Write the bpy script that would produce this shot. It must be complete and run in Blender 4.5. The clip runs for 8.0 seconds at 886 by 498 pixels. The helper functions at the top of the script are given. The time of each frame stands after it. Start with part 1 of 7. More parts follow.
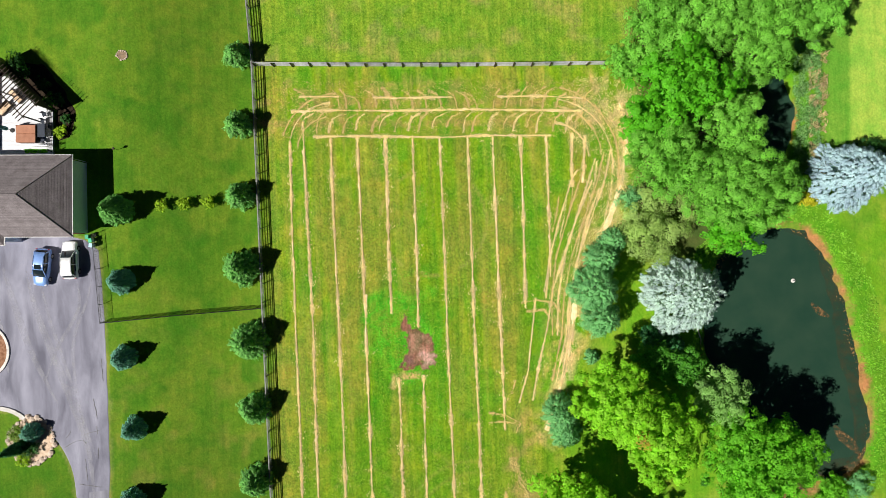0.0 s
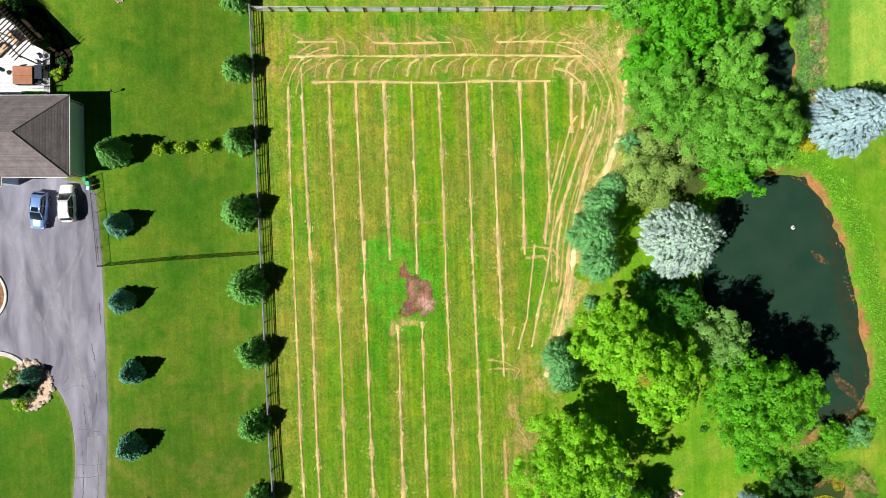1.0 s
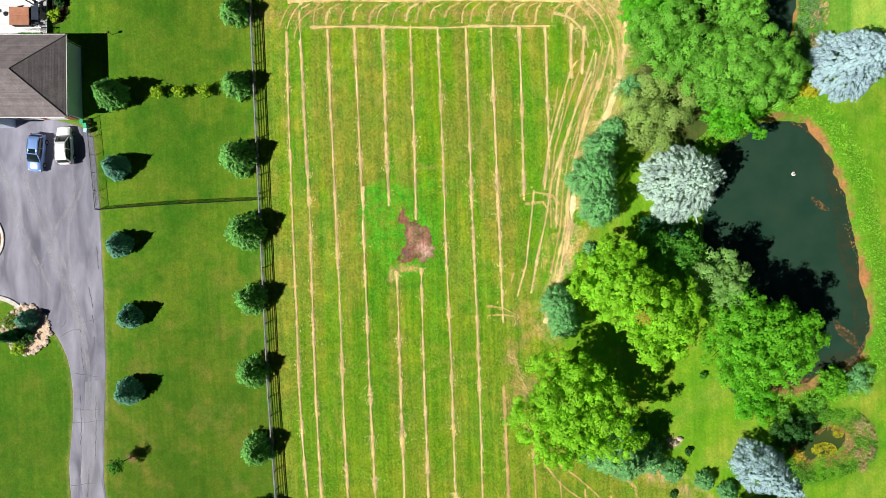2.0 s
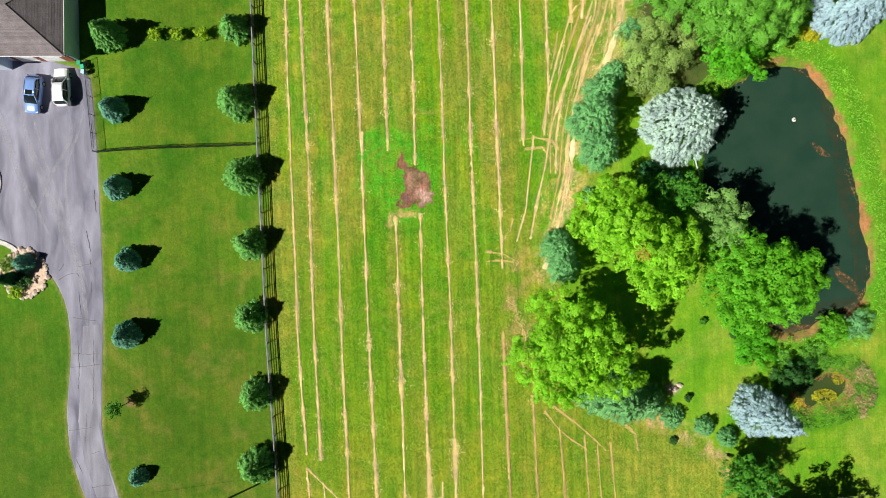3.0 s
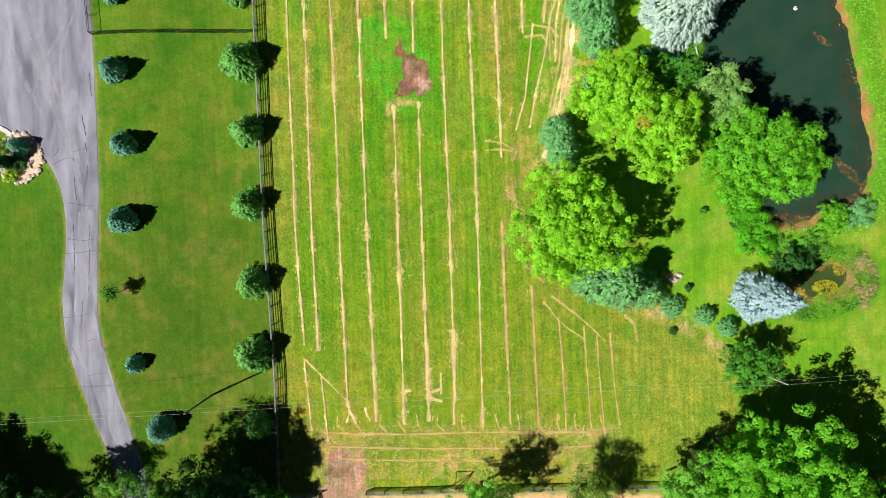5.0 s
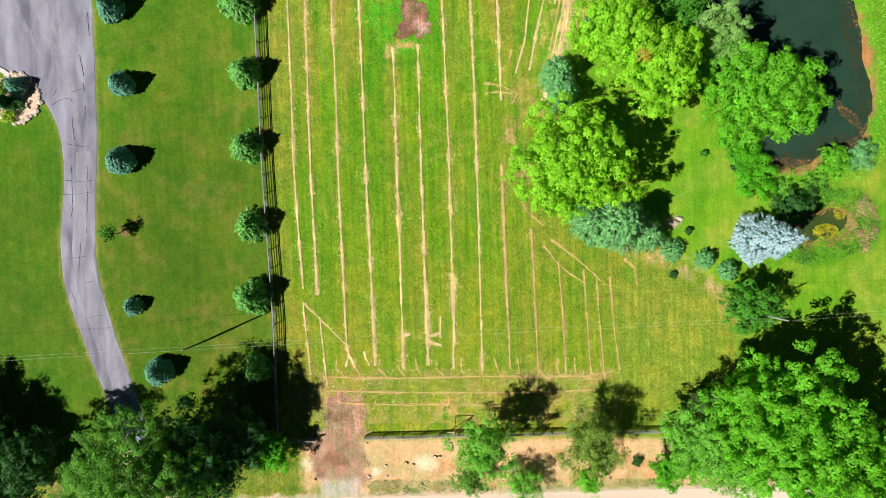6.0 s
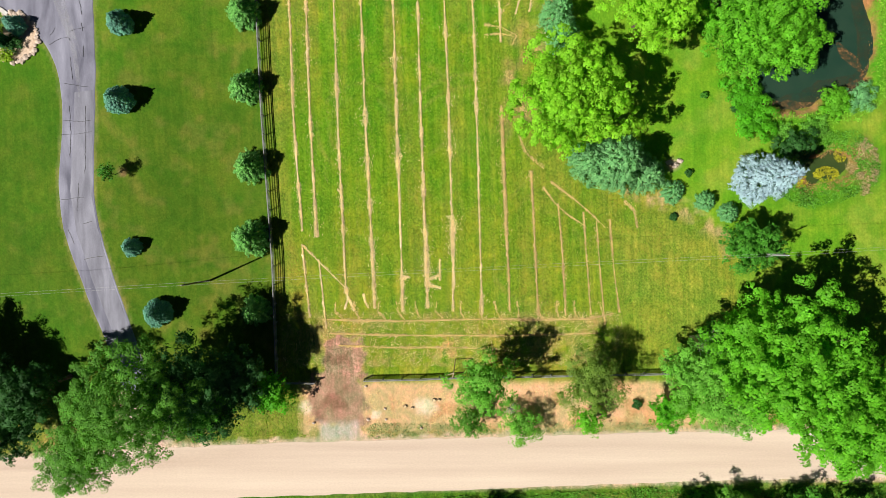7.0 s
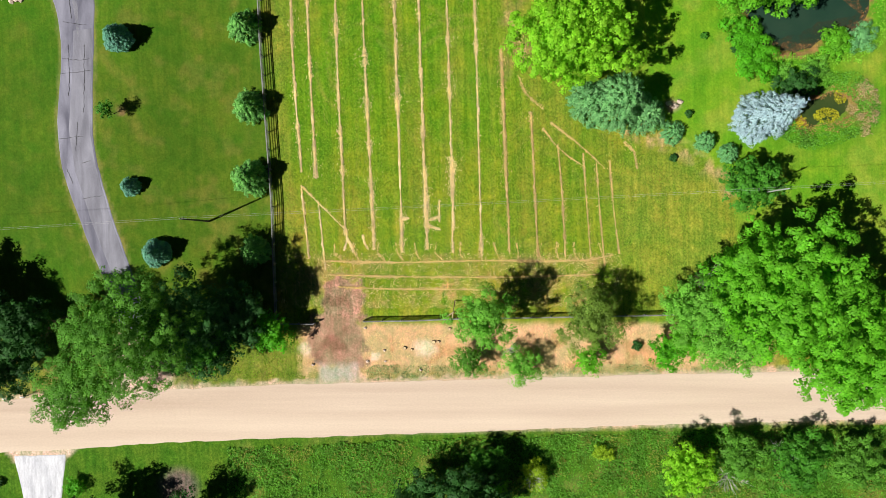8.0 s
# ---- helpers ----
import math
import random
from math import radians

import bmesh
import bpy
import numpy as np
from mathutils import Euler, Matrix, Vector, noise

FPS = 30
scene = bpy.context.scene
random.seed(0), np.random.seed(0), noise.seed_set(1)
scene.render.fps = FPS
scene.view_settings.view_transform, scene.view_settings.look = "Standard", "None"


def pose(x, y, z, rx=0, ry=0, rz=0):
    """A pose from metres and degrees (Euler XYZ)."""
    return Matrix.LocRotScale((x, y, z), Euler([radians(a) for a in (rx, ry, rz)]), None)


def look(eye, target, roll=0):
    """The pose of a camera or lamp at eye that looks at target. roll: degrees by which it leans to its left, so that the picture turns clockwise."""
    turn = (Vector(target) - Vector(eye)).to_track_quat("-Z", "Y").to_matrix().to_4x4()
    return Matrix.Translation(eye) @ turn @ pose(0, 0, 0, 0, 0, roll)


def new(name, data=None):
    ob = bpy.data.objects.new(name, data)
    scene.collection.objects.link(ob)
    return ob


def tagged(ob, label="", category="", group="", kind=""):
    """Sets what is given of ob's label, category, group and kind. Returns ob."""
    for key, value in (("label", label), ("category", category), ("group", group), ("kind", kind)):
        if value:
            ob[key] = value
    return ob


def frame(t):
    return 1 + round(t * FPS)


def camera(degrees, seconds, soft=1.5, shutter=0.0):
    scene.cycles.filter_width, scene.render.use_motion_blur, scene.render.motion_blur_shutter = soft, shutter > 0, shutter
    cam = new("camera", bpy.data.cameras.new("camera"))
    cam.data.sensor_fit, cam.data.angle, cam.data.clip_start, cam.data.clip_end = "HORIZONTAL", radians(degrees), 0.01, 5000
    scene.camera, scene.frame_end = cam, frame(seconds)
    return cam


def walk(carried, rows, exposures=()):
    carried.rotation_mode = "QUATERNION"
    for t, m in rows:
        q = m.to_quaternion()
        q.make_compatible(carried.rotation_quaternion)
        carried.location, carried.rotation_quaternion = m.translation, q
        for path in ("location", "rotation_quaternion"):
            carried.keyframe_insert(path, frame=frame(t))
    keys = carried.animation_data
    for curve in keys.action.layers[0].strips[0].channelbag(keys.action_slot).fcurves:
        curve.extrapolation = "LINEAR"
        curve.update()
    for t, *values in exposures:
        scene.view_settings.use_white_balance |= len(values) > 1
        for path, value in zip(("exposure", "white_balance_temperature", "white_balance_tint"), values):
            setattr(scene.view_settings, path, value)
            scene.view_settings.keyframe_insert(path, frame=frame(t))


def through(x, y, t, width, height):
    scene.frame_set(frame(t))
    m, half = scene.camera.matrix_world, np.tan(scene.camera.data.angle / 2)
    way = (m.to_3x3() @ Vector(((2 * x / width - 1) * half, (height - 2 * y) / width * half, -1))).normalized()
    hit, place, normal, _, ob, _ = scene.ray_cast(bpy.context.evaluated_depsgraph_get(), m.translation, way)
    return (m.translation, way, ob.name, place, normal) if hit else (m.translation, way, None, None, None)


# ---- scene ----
cam = camera(73.0, 8.0, soft=0.45)
# seconds, place, turn in degrees
PATH = [
    (0.0, 0.229, -0.646, 78.609, 0.046, -0.024, -0.282),
    (0.5, 0.267, -3.993, 78.481, -0.081, -0.038, -0.268),
    (1.0, 0.303, -7.355, 78.352, -0.198, -0.052, -0.254),
    (1.5, 0.337, -10.733, 78.223, -0.306, -0.065, -0.242),
    (2.0, 0.369, -14.130, 78.095, -0.404, -0.078, -0.230),
    (2.5, 0.399, -17.549, 77.970, -0.492, -0.090, -0.218),
    (3.0, 0.427, -20.993, 77.849, -0.571, -0.103, -0.208),
    (3.5, 0.453, -24.462, 77.733, -0.640, -0.115, -0.198),
    (4.0, 0.477, -27.962, 77.622, -0.699, -0.126, -0.188),
    (4.5, 0.499, -31.493, 77.520, -0.749, -0.137, -0.179),
    (5.0, 0.520, -35.058, 77.425, -0.789, -0.148, -0.171),
    (5.5, 0.538, -38.661, 77.341, -0.819, -0.159, -0.163),
    (6.0, 0.554, -42.303, 77.267, -0.840, -0.169, -0.155),
    (6.5, 0.569, -45.987, 77.205, -0.851, -0.179, -0.148),
    (7.0, 0.581, -49.716, 77.156, -0.852, -0.188, -0.141),
    (7.5, 0.592, -53.492, 77.122, -0.843, -0.197, -0.134),
    (8.0, 0.601, -57.318, 77.103, -0.825, -0.206, -0.128),
]
walk(cam, [(t, pose(x, y, z, rx, ry, rz)) for t, x, y, z, rx, ry, rz in PATH],
     exposures=[(0.0, 0.39), (3.5, 0.42), (5.5, 0.48), (6.5, 0.44), (7.0, 0.33), (7.5, 0.29), (8.0, 0.28)])

# ---- light ----
SHADE = Vector((0.91, 0.415, 0)).normalized()      # the way that shadows fall
SUN_UP = radians(48)
sun = new("sun", bpy.data.lights.new("sun", "SUN"))
sun.data.energy, sun.data.angle, sun.data.color = 5.0, radians(0.5), (1.0, 0.955, 0.88)
sun.matrix_world = look((0, 0, 60), Vector((0, 0, 60)) + SHADE * math.cos(SUN_UP) - Vector((0, 0, math.sin(SUN_UP))))
world = bpy.data.worlds.new("world")
scene.world = world
world.use_nodes = True
wn = world.node_tree.nodes
sky = wn.new("ShaderNodeTexSky")
sky.sky_type, sky.sun_disc = "NISHITA", False
sky.altitude, sky.air_density, sky.dust_density = 2500, 0.36, 0.05
sky.sun_elevation, sky.sun_rotation = SUN_UP, math.atan2(-SHADE.x, -SHADE.y)
world.node_tree.links.new(sky.outputs[0], wn["Background"].inputs[0])
wn["Background"].inputs[1].default_value = 0.027



# ---- land ----
def smooth(a, b, v):
    u = np.clip((v - a) / (b - a), 0, 1)
    return u * u * (3 - 2 * u)


def lattice(seed, n=256):
    return np.random.default_rng(seed).random((n, n))


LATTICES = [lattice(k) for k in range(8)]


def fuzz(x, y, scale, k=0):
    """Smooth value noise from 0 to 1."""
    g = LATTICES[k % 8]
    c, w = math.cos(0.5 + 0.9 * k), math.sin(0.5 + 0.9 * k)
    x, y = np.asarray(x), np.asarray(y)
    u, v = (c * x - w * y) / scale + 37.3 * k, (w * x + c * y) / scale + 11.7 * k
    i, j = np.floor(u).astype(int), np.floor(v).astype(int)
    fu, fv = u - i, v - j
    fu, fv = fu * fu * (3 - 2 * fu), fv * fv * (3 - 2 * fv)
    a = g[i % 256, j % 256] * (1 - fu) + g[(i + 1) % 256, j % 256] * fu
    b = g[i % 256, (j + 1) % 256] * (1 - fu) + g[(i + 1) % 256, (j + 1) % 256] * fu
    return a * (1 - fv) + b * fv


def fractal(x, y, scale, k=0):
    return (fuzz(x, y, scale, k) + 0.5 * fuzz(x, y, scale / 2.1, k + 1) + 0.25 * fuzz(x, y, scale / 4.3, k + 2)) / 1.75


def line_distance(x, y, line):
    best = np.full(np.shape(x), 1e9)
    for (ax, ay), (bx, by) in zip(line[:-1], line[1:]):
        dx, dy = bx - ax, by - ay
        s = np.clip(((x - ax) * dx + (y - ay) * dy) / (dx * dx + dy * dy), 0, 1)
        best = np.minimum(best, np.hypot(x - ax - s * dx, y - ay - s * dy))
    return best


def inside_distance(x, y, ring):
    """Distance to a ring, negative inside it."""
    inside = np.zeros(np.shape(x), bool)
    for (ax, ay), (bx, by) in zip(ring, ring[1:] + ring[:1]):
        if ay != by:
            inside ^= ((ay > y) != (by > y)) & (x < (bx - ax) * (y - ay) / (by - ay) + ax)
    d = line_distance(x, y, ring + ring[:1])
    return np.where(inside, -d, d)


POND = [(42.3, 1.9), (44.8, 2.6), (48.2, 1.6), (50.7, -1.0), (52.2, -4.6), (53.5, -8.3), (54.1, -12.0), (55.5, -16.5), (56.3, -20.9),
        (56.5, -25.4), (55.5, -29.1), (53.0, -31.0), (50.7, -31.3), (48.6, -32.7), (44.9, -33.2), (41.6, -31.6), (40.5, -29.0), (39.0, -24.0),
        (36.5, -19.0), (34.6, -14.2), (34.1, -10.5), (35.0, -6.0), (37.0, -2.5), (38.6, -0.9), (40.5, 1.0)]
UPPER_POND = [(44.0, 23.0), (46.0, 20.5), (46.9, 17.8), (46.6, 14.0), (45.5, 11.0), (42.5, 10.0), (40.5, 14.0), (42.0, 20.0)]
SMALL_POND = [(46.0, -41.0), (47.1, -38.8), (50.8, -38.5), (53.7, -38.8), (54.1, -40.7), (52.3, -42.1), (48.6, -42.8), (46.5, -42.3)]
PATCH = [(-4.7, -9.7), (-4.1, -11.2), (-2.6, -11.7), (-1.1, -11.9), (-0.9, -13.1), (-1.1, -14.3), (-0.7, -15.4), (-1.5, -16.0), (-2.4, -16.4),
         (-2.8, -15.6), (-4.1, -16.4), (-5.1, -16.0), (-4.7, -14.8), (-4.4, -13.9), (-4.7, -12.7), (-4.5, -12.0), (-5.3, -10.8)]
GATEWAY = [(-15.2, -62.9), (-12.6, -61.8), (-9.8, -62.9), (-9.4, -67.1), (-9.7, -73.4), (-15.3, -73.4), (-16.4, -70.0), (-14.6, -66.3)]
FENCE_LINE = [(-25.9, 43.0), (-25.0, 32.2), (-24.3, 23.6), (-23.1, -8.2), (-22.1, -33.0), (-20.8, -52.5), (-20.4, -67.4)]
STRAW_BAND = [(23.5, 18.5), (24.6, 13.2), (23.8, 8.0), (22.0, 2.9), (19.7, -1.6), (17.7, -6.7), (17.1, -11.9), (16.4, -16.3), (15.2, -20.0), (13.7, -24.4)]
ROAD_NORTH = [(-160.0, -82.5), (-56.2, -78.0), (-51.8, -77.5), (-34.4, -76.5), (-15.5, -75.8), (2.0, -75.4), (31.3, -74.7), (58.2, -74.2), (160.0, -71.8)]
ROAD_SOUTH = [(-160.0, -88.8), (-56.4, -84.5), (-47.6, -84.2), (-38.2, -83.5), (-25.8, -83.0), (2.0, -82.1), (31.3, -81.1), (58.3, -80.6), (160.0, -78.2)]


def along(line, v, axis=0):
    line = sorted(line, key=lambda p: p[axis])
    return np.interp(v, [p[axis] for p in line], [p[1 - axis] for p in line])


def slope(x, y):
    """The lie of the land: the house stands on a rise in the west."""
    rise = np.interp(y, [-80, -74, -48, -20, 5, 30], [0, 0.3, 2.0, 2.8, 3.9, 4.3])
    return rise * smooth(-22, -43, np.asarray(x, float))


def land(x, y):
    x, y = np.asarray(x, float), np.asarray(y, float)
    z = slope(x, y)
    for ring, depth in ((POND, 1.5), (UPPER_POND, 1.2), (SMALL_POND, 0.8)):
        near = (x > 30) & (x < 62)
        if np.any(near):
            d = np.where(near, inside_distance(x, y, ring), 99)
            z = z - depth * smooth(1.6, -1.8, d + 2.2 * (fractal(x, y, 3.2, 3) - 0.5))
    return z


def place(x, y, dz=0.0):
    return float(land(np.array([x]), np.array([y]))[0]) + dz


# ---- materials ----
def material(name, rough=0.8, spec=0.3):
    m = bpy.data.materials.new(name)
    m.use_nodes = True
    b = m.node_tree.nodes["Principled BSDF"]
    b.inputs["Roughness"].default_value, b.inputs["Specular IOR Level"].default_value = rough, spec
    return m, m.node_tree.nodes, m.node_tree.links, b


def noise_node(nodes, links, scale, detail=4.0, coord="Object", stretch=(1, 1, 1), rough=0.55, turn=0.0, bend=0.0):
    c = nodes.new("ShaderNodeTexCoord")
    mt = nodes.new("ShaderNodeMapping")
    mt.inputs["Rotation"].default_value = (0, 0, radians(turn))
    mp = nodes.new("ShaderNodeMapping")
    mp.inputs["Scale"].default_value = stretch
    n = nodes.new("ShaderNodeTexNoise")
    n.inputs["Distortion"].default_value = bend
    n.inputs["Scale"].default_value, n.inputs["Detail"].default_value, n.inputs["Roughness"].default_value = scale, detail, rough
    links.new(c.outputs[coord], mt.inputs[0])
    links.new(mt.outputs[0], mp.inputs[0])
    links.new(mp.outputs[0], n.inputs["Vector"])
    return n.outputs["Fac"]


def ramp(nodes, links, fac, stops):
    r = nodes.new("ShaderNodeValToRGB")
    while len(r.color_ramp.elements) < len(stops):
        r.color_ramp.elements.new(0.5)
    for e, (p, c) in zip(r.color_ramp.elements, stops):
        e.position, e.color = p, (*c, 1)
    links.new(fac, r.inputs[0])
    return r.outputs["Color"]


def mix(nodes, links, a, b, fac, kind="MIX"):
    n = nodes.new("ShaderNodeMix")
    n.data_type, n.blend_type = "RGBA", kind
    for socket, v in ((n.inputs["Factor"], fac), (n.inputs["A"], a), (n.inputs["B"], b)):
        if isinstance(v, (int, float)):
            socket.default_value = v
        elif isinstance(v, tuple):
            socket.default_value = (*v, 1)
        else:
            links.new(v, socket)
    return n.outputs["Result"]


def bump(nodes, links, b, height, strength, distance):
    n = nodes.new("ShaderNodeBump")
    n.inputs["Strength"].default_value, n.inputs["Distance"].default_value = strength, distance
    links.new(height, n.inputs["Height"])
    links.new(n.outputs[0], b.inputs["Normal"])


def surface(name, dark, light, scale=3.0, fine=25.0, rough=0.8, spec=0.3, relief=0.02, metal=0.0, stretch=(1, 1, 1), grain=0.26, fine_stretch=None, bend=0.0):
    """A plain surface with stains at one scale and grain at another."""
    m, nodes, links, b = material(name, rough, spec)
    a = noise_node(nodes, links, scale, 5, stretch=stretch, bend=bend)
    f = noise_node(nodes, links, fine, 3, stretch=fine_stretch or stretch)
    c = ramp(nodes, links, a, [(0.3, dark), (0.7, light)])
    c = mix(nodes, links, c, ramp(nodes, links, f, [(0.25, (1 - grain,) * 3), (0.75, (1 + grain,) * 3)]), 1.0, "MULTIPLY")
    info = nodes.new("ShaderNodeObjectInfo")
    c = mix(nodes, links, c, ramp(nodes, links, info.outputs["Random"], [(0.0, (0.85, 0.85, 0.85)), (1.0, (1.12, 1.12, 1.12))]), 1.0, "MULTIPLY")
    links.new(c, b.inputs["Base Color"])
    b.inputs["Metallic"].default_value = metal
    if relief:
        bump(nodes, links, b, f, 0.6, relief)
    return m


def foliage(name, dark, light, through=0.3, patch=0.6):
    """Leaves: each one its own shade, whole boughs lighter or darker, and some light let through."""
    mid = tuple((p + q) / 2 for p, q in zip(dark, light))
    dark, light = (tuple(0.7 * p + 0.3 * q for p, q in zip(c, mid)) for c in (dark, light))
    m, nodes, links, b = material(name, 0.6, 0.16)
    g = nodes.new("ShaderNodeNewGeometry")
    c = ramp(nodes, links, g.outputs["Random Per Island"], [(0.0, dark), (0.55, mid), (1.0, light)])
    n = noise_node(nodes, links, patch, 3)
    c = mix(nodes, links, c, ramp(nodes, links, n, [(0.3, (0.72, 0.72, 0.75)), (0.7, (1.18, 1.22, 1.1))]), 1.0, "MULTIPLY")
    links.new(c, b.inputs["Base Color"])
    t = nodes.new("ShaderNodeBsdfTranslucent")
    links.new(mix(nodes, links, c, (1.5, 1.6, 0.7), 1.0, "MULTIPLY"), t.inputs["Color"])
    s = nodes.new("ShaderNodeMixShader")
    s.inputs[0].default_value = through
    links.new(b.outputs[0], s.inputs[1])
    links.new(t.outputs[0], s.inputs[2])
    links.new(s.outputs[0], nodes["Material Output"].inputs["Surface"])
    return m


def ground_material():
    m, nodes, links, b = material("ground_cover", 0.95, 0.1)
    a = nodes.new("ShaderNodeAttribute")
    a.attribute_name = "cover"
    turf = noise_node(nodes, links, 0.8, 6, rough=0.68, turn=31)
    tuft = noise_node(nodes, links, 3.6, 4, rough=0.7, turn=57, bend=0.4)
    blade = noise_node(nodes, links, 11.0, 2, rough=0.6, turn=17)
    hue = noise_node(nodes, links, 0.16, 5, rough=0.62, turn=40, bend=0.5)
    patch = noise_node(nodes, links, 0.42, 5, rough=0.66, turn=73, bend=0.6)
    mown = noise_node(nodes, links, 2.0, 3, stretch=(1, 0.05, 1), rough=0.6, turn=-2.2, bend=0.25)
    grain = a.outputs["Alpha"]
    c = a.outputs["Color"]
    c = mix(nodes, links, c, ramp(nodes, links, hue, [(0.34, (0.78, 0.95, 0.85)), (0.66, (1.13, 1.04, 1.05))]), 1.0, "MULTIPLY")
    c = mix(nodes, links, c, ramp(nodes, links, patch, [(0.36, (0.74, 0.93, 0.8)), (0.66, (1.27, 1.05, 1.18))]), 0.8, "MULTIPLY")
    c = mix(nodes, links, c, ramp(nodes, links, turf, [(0.32, (0.68, 0.76, 0.68)), (0.68, (1.32, 1.22, 1.30))]), grain, "MULTIPLY")
    c = mix(nodes, links, c, ramp(nodes, links, tuft, [(0.34, (0.55, 0.62, 0.52)), (0.66, (1.45, 1.36, 1.46))]), grain, "MULTIPLY")
    c = mix(nodes, links, c, ramp(nodes, links, blade, [(0.34, (0.76, 0.80, 0.74)), (0.66, (1.24, 1.20, 1.26))]), grain, "MULTIPLY")
    c = mix(nodes, links, c, ramp(nodes, links, mown, [(0.34, (0.74, 0.84, 0.78)), (0.66, (1.30, 1.15, 1.22))]), grain, "MULTIPLY")
    links.new(c, b.inputs["Base Color"])
    bump(nodes, links, b, tuft, 0.5, 0.08)
    return m


GROUND = ground_material()
STUBBLE = foliage("pale_stubble", (0.21, 0.27, 0.04), (0.42, 0.40, 0.12), 0.25)
STRAW = foliage("dry_hay", (0.64, 0.47, 0.22), (0.95, 0.76, 0.46), 0.25)
FIELD_GRASS = foliage("field_grass", (0.14, 0.27, 0.012), (0.26, 0.39, 0.03), 0.3)
WEEDS = foliage("weeds", (0.08, 0.245, 0.018), (0.18, 0.43, 0.05), 0.35)
REEDS = foliage("reeds", (0.08, 0.26, 0.08), (0.48, 0.44, 0.22), 0.2)
BARK = surface("bark", (0.07, 0.05, 0.035), (0.16, 0.125, 0.09), 4, 20, 0.9, 0.1, 0.03, stretch=(1, 1, 0.25))
GREY_WOOD = surface("weathered_wood", (0.14, 0.145, 0.15), (0.30, 0.30, 0.30), 3, 30, 0.85, 0.15, 0.01)
PALE_WOOD = surface("pale_weathered_wood", (0.46, 0.46, 0.51), (0.70, 0.70, 0.75), 3, 30, 0.85, 0.15, 0.01)
DARK_WOOD = surface("dark_stained_wood", (0.03, 0.022, 0.018), (0.08, 0.055, 0.04), 5, 30, 0.6, 0.3, 0.004)
BLACK_METAL = surface("black_coated_steel", (0.008, 0.008, 0.009), (0.02, 0.02, 0.022), 4, 40, 0.45, 0.4, 0)
GRAVEL = surface("pale_gravel", (0.62, 0.48, 0.38), (0.81, 0.665, 0.53), 0.5, 7, 0.95, 0.1, 0.004, stretch=(0.035, 0.75, 1), grain=0.06, fine_stretch=(0.5, 1, 1))
ASPHALT = surface("worn_asphalt", (0.105, 0.105, 0.14), (0.29, 0.29, 0.36), 0.42, 12, 0.85, 0.25, 0.004, stretch=(1.2, 0.3, 1), grain=0.12, fine_stretch=(1, 1, 1), bend=0.35)
CONCRETE = surface("pale_concrete", (0.42, 0.43, 0.48), (0.70, 0.71, 0.76), 0.8, 14, 0.85, 0.2, 0.004, stretch=(2, 0.4, 1))
STONE = surface("field_stone", (0.40, 0.31, 0.25), (0.70, 0.58, 0.48), 2, 18, 0.9, 0.15, 0.02)
KERB = surface("kerb_concrete", (0.5, 0.48, 0.45), (0.7, 0.68, 0.65), 2, 20, 0.9, 0.15, 0.003)
WHITE_PAINT = surface("white_paint", (0.74, 0.74, 0.74), (0.84, 0.84, 0.84), 1.5, 20, 0.5, 0.4, 0)


# ---- building helpers ----
def mesh_from(name, verts, faces, mat):
    me = bpy.data.meshes.new(name)
    me.from_pydata([tuple(v) for v in verts], [], [tuple(f) for f in faces])
    me.materials.append(mat)
    me.update()
    return me


def quads_mesh(name, corners, mat):
    """One mesh of loose quads from an array (n, 4, 3)."""
    n = len(corners)
    me = bpy.data.meshes.new(name)
    me.vertices.add(4 * n)
    me.vertices.foreach_set("co", corners.reshape(-1).astype(np.float32))
    me.loops.add(4 * n)
    me.loops.foreach_set("vertex_index", np.arange(4 * n, dtype=np.int32))
    me.polygons.add(n)
    me.polygons.foreach_set("loop_start", np.arange(0, 4 * n, 4, dtype=np.int32))
    me.materials.append(mat)
    me.update(calc_edges=True)
    return me


def part(name, bm, mat, parent, label=""):
    me = bpy.data.meshes.new(name)
    bm.to_mesh(me)
    bm.free()
    me.materials.append(mat)
    return child(name, me, parent, label)


def child(name, me, parent, label="", at=(0, 0, 0)):
    ob = new(name, me)
    ob.parent, ob.location = parent, at
    if label:
        tagged(ob, label)
    return ob


def thing(name, x, y, label, category, turn=0, group="", dz=0.0, kind=""):
    ob = new(name)
    ob.location, ob.rotation_euler = (x, y, place(x, y, dz)), (0, 0, radians(turn))
    return tagged(ob, label, category, group, kind)


def box(bm, cx, cy, cz, sx, sy, sz, bevel=0.0, turn=None):
    made = bmesh.ops.create_cube(bm, size=1.0)["verts"]
    m = Matrix.Translation((cx, cy, cz)) @ (turn if turn is not None else Matrix()) @ Matrix.Diagonal((sx, sy, sz, 1))
    bmesh.ops.transform(bm, matrix=m, verts=made)
    if bevel:
        edges = list({e for v in made for e in v.link_edges})
        bmesh.ops.bevel(bm, geom=edges, offset=bevel, segments=1, affect="EDGES")
    return bm


def cube(cx, cy, cz, sx, sy, sz, bevel=0.0, turn=None):
    return box(bmesh.new(), cx, cy, cz, sx, sy, sz, bevel, turn)


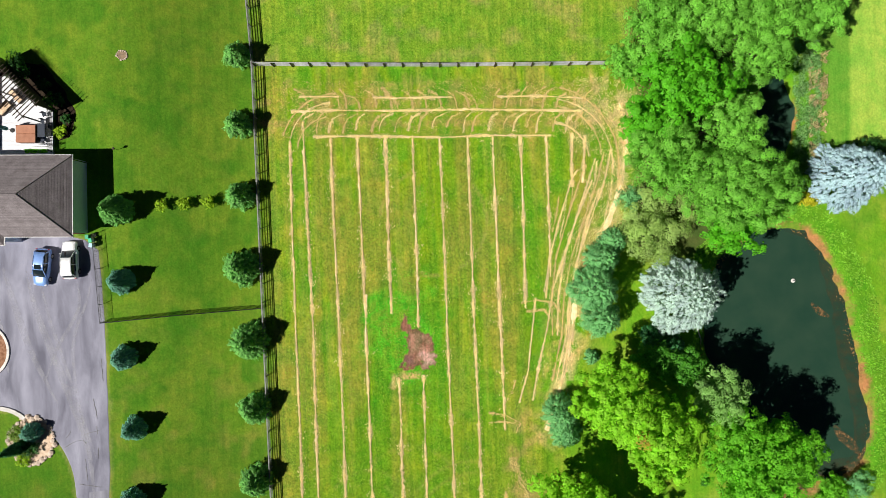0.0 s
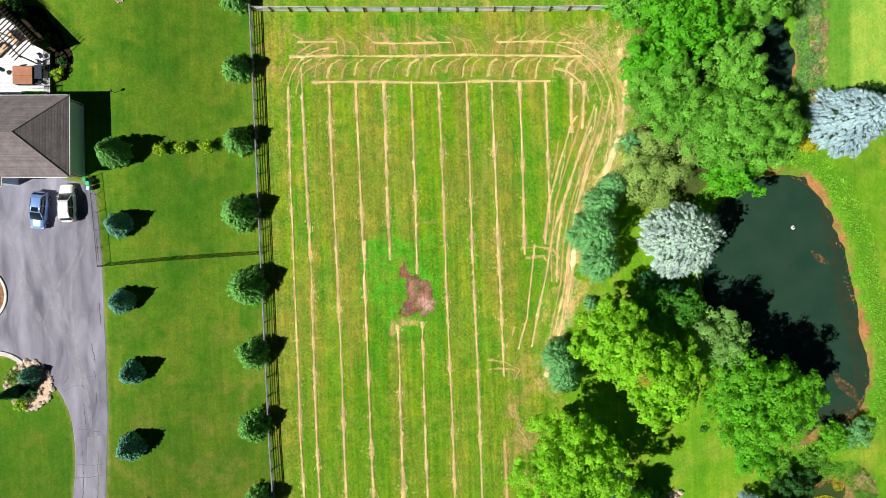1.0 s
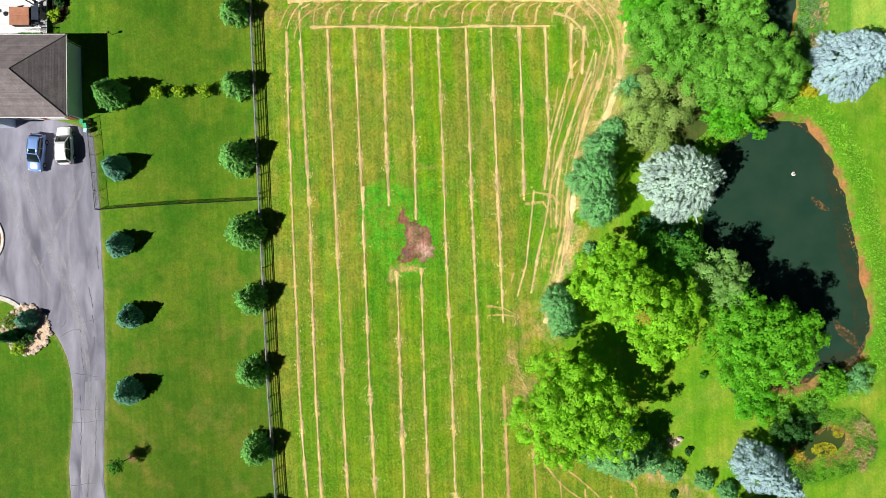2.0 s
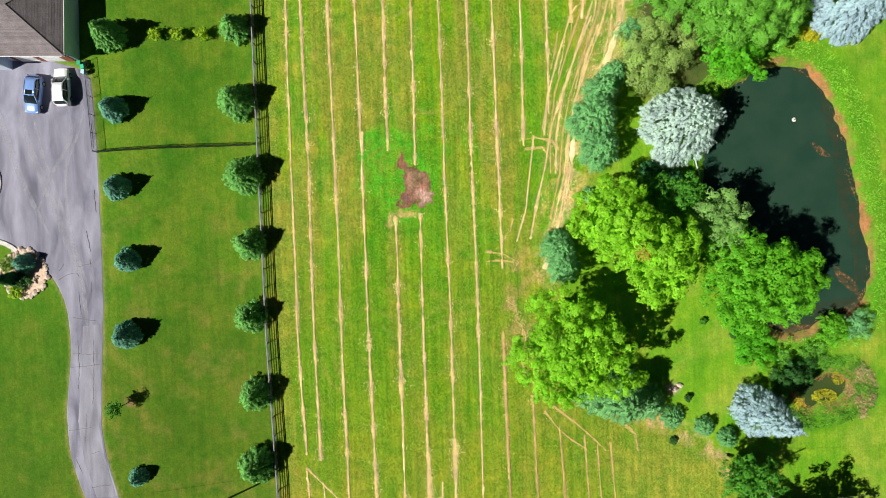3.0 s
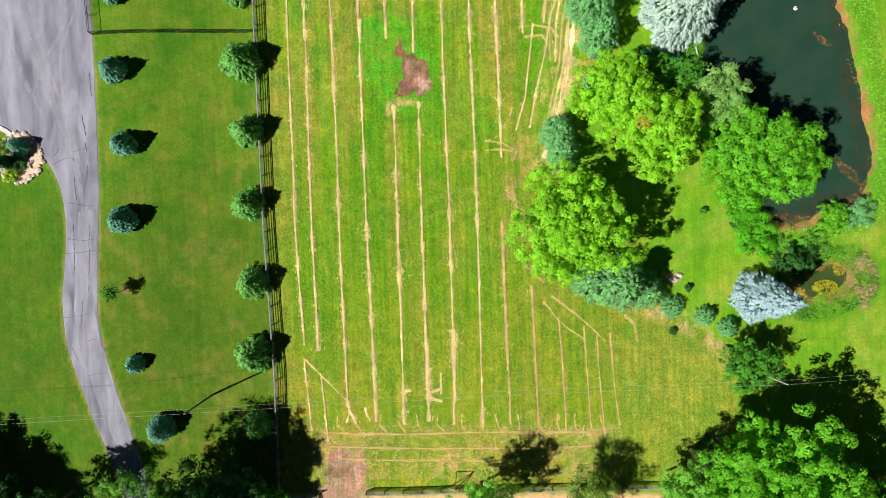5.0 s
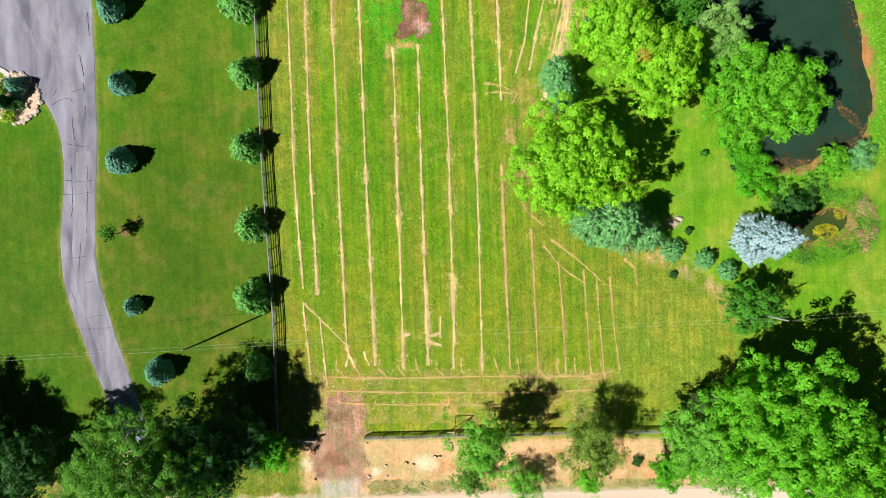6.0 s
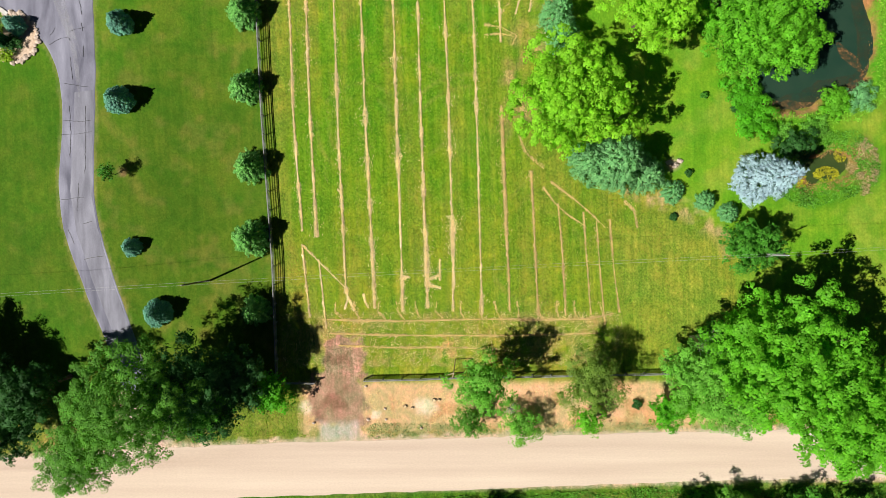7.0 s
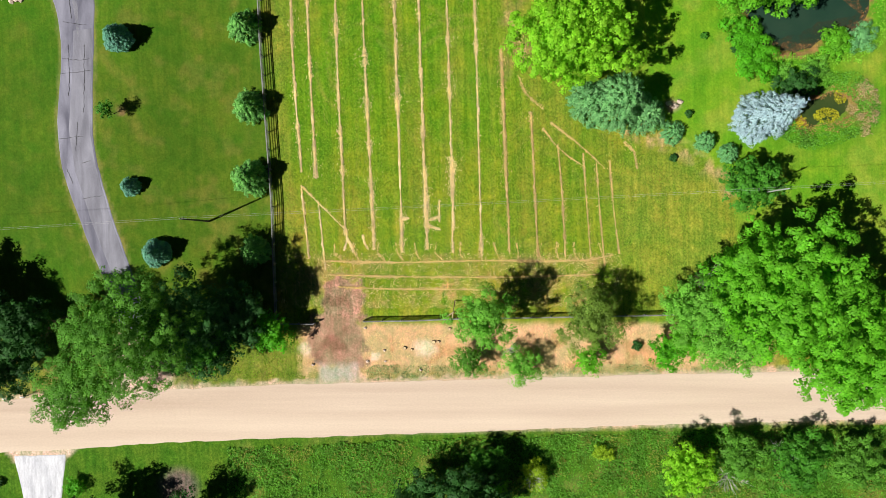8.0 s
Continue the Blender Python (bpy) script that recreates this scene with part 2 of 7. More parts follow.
def tube(bm, points, radii, sides=7):
    """A tapered tube through points."""
    rings = []
    for i, p in enumerate(points):
        p = Vector(p)
        d = (Vector(points[min(i + 1, len(points) - 1)]) - Vector(points[max(i - 1, 0)])).normalized()
        u = d.orthogonal().normalized()
        v = d.cross(u)
        rings.append([bm.verts.new(p + radii[i] * (math.cos(a) * u + math.sin(a) * v)) for a in (2 * math.pi * k / sides for k in range(sides))])
    for a, b in zip(rings[:-1], rings[1:]):
        for k in range(sides):
            bm.faces.new((a[k], a[(k + 1) % sides], b[(k + 1) % sides], b[k]))
    bm.faces.new(rings[-1])
    bm.faces.new(list(reversed(rings[0])))
    return bm


def unit(v):
    return v / np.maximum(np.linalg.norm(v, axis=-1, keepdims=True), 1e-9)


def leaf_quads(pos, normal, length, width, r, axis=None):
    """Kite-shaped leaves at pos that face normal; axis: the way that they point."""
    n = len(pos)
    normal = unit(normal)
    a = r.normal(size=(n, 3)) if axis is None else axis + 0.35 * r.normal(size=(n, 3))
    t = unit(a - (a * normal).sum(1, keepdims=True) * normal)
    s = np.cross(normal, t)
    l, w = np.asarray(length).reshape(-1, 1) / 2, np.asarray(width).reshape(-1, 1) / 2
    fold = normal * w * 0.35
    return np.stack([pos - t * l, pos + s * w - t * l * 0.15 - fold, pos + t * l, pos - s * w - t * l * 0.15 - fold], axis=1)


def ground_ring(name, ring, mat, lift, step=0.6, kind="structure", label="", category="", edge=0.0, drop=0.04):
    """A sheet over the land inside a ring, lifted, with a skirt; edge: how far its border wavers."""
    pts = []
    for (ax, ay), (bx, by) in zip(ring, ring[1:] + ring[:1]):
        n = max(1, int(math.hypot(bx - ax, by - ay) / step))
        pts += [(ax + (bx - ax) * i / n, ay + (by - ay) * i / n) for i in range(n)]
    if edge:
        pts = [(x + edge * (2 * float(fuzz(x, y, 1.3, 4)) - 1), y + edge * (2 * float(fuzz(x, y, 1.1, 5)) - 1)) for x, y in pts]
    bm = bmesh.new()
    f = bm.faces.new([bm.verts.new((x, y, 0)) for x, y in pts])
    f.normal_update()
    if f.normal.z < 0:
        f.normal_flip()
    rim = list(bm.verts)
    bmesh.ops.triangulate(bm, faces=bm.faces[:])
    xs, ys = [p[0] for p in pts], [p[1] for p in pts]
    gap = 2.0
    for k in range(int((max(ys) - min(ys)) / gap) + 1):
        bmesh.ops.bisect_plane(bm, geom=bm.verts[:] + bm.edges[:] + bm.faces[:], plane_co=(0, min(ys) + k * gap + 0.37, 0), plane_no=(0, 1, 0))
    for k in range(int((max(xs) - min(xs)) / gap) + 1):
        bmesh.ops.bisect_plane(bm, geom=bm.verts[:] + bm.edges[:] + bm.faces[:], plane_co=(min(xs) + k * gap + 0.37, 0, 0), plane_no=(1, 0, 0))
    co = np.array([v.co[:] for v in bm.verts])
    z = slope(co[:, 0], co[:, 1]) + lift
    for v, h in zip(bm.verts, z):
        v.co.z = h
    border = [e for e in bm.edges if e.is_boundary]
    out = {}
    for e in border:
        a, b = e.verts
        n = Vector((b.co.y - a.co.y, a.co.x - b.co.x, 0)).normalized()
        if n.dot(e.link_faces[0].calc_center_median() - a.co) > 0:
            n = -n
        for v in e.verts:
            key = (round(v.co.x, 4), round(v.co.y, 4))
            out[key] = out.get(key, Vector()) + n
    low = bmesh.ops.extrude_edge_only(bm, edges=border)["geom"]
    for v in low:
        if isinstance(v, bmesh.types.BMVert):
            n = out[(round(v.co.x, 4), round(v.co.y, 4))].normalized()
            v.co += n * 2.5 * (drop + lift)
            v.co.z -= drop + lift
    me = bpy.data.meshes.new(name)
    bm.to_mesh(me)
    bm.free()
    me.materials.append(mat)
    return tagged(new(name, me), label, category, "", kind)


# ---- the ground sheet ----
def ground_axis(lo, hi, step, far, close, fine):
    inner = np.arange(lo, hi + step / 2, step)
    for a, b in close:
        inner = np.concatenate([inner[inner < a - 0.05], np.arange(a, b, fine), inner[inner > b]])
    outer = np.cumsum(np.geomspace(step * 2, far / 4, 22))
    return np.concatenate([lo - outer[::-1], inner, hi + outer])


DRIVE = [(-66.0, 1.9), (-43.2, 1.9), (-42.6, -4.6), (-42.4, -13.1), (-42.3, -20.3), (-42.2, -29.4), (-42.7, -38.5), (-42.9, -44.1), (-42.3, -48.0),
         (-40.9, -54.2), (-38.5, -61.8), (-37.2, -66.5), (-36.6, -69.0), (-40.2, -69.4), (-41.4, -64.0),
         (-42.9, -60.0), (-44.9, -54.3), (-46.6, -48.8), (-47.2, -43.0), (-46.6, -38.0), (-46.2, -33.0), (-46.7, -28.4), (-48.2, -25.2),
         (-50.3, -23.1), (-53.0, -20.7), (-66.0, -20.3)]


def rounded(ring, times=2):
    """A ring with its corners cut, again and again, to a smooth curve."""
    for _ in range(times):
        ring = [(a[0] * k + b[0] * (1 - k), a[1] * k + b[1] * (1 - k)) for a, b in zip(ring, ring[1:] + ring[:1]) for k in (0.75, 0.25)]
    return ring


DRIVE_EDGE = rounded(DRIVE, 1)


def cover_colour(x, y):
    """The ground's colour: turf, hay stubble, bare earth, dry litter."""
    u, v = 0.81 * x + 0.59 * y, 0.81 * y - 0.59 * x
    n1, n2, n3 = fractal(u, v, 9.0, 0), fractal(u, v, 2.6, 2), fractal(u, v, 0.9, 4)
    c = np.empty(x.shape + (3,))

    def lay(colour, amount):
        c[:] = c + (np.array(colour) - c) * np.clip(amount, 0, 1)[..., None]

    c[:] = (0.158, 0.286, 0.009)                                     # mown field
    lay((0.075, 0.255, 0.010), smooth(0.50, 0.70, n2) * 0.8)
    lay((0.29, 0.265, 0.045), smooth(0.52, 0.78, n1) * (0.3 + 0.4 * smooth(-20, -45, y)))
    streak = fractal(x * 1.0 + 0.042 * y, y / 22.0, 0.9, 3)                # the mower's lines
    lay((0.235, 0.285, 0.04), smooth(0.52, 0.75, streak) * 0.55)
    lay((0.075, 0.20, 0.010), smooth(0.48, 0.25, streak) * 0.55)
    swathe = fractal(x + 0.037 * y, y / 9.0, 2.6, 1)
    lay((0.29, 0.215, 0.05), smooth(0.50, 0.68, swathe) * 0.42)
    lay((0.085, 0.26, 0.010), smooth(0.46, 0.30, swathe) * 0.7)
    for cx, cy, rad in ((-9.5, -35.5, 4.2), (-9.5, -35.5, 5.8), (-4.0, -33.0, 6.5), (4.5, -38.0, 8.0), (4.5, -38.0, 9.6), (-1.0, 3.0, 7.0), (13.0, -52.0, 6.0)):
        lay((0.30, 0.27, 0.07), smooth(0.35, 0.08, np.abs(np.hypot(x - cx, y - cy) - rad)) * smooth(0.42, 0.62, n2) * 0.55)
    lay((0.122, 0.228, 0.010), smooth(-18, -28, y) * smooth(-56, -46, y) * 0.55)
    lay((0.235, 0.245, 0.024), smooth(-38, -54, y) * 0.42)
    fence_x = along(FENCE_LINE, y, 1)
    lawn = smooth(0.15, -0.15, x - fence_x)
    lay((0.107, 0.215, 0.014), lawn)
    dry = (0.25 + 0.75 * smooth(-2, -34, y)) * (1 - 0.65 * smooth(-44, -47, x))
    lay((0.185, 0.205, 0.026), lawn * smooth(0.42, 0.70, fractal(x, y, 3.4, 1)) * 0.5 * dry)
    lay((0.060, 0.175, 0.010), lawn * smooth(0.48, 0.70, fractal(x, y, 3.5, 5)) * 0.8)
    lay((0.066, 0.185, 0.009), lawn * smooth(-44, -47, x) * smooth(-20, -28, y))
    # the lawn's colour gets darker towards the south
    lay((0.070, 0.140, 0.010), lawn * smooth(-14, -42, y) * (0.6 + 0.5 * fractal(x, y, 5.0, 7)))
    lay((0.23, 0.20, 0.045), lawn * smooth(0.52, 0.78, fractal(x, y, 1.9, 6)) * 0.35 * dry)
    lay((0.24, 0.15, 0.07), smooth(0.8, 0.4, np.hypot(x + 39.2, y + 41.2) + 0.5 * (n3 - 0.5)) * 0.8)
    drive = inside_distance(x, y, DRIVE_EDGE)
    lay((0.30, 0.27, 0.10), smooth(0.45, 0.15, np.abs(drive - 0.1) + 0.4 * (n3 - 0.5)) * 0.45)
    strip = smooth(1.4, 0.4, np.abs(x - fence_x - 1.5))
    lay((0.24, 0.24, 0.045), strip * (0.12 + 0.35 * n3))
    north = smooth(23.0, 24.0, y - along([(-24.3, 0.0), (21.6, 0.0)], x)) * (1 - lawn)
    lay((0.15, 0.285, 0.02), north * 0.85)
    lay((0.34, 0.27, 0.09), north * smooth(0.5, 0.75, n2) * 0.45)
    head = smooth(13.5, 15.0, y) * smooth(23.0, 21.5, y) * (1 - lawn) * smooth(27, 24, x)
    lay((0.36, 0.29, 0.085), head * smooth(0.48, 0.8, n3 * 0.6 + n2 * 0.4) * 0.6)
    swath = np.minimum(np.abs(y - 16.0 - 0.5 * (n2 - 0.5)), np.abs(y - 18.6 - 0.5 * (n2 - 0.5)))
    lay((0.34, 0.25, 0.08), head * smooth(0.7, 0.1, swath) * smooth(0.35, 0.6, n3) * 0.7)
    south_head = smooth(-58.5, -60.0, y) * smooth(-67.5, -66.0, y) * smooth(-18, -15, x) * smooth(26, 22, x)
    lay((0.33, 0.27, 0.075), south_head * smooth(0.42, 0.7, n3 * 0.5 + n2 * 0.5))
    band = line_distance(x, y, STRAW_BAND)
    lay((0.62, 0.47, 0.22), smooth(1.7, 0.2, band) * smooth(0.35, 0.6, n3) * 0.9)
    lay((0.40, 0.33, 0.10), smooth(5.0, 1.0, band) * smooth(0.42, 0.68, n3 * 0.5 + n2 * 0.5) * 0.8)
    corner = smooth(7.5, 2.0, np.hypot(x - 22.0, (y - 17.5)))
    lay((0.50, 0.39, 0.17), corner * smooth(0.42, 0.66, n3 * 0.65 + n2 * 0.35) * 0.8)
    low = smooth(6.0, 1.0, np.hypot((x - 10.5) * 1.2, (y + 30.0) * 0.6))
    lay((0.38, 0.25, 0.10), low * smooth(0.45, 0.68, n2) * 0.8)
    crumb = fractal(0.8 * x + 0.6 * y, 0.8 * y - 0.6 * x, 0.5, 6)
    bare = inside_distance(x, y, PATCH) + 0.8 * (n3 - 0.5) + 1.3 * (crumb - 0.5)
    lush = smooth(6.6, 3.6, np.hypot((x + 4.6) * 1.15, (y + 12.6) * 0.72) + 9 * (n2 - 0.5))
    lay((0.07, 0.34, 0.014), lush * (0.45 + 0.5 * smooth(0.35, 0.6, n3)))
    lay((0.50, 0.34, 0.14), smooth(0.7, 0.2, line_distance(x, y, [(-6.4, -18.4), (-6.2, -17.6), (-5.2, -17.3), (-3.0, -17.2)]) + 0.7 * (n3 - 0.5)) * 0.8)
    lay((0.19, 0.095, 0.058), smooth(0.25, -0.05, bare))
    lay((0.29, 0.165, 0.11), smooth(0.0, -0.4, bare) * smooth(0.35, 0.62, 0.5 * n2 + 0.5 * crumb))
    lay((0.48, 0.35, 0.29), smooth(0.2, -0.3, bare) * smooth(1.5, 0.5, np.hypot(x + 1.7, (y + 15.0) * 0.9) + 1.6 * (n3 - 0.5)) * 0.6)
    lay((0.15, 0.085, 0.07), smooth(0.2, -0.3, bare) * smooth(1.2, 0.4, np.hypot(x + 4.4, y + 15.4) + 1.0 * (n3 - 0.5)))
    rim = np.interp(y, [-70, -50, -47, -44, -40, -26, -10, 4, 20], [39, 37.5, 34, 29, 24, 15, 20, 24.5, 27])
    east = smooth(0, 2.0, x - rim + 1.5 * (n2 - 0.5)) * smooth(-66, -63, y)
    lay((0.14, 0.305, 0.014), east)
    lay((0.23, 0.32, 0.035), east * smooth(0.45, 0.7, fractal(x, y, 4.0, 6)) * 0.7)
    lay((0.10, 0.25, 0.010), east * smooth(0.5, 0.72, n2) * 0.6)
    lay((0.13, 0.30, 0.03), smooth(48, 50, x) * smooth(6, 10, y))
    lay((0.27, 0.43, 0.058), smooth(53.6, 54.2, x) * smooth(8, 14, y))
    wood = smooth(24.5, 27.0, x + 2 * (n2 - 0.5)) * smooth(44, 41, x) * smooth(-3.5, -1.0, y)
    # darker ground colour where the wood stands
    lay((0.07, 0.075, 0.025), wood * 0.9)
    bend = smooth(1.8, 0.3, line_distance(x, y, [(25.0, -43.0), (27.2, -44.0), (32.0, -45.9), (34.6, -48.0), (36.4, -49.1), (37.7, -50.8)]))
    lay((0.50, 0.35, 0.17), bend * smooth(0.32, 0.6, n3) * 0.85)
    lay((0.20, 0.265, 0.03), smooth(21, 25, x) * smooth(0.5, -1.5, x - rim) * smooth(-44, -50, y) * smooth(-69, -66, y) * (0.5 + 0.5 * n2))
    for ring, wide in ((POND, 0.75), (SMALL_POND, 0.5), (UPPER_POND, 0.3)):
        d = inside_distance(x, y, ring) + 1.0 * (n3 - 0.5)
        lay((0.08, 0.25, 0.010), smooth(4.5, 2.0, d) * 0.85)
        lay((0.29, 0.155, 0.058), smooth(wide, wide * 0.3, d) * (0.2 + 0.8 * smooth(0.35, 0.6, n2)) * smooth(36, 42, x))
        lay((0.10, 0.075, 0.03), smooth(-0.6, -2.0, d))
    lay((0.38, 0.20, 0.09), smooth(0.8, 0.2, line_distance(x, y, [(42.3, -32.5), (44.8, -33.6), (47.4, -33.5), (49.2, -32.5)]) + 0.9 * (n3 - 0.5)) * 0.9)
    lay((0.50, 0.33, 0.26), smooth(1.2, 0.5, np.hypot(x - 30.5, y + 40.1) + 0.8 * (n3 - 0.5)) * 0.85)
    reed = smooth(3.0, 1.2, np.hypot((x - 55.0) * 1.1, (y + 40.0) * 0.7) + 1.6 * (n3 - 0.5))
    lay((0.26, 0.16, 0.06), reed * (0.4 + 0.6 * n3))
    verge = smooth(-67.2, -68.4, y + 0.6 * n3) * smooth(-76.5, -75.0, y) * smooth(-18.5, -16.5, x) * smooth(45, 40, x)
    lay((0.62, 0.40, 0.215), verge)
    lay((0.54, 0.28, 0.13), verge * smooth(0.55, 0.75, n2) * 0.8)
    lay((0.22, 0.24, 0.05), verge * smooth(-73.0, -75.0, y) * smooth(0.35, 0.6, n3) * 0.8)
    for px, py, pr in ((-1.5, -71.3, 2.0), (-16.9, -71.2, 1.4), (-7.9, -72.3, 0.8)):
        lay((0.76, 0.60, 0.44), smooth(pr, pr * 0.3, np.hypot(x - px, (y - py) * 1.2) + 1.2 * (n3 - 0.5)))
    west_verge = smooth(-69, -71, y) * smooth(-17, -19, x)
    lay((0.17, 0.215, 0.03), west_verge * smooth(-84, -83, y))
    lay((0.22, 0.20, 0.06), west_verge * smooth(-73.0, -73.8, y) * smooth(0.5, 0.65, n2))
    gate = inside_distance(x, y, GATEWAY) + 2.4 * (n3 - 0.5) + 1.6 * (n2 - 0.5)
    lay((0.36, 0.22, 0.145), smooth(0.7, -0.4, gate))
    lay((0.42, 0.27, 0.18), smooth(0.4, -0.4, gate) * smooth(0.5, 0.7, n3) * 0.9)
    lay((0.20, 0.105, 0.065), smooth(0.2, -0.5, gate) * smooth(0.48, 0.66, n2) * 0.7)
    spill = smooth(2.0, 0.4, np.hypot((x - 1.3) * 1.1, (y + 64.0) * 0.6))
    lay((0.58, 0.34, 0.13), spill * smooth(0.35, 0.6, n3))
    apron = smooth(3.2, 1.8, np.abs(x + 12.6) + 1.5 * (n3 - 0.5)) * smooth(-72.6, -74.2, y + 1.2 * (n3 - 0.5)) * smooth(-79, -78, y)
    lay((0.50, 0.42, 0.36), apron)
    mouth = smooth(4.8, 3.0, np.abs(x + 36.6 - 0.25 * (y + 70)) + 1.5 * (n3 - 0.5)) * smooth(-67.5, -69.5, y) * smooth(-82, -80, y)
    lay((0.54, 0.42, 0.32), mouth)
    edge = np.minimum(np.abs(y - along(ROAD_NORTH, x)), np.abs(y - along(ROAD_SOUTH, x)))
    lay((0.54, 0.42, 0.31), smooth(0.9, 0.2, edge + 1.2 * (n3 - 0.5)) * 0.9)
    south = smooth(-81.6, -82.6, y - 0.0135 * x)
    lay((0.070, 0.165, 0.012), south)
    lay((0.17, 0.22, 0.04), south * smooth(0.5, 0.72, n2) * 0.8 * smooth(-27, -24, x))
    throat = smooth(0.5, -0.3, np.abs(x + 51.2) - 3.3 - 1.6 * smooth(-85.6, -83.8, y) + 0.8 * (n3 - 0.5)) * smooth(-86.2, -85.4, y)
    lay((0.60, 0.47, 0.36), south * throat)
    lay((0.15, 0.12, 0.10), south * smooth(3.4, 1.6, np.hypot(x + 33.4, (y + 89.3) * 1.0)))
    return c


def cover_grain(x, y):
    """How rough the cover is: smooth on lawns, rougher on stubble and among weeds."""
    lawn = smooth(0.15, -0.15, x - along(FENCE_LINE, y, 1)) * smooth(-70, -68, y)
    rim = np.interp(y, [-70, -50, -47, -44, -40, -26, -10, 4, 20], [39, 37.5, 34, 29, 24, 15, 20, 24.5, 27])
    east = smooth(0, 2.0, x - rim) * smooth(-66, -63, y)
    bare = smooth(-66.8, -67.8, y) * smooth(-77, -76, y) * smooth(-18.5, -17, x) * smooth(44, 41, x)
    return 0.9 - 0.46 * np.maximum(np.maximum(lawn, east), bare)


def skin(x, y):
    """The height of the ground's uneven skin."""
    on_road = smooth(1.0, 0.2, y - along(ROAD_NORTH, x)) * smooth(-1.0, -0.2, y - along(ROAD_SOUTH, x))
    level = np.maximum(on_road, np.maximum(smooth(-37, -40, x), smooth(-82, -84, y) * smooth(-44, -46, x)))
    return land(x, y) + 0.05 * (fractal(x, y, 2.5, 6) - 0.5) * (1 - level)


def build_ground():
    gx, gy = ground_axis(-62, 62, 0.36, 1500, [(-16.5, 1.0)], 0.16), ground_axis(-98, 40, 0.36, 1500, [(-74.5, -61.5), (-19.0, -8.5)], 0.16)
    X, Y = np.meshgrid(gx, gy)
    Z = skin(X, Y)
    nx, ny = len(gx), len(gy)
    co = np.stack([X, Y, Z], -1).reshape(-1)
    idx = np.arange(nx * ny, dtype=np.int32).reshape(ny, nx)
    quads = np.stack([idx[:-1, :-1], idx[:-1, 1:], idx[1:, 1:], idx[1:, :-1]], -1).reshape(-1, 4)
    me = bpy.data.meshes.new("ground")
    me.vertices.add(nx * ny)
    me.vertices.foreach_set("co", co.astype(np.float32))
    me.loops.add(quads.size)
    me.loops.foreach_set("vertex_index", quads.reshape(-1))
    me.polygons.add(len(quads))
    me.polygons.foreach_set("loop_start", np.arange(0, quads.size, 4, dtype=np.int32))
    me.polygons.foreach_set("use_smooth", np.ones(len(quads), bool))
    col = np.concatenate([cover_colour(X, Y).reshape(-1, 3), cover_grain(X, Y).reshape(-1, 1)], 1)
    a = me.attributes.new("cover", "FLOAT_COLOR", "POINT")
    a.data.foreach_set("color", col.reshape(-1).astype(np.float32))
    me.materials.append(GROUND)
    me.update(calc_edges=True)
    tagged(new("ground", me), "mown hay field and green lawns with dry patches", "ground", kind="structure")


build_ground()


def water_material(name, dark, light):
    m, nodes, links, b = material(name, 0.12, 0.5)
    n = noise_node(nodes, links, 0.25, 4)
    links.new(ramp(nodes, links, n, [(0.3, dark), (0.7, light)]), b.inputs["Base Color"])
    b.inputs["IOR"].default_value = 1.33
    bump(nodes, links, b, noise_node(nodes, links, 2.5, 3), 0.08, 0.02)
    return m


WATER = water_material("pond_water", (0.014, 0.043, 0.028), (0.024, 0.054, 0.034))
MURKY = water_material("murky_water", (0.03, 0.06, 0.016), (0.06, 0.08, 0.022))


def water(name, ring, level, label, mat=None):
    cx, cy = sum(p[0] for p in ring) / len(ring), sum(p[1] for p in ring) / len(ring)
    grown = [(cx + (x - cx) * (1 + 1.6 / math.hypot(x - cx, y - cy)), cy + (y - cy) * (1 + 1.6 / math.hypot(x - cx, y - cy))) for x, y in ring]
    n = len(grown)
    me = mesh_from(name, [(x, y, level) for x, y in grown] + [(x, y, level - 0.05) for x, y in grown],
                   [tuple(range(n))[::-1], tuple(range(n, 2 * n))] + [(i, (i + 1) % n, n + (i + 1) % n, n + i) for i in range(n)], mat or WATER)
    bm = bmesh.new()
    bm.from_mesh(me)
    bmesh.ops.recalc_face_normals(bm, faces=bm.faces[:])
    bm.to_mesh(me)
    bm.free()
    tagged(new(name, me), label, "pond", kind="structure")


water("water", POND, -0.72, "still dark green pond water among trees")
water("water_upper", UPPER_POND, -0.62, "narrow dark water under overhanging trees")
water("water_small", SMALL_POND, -0.45, "small weedy pond with yellow plants", MURKY)

# ---- road, drive, apron ----
road_ring = ROAD_NORTH + ROAD_SOUTH[::-1]
ground_ring("road", road_ring, GRAVEL, 0.018, 1.0, label="pale dusty gravel road with wheel tracks", category="road", edge=0.12)
ground_ring("driveway", rounded(DRIVE), ASPHALT, 0.03, 0.8, label="worn grey asphalt driveway with sealed cracks", category="driveway", edge=0.06)
EAST_EDGE = [(-42.3, -31.0), (-42.7, -38.5), (-42.95, -44.1), (-42.35, -48.0), (-40.95, -54.2), (-38.6, -61.8), (-37.7, -65.0)]
WEST_EDGE = [(-46.2, -31.5), (-46.6, -38.0), (-47.2, -43.0), (-46.6, -48.8), (-44.9, -54.3), (-42.3, -61.8), (-41.3, -65.0)]
seam = [(w[0] + 0.36 * (e[0] - w[0]), w[1] + 0.36 * (e[1] - w[1])) for e, w in zip(EAST_EDGE, WEST_EDGE)]
PALE_ASPHALT = surface("paler_asphalt", (0.15, 0.15, 0.185), (0.36, 0.36, 0.43), 0.5, 12, 0.85, 0.25, 0.004, stretch=(1.4, 0.25, 1), grain=0.12, fine_stretch=(1, 1, 1), bend=0.3)
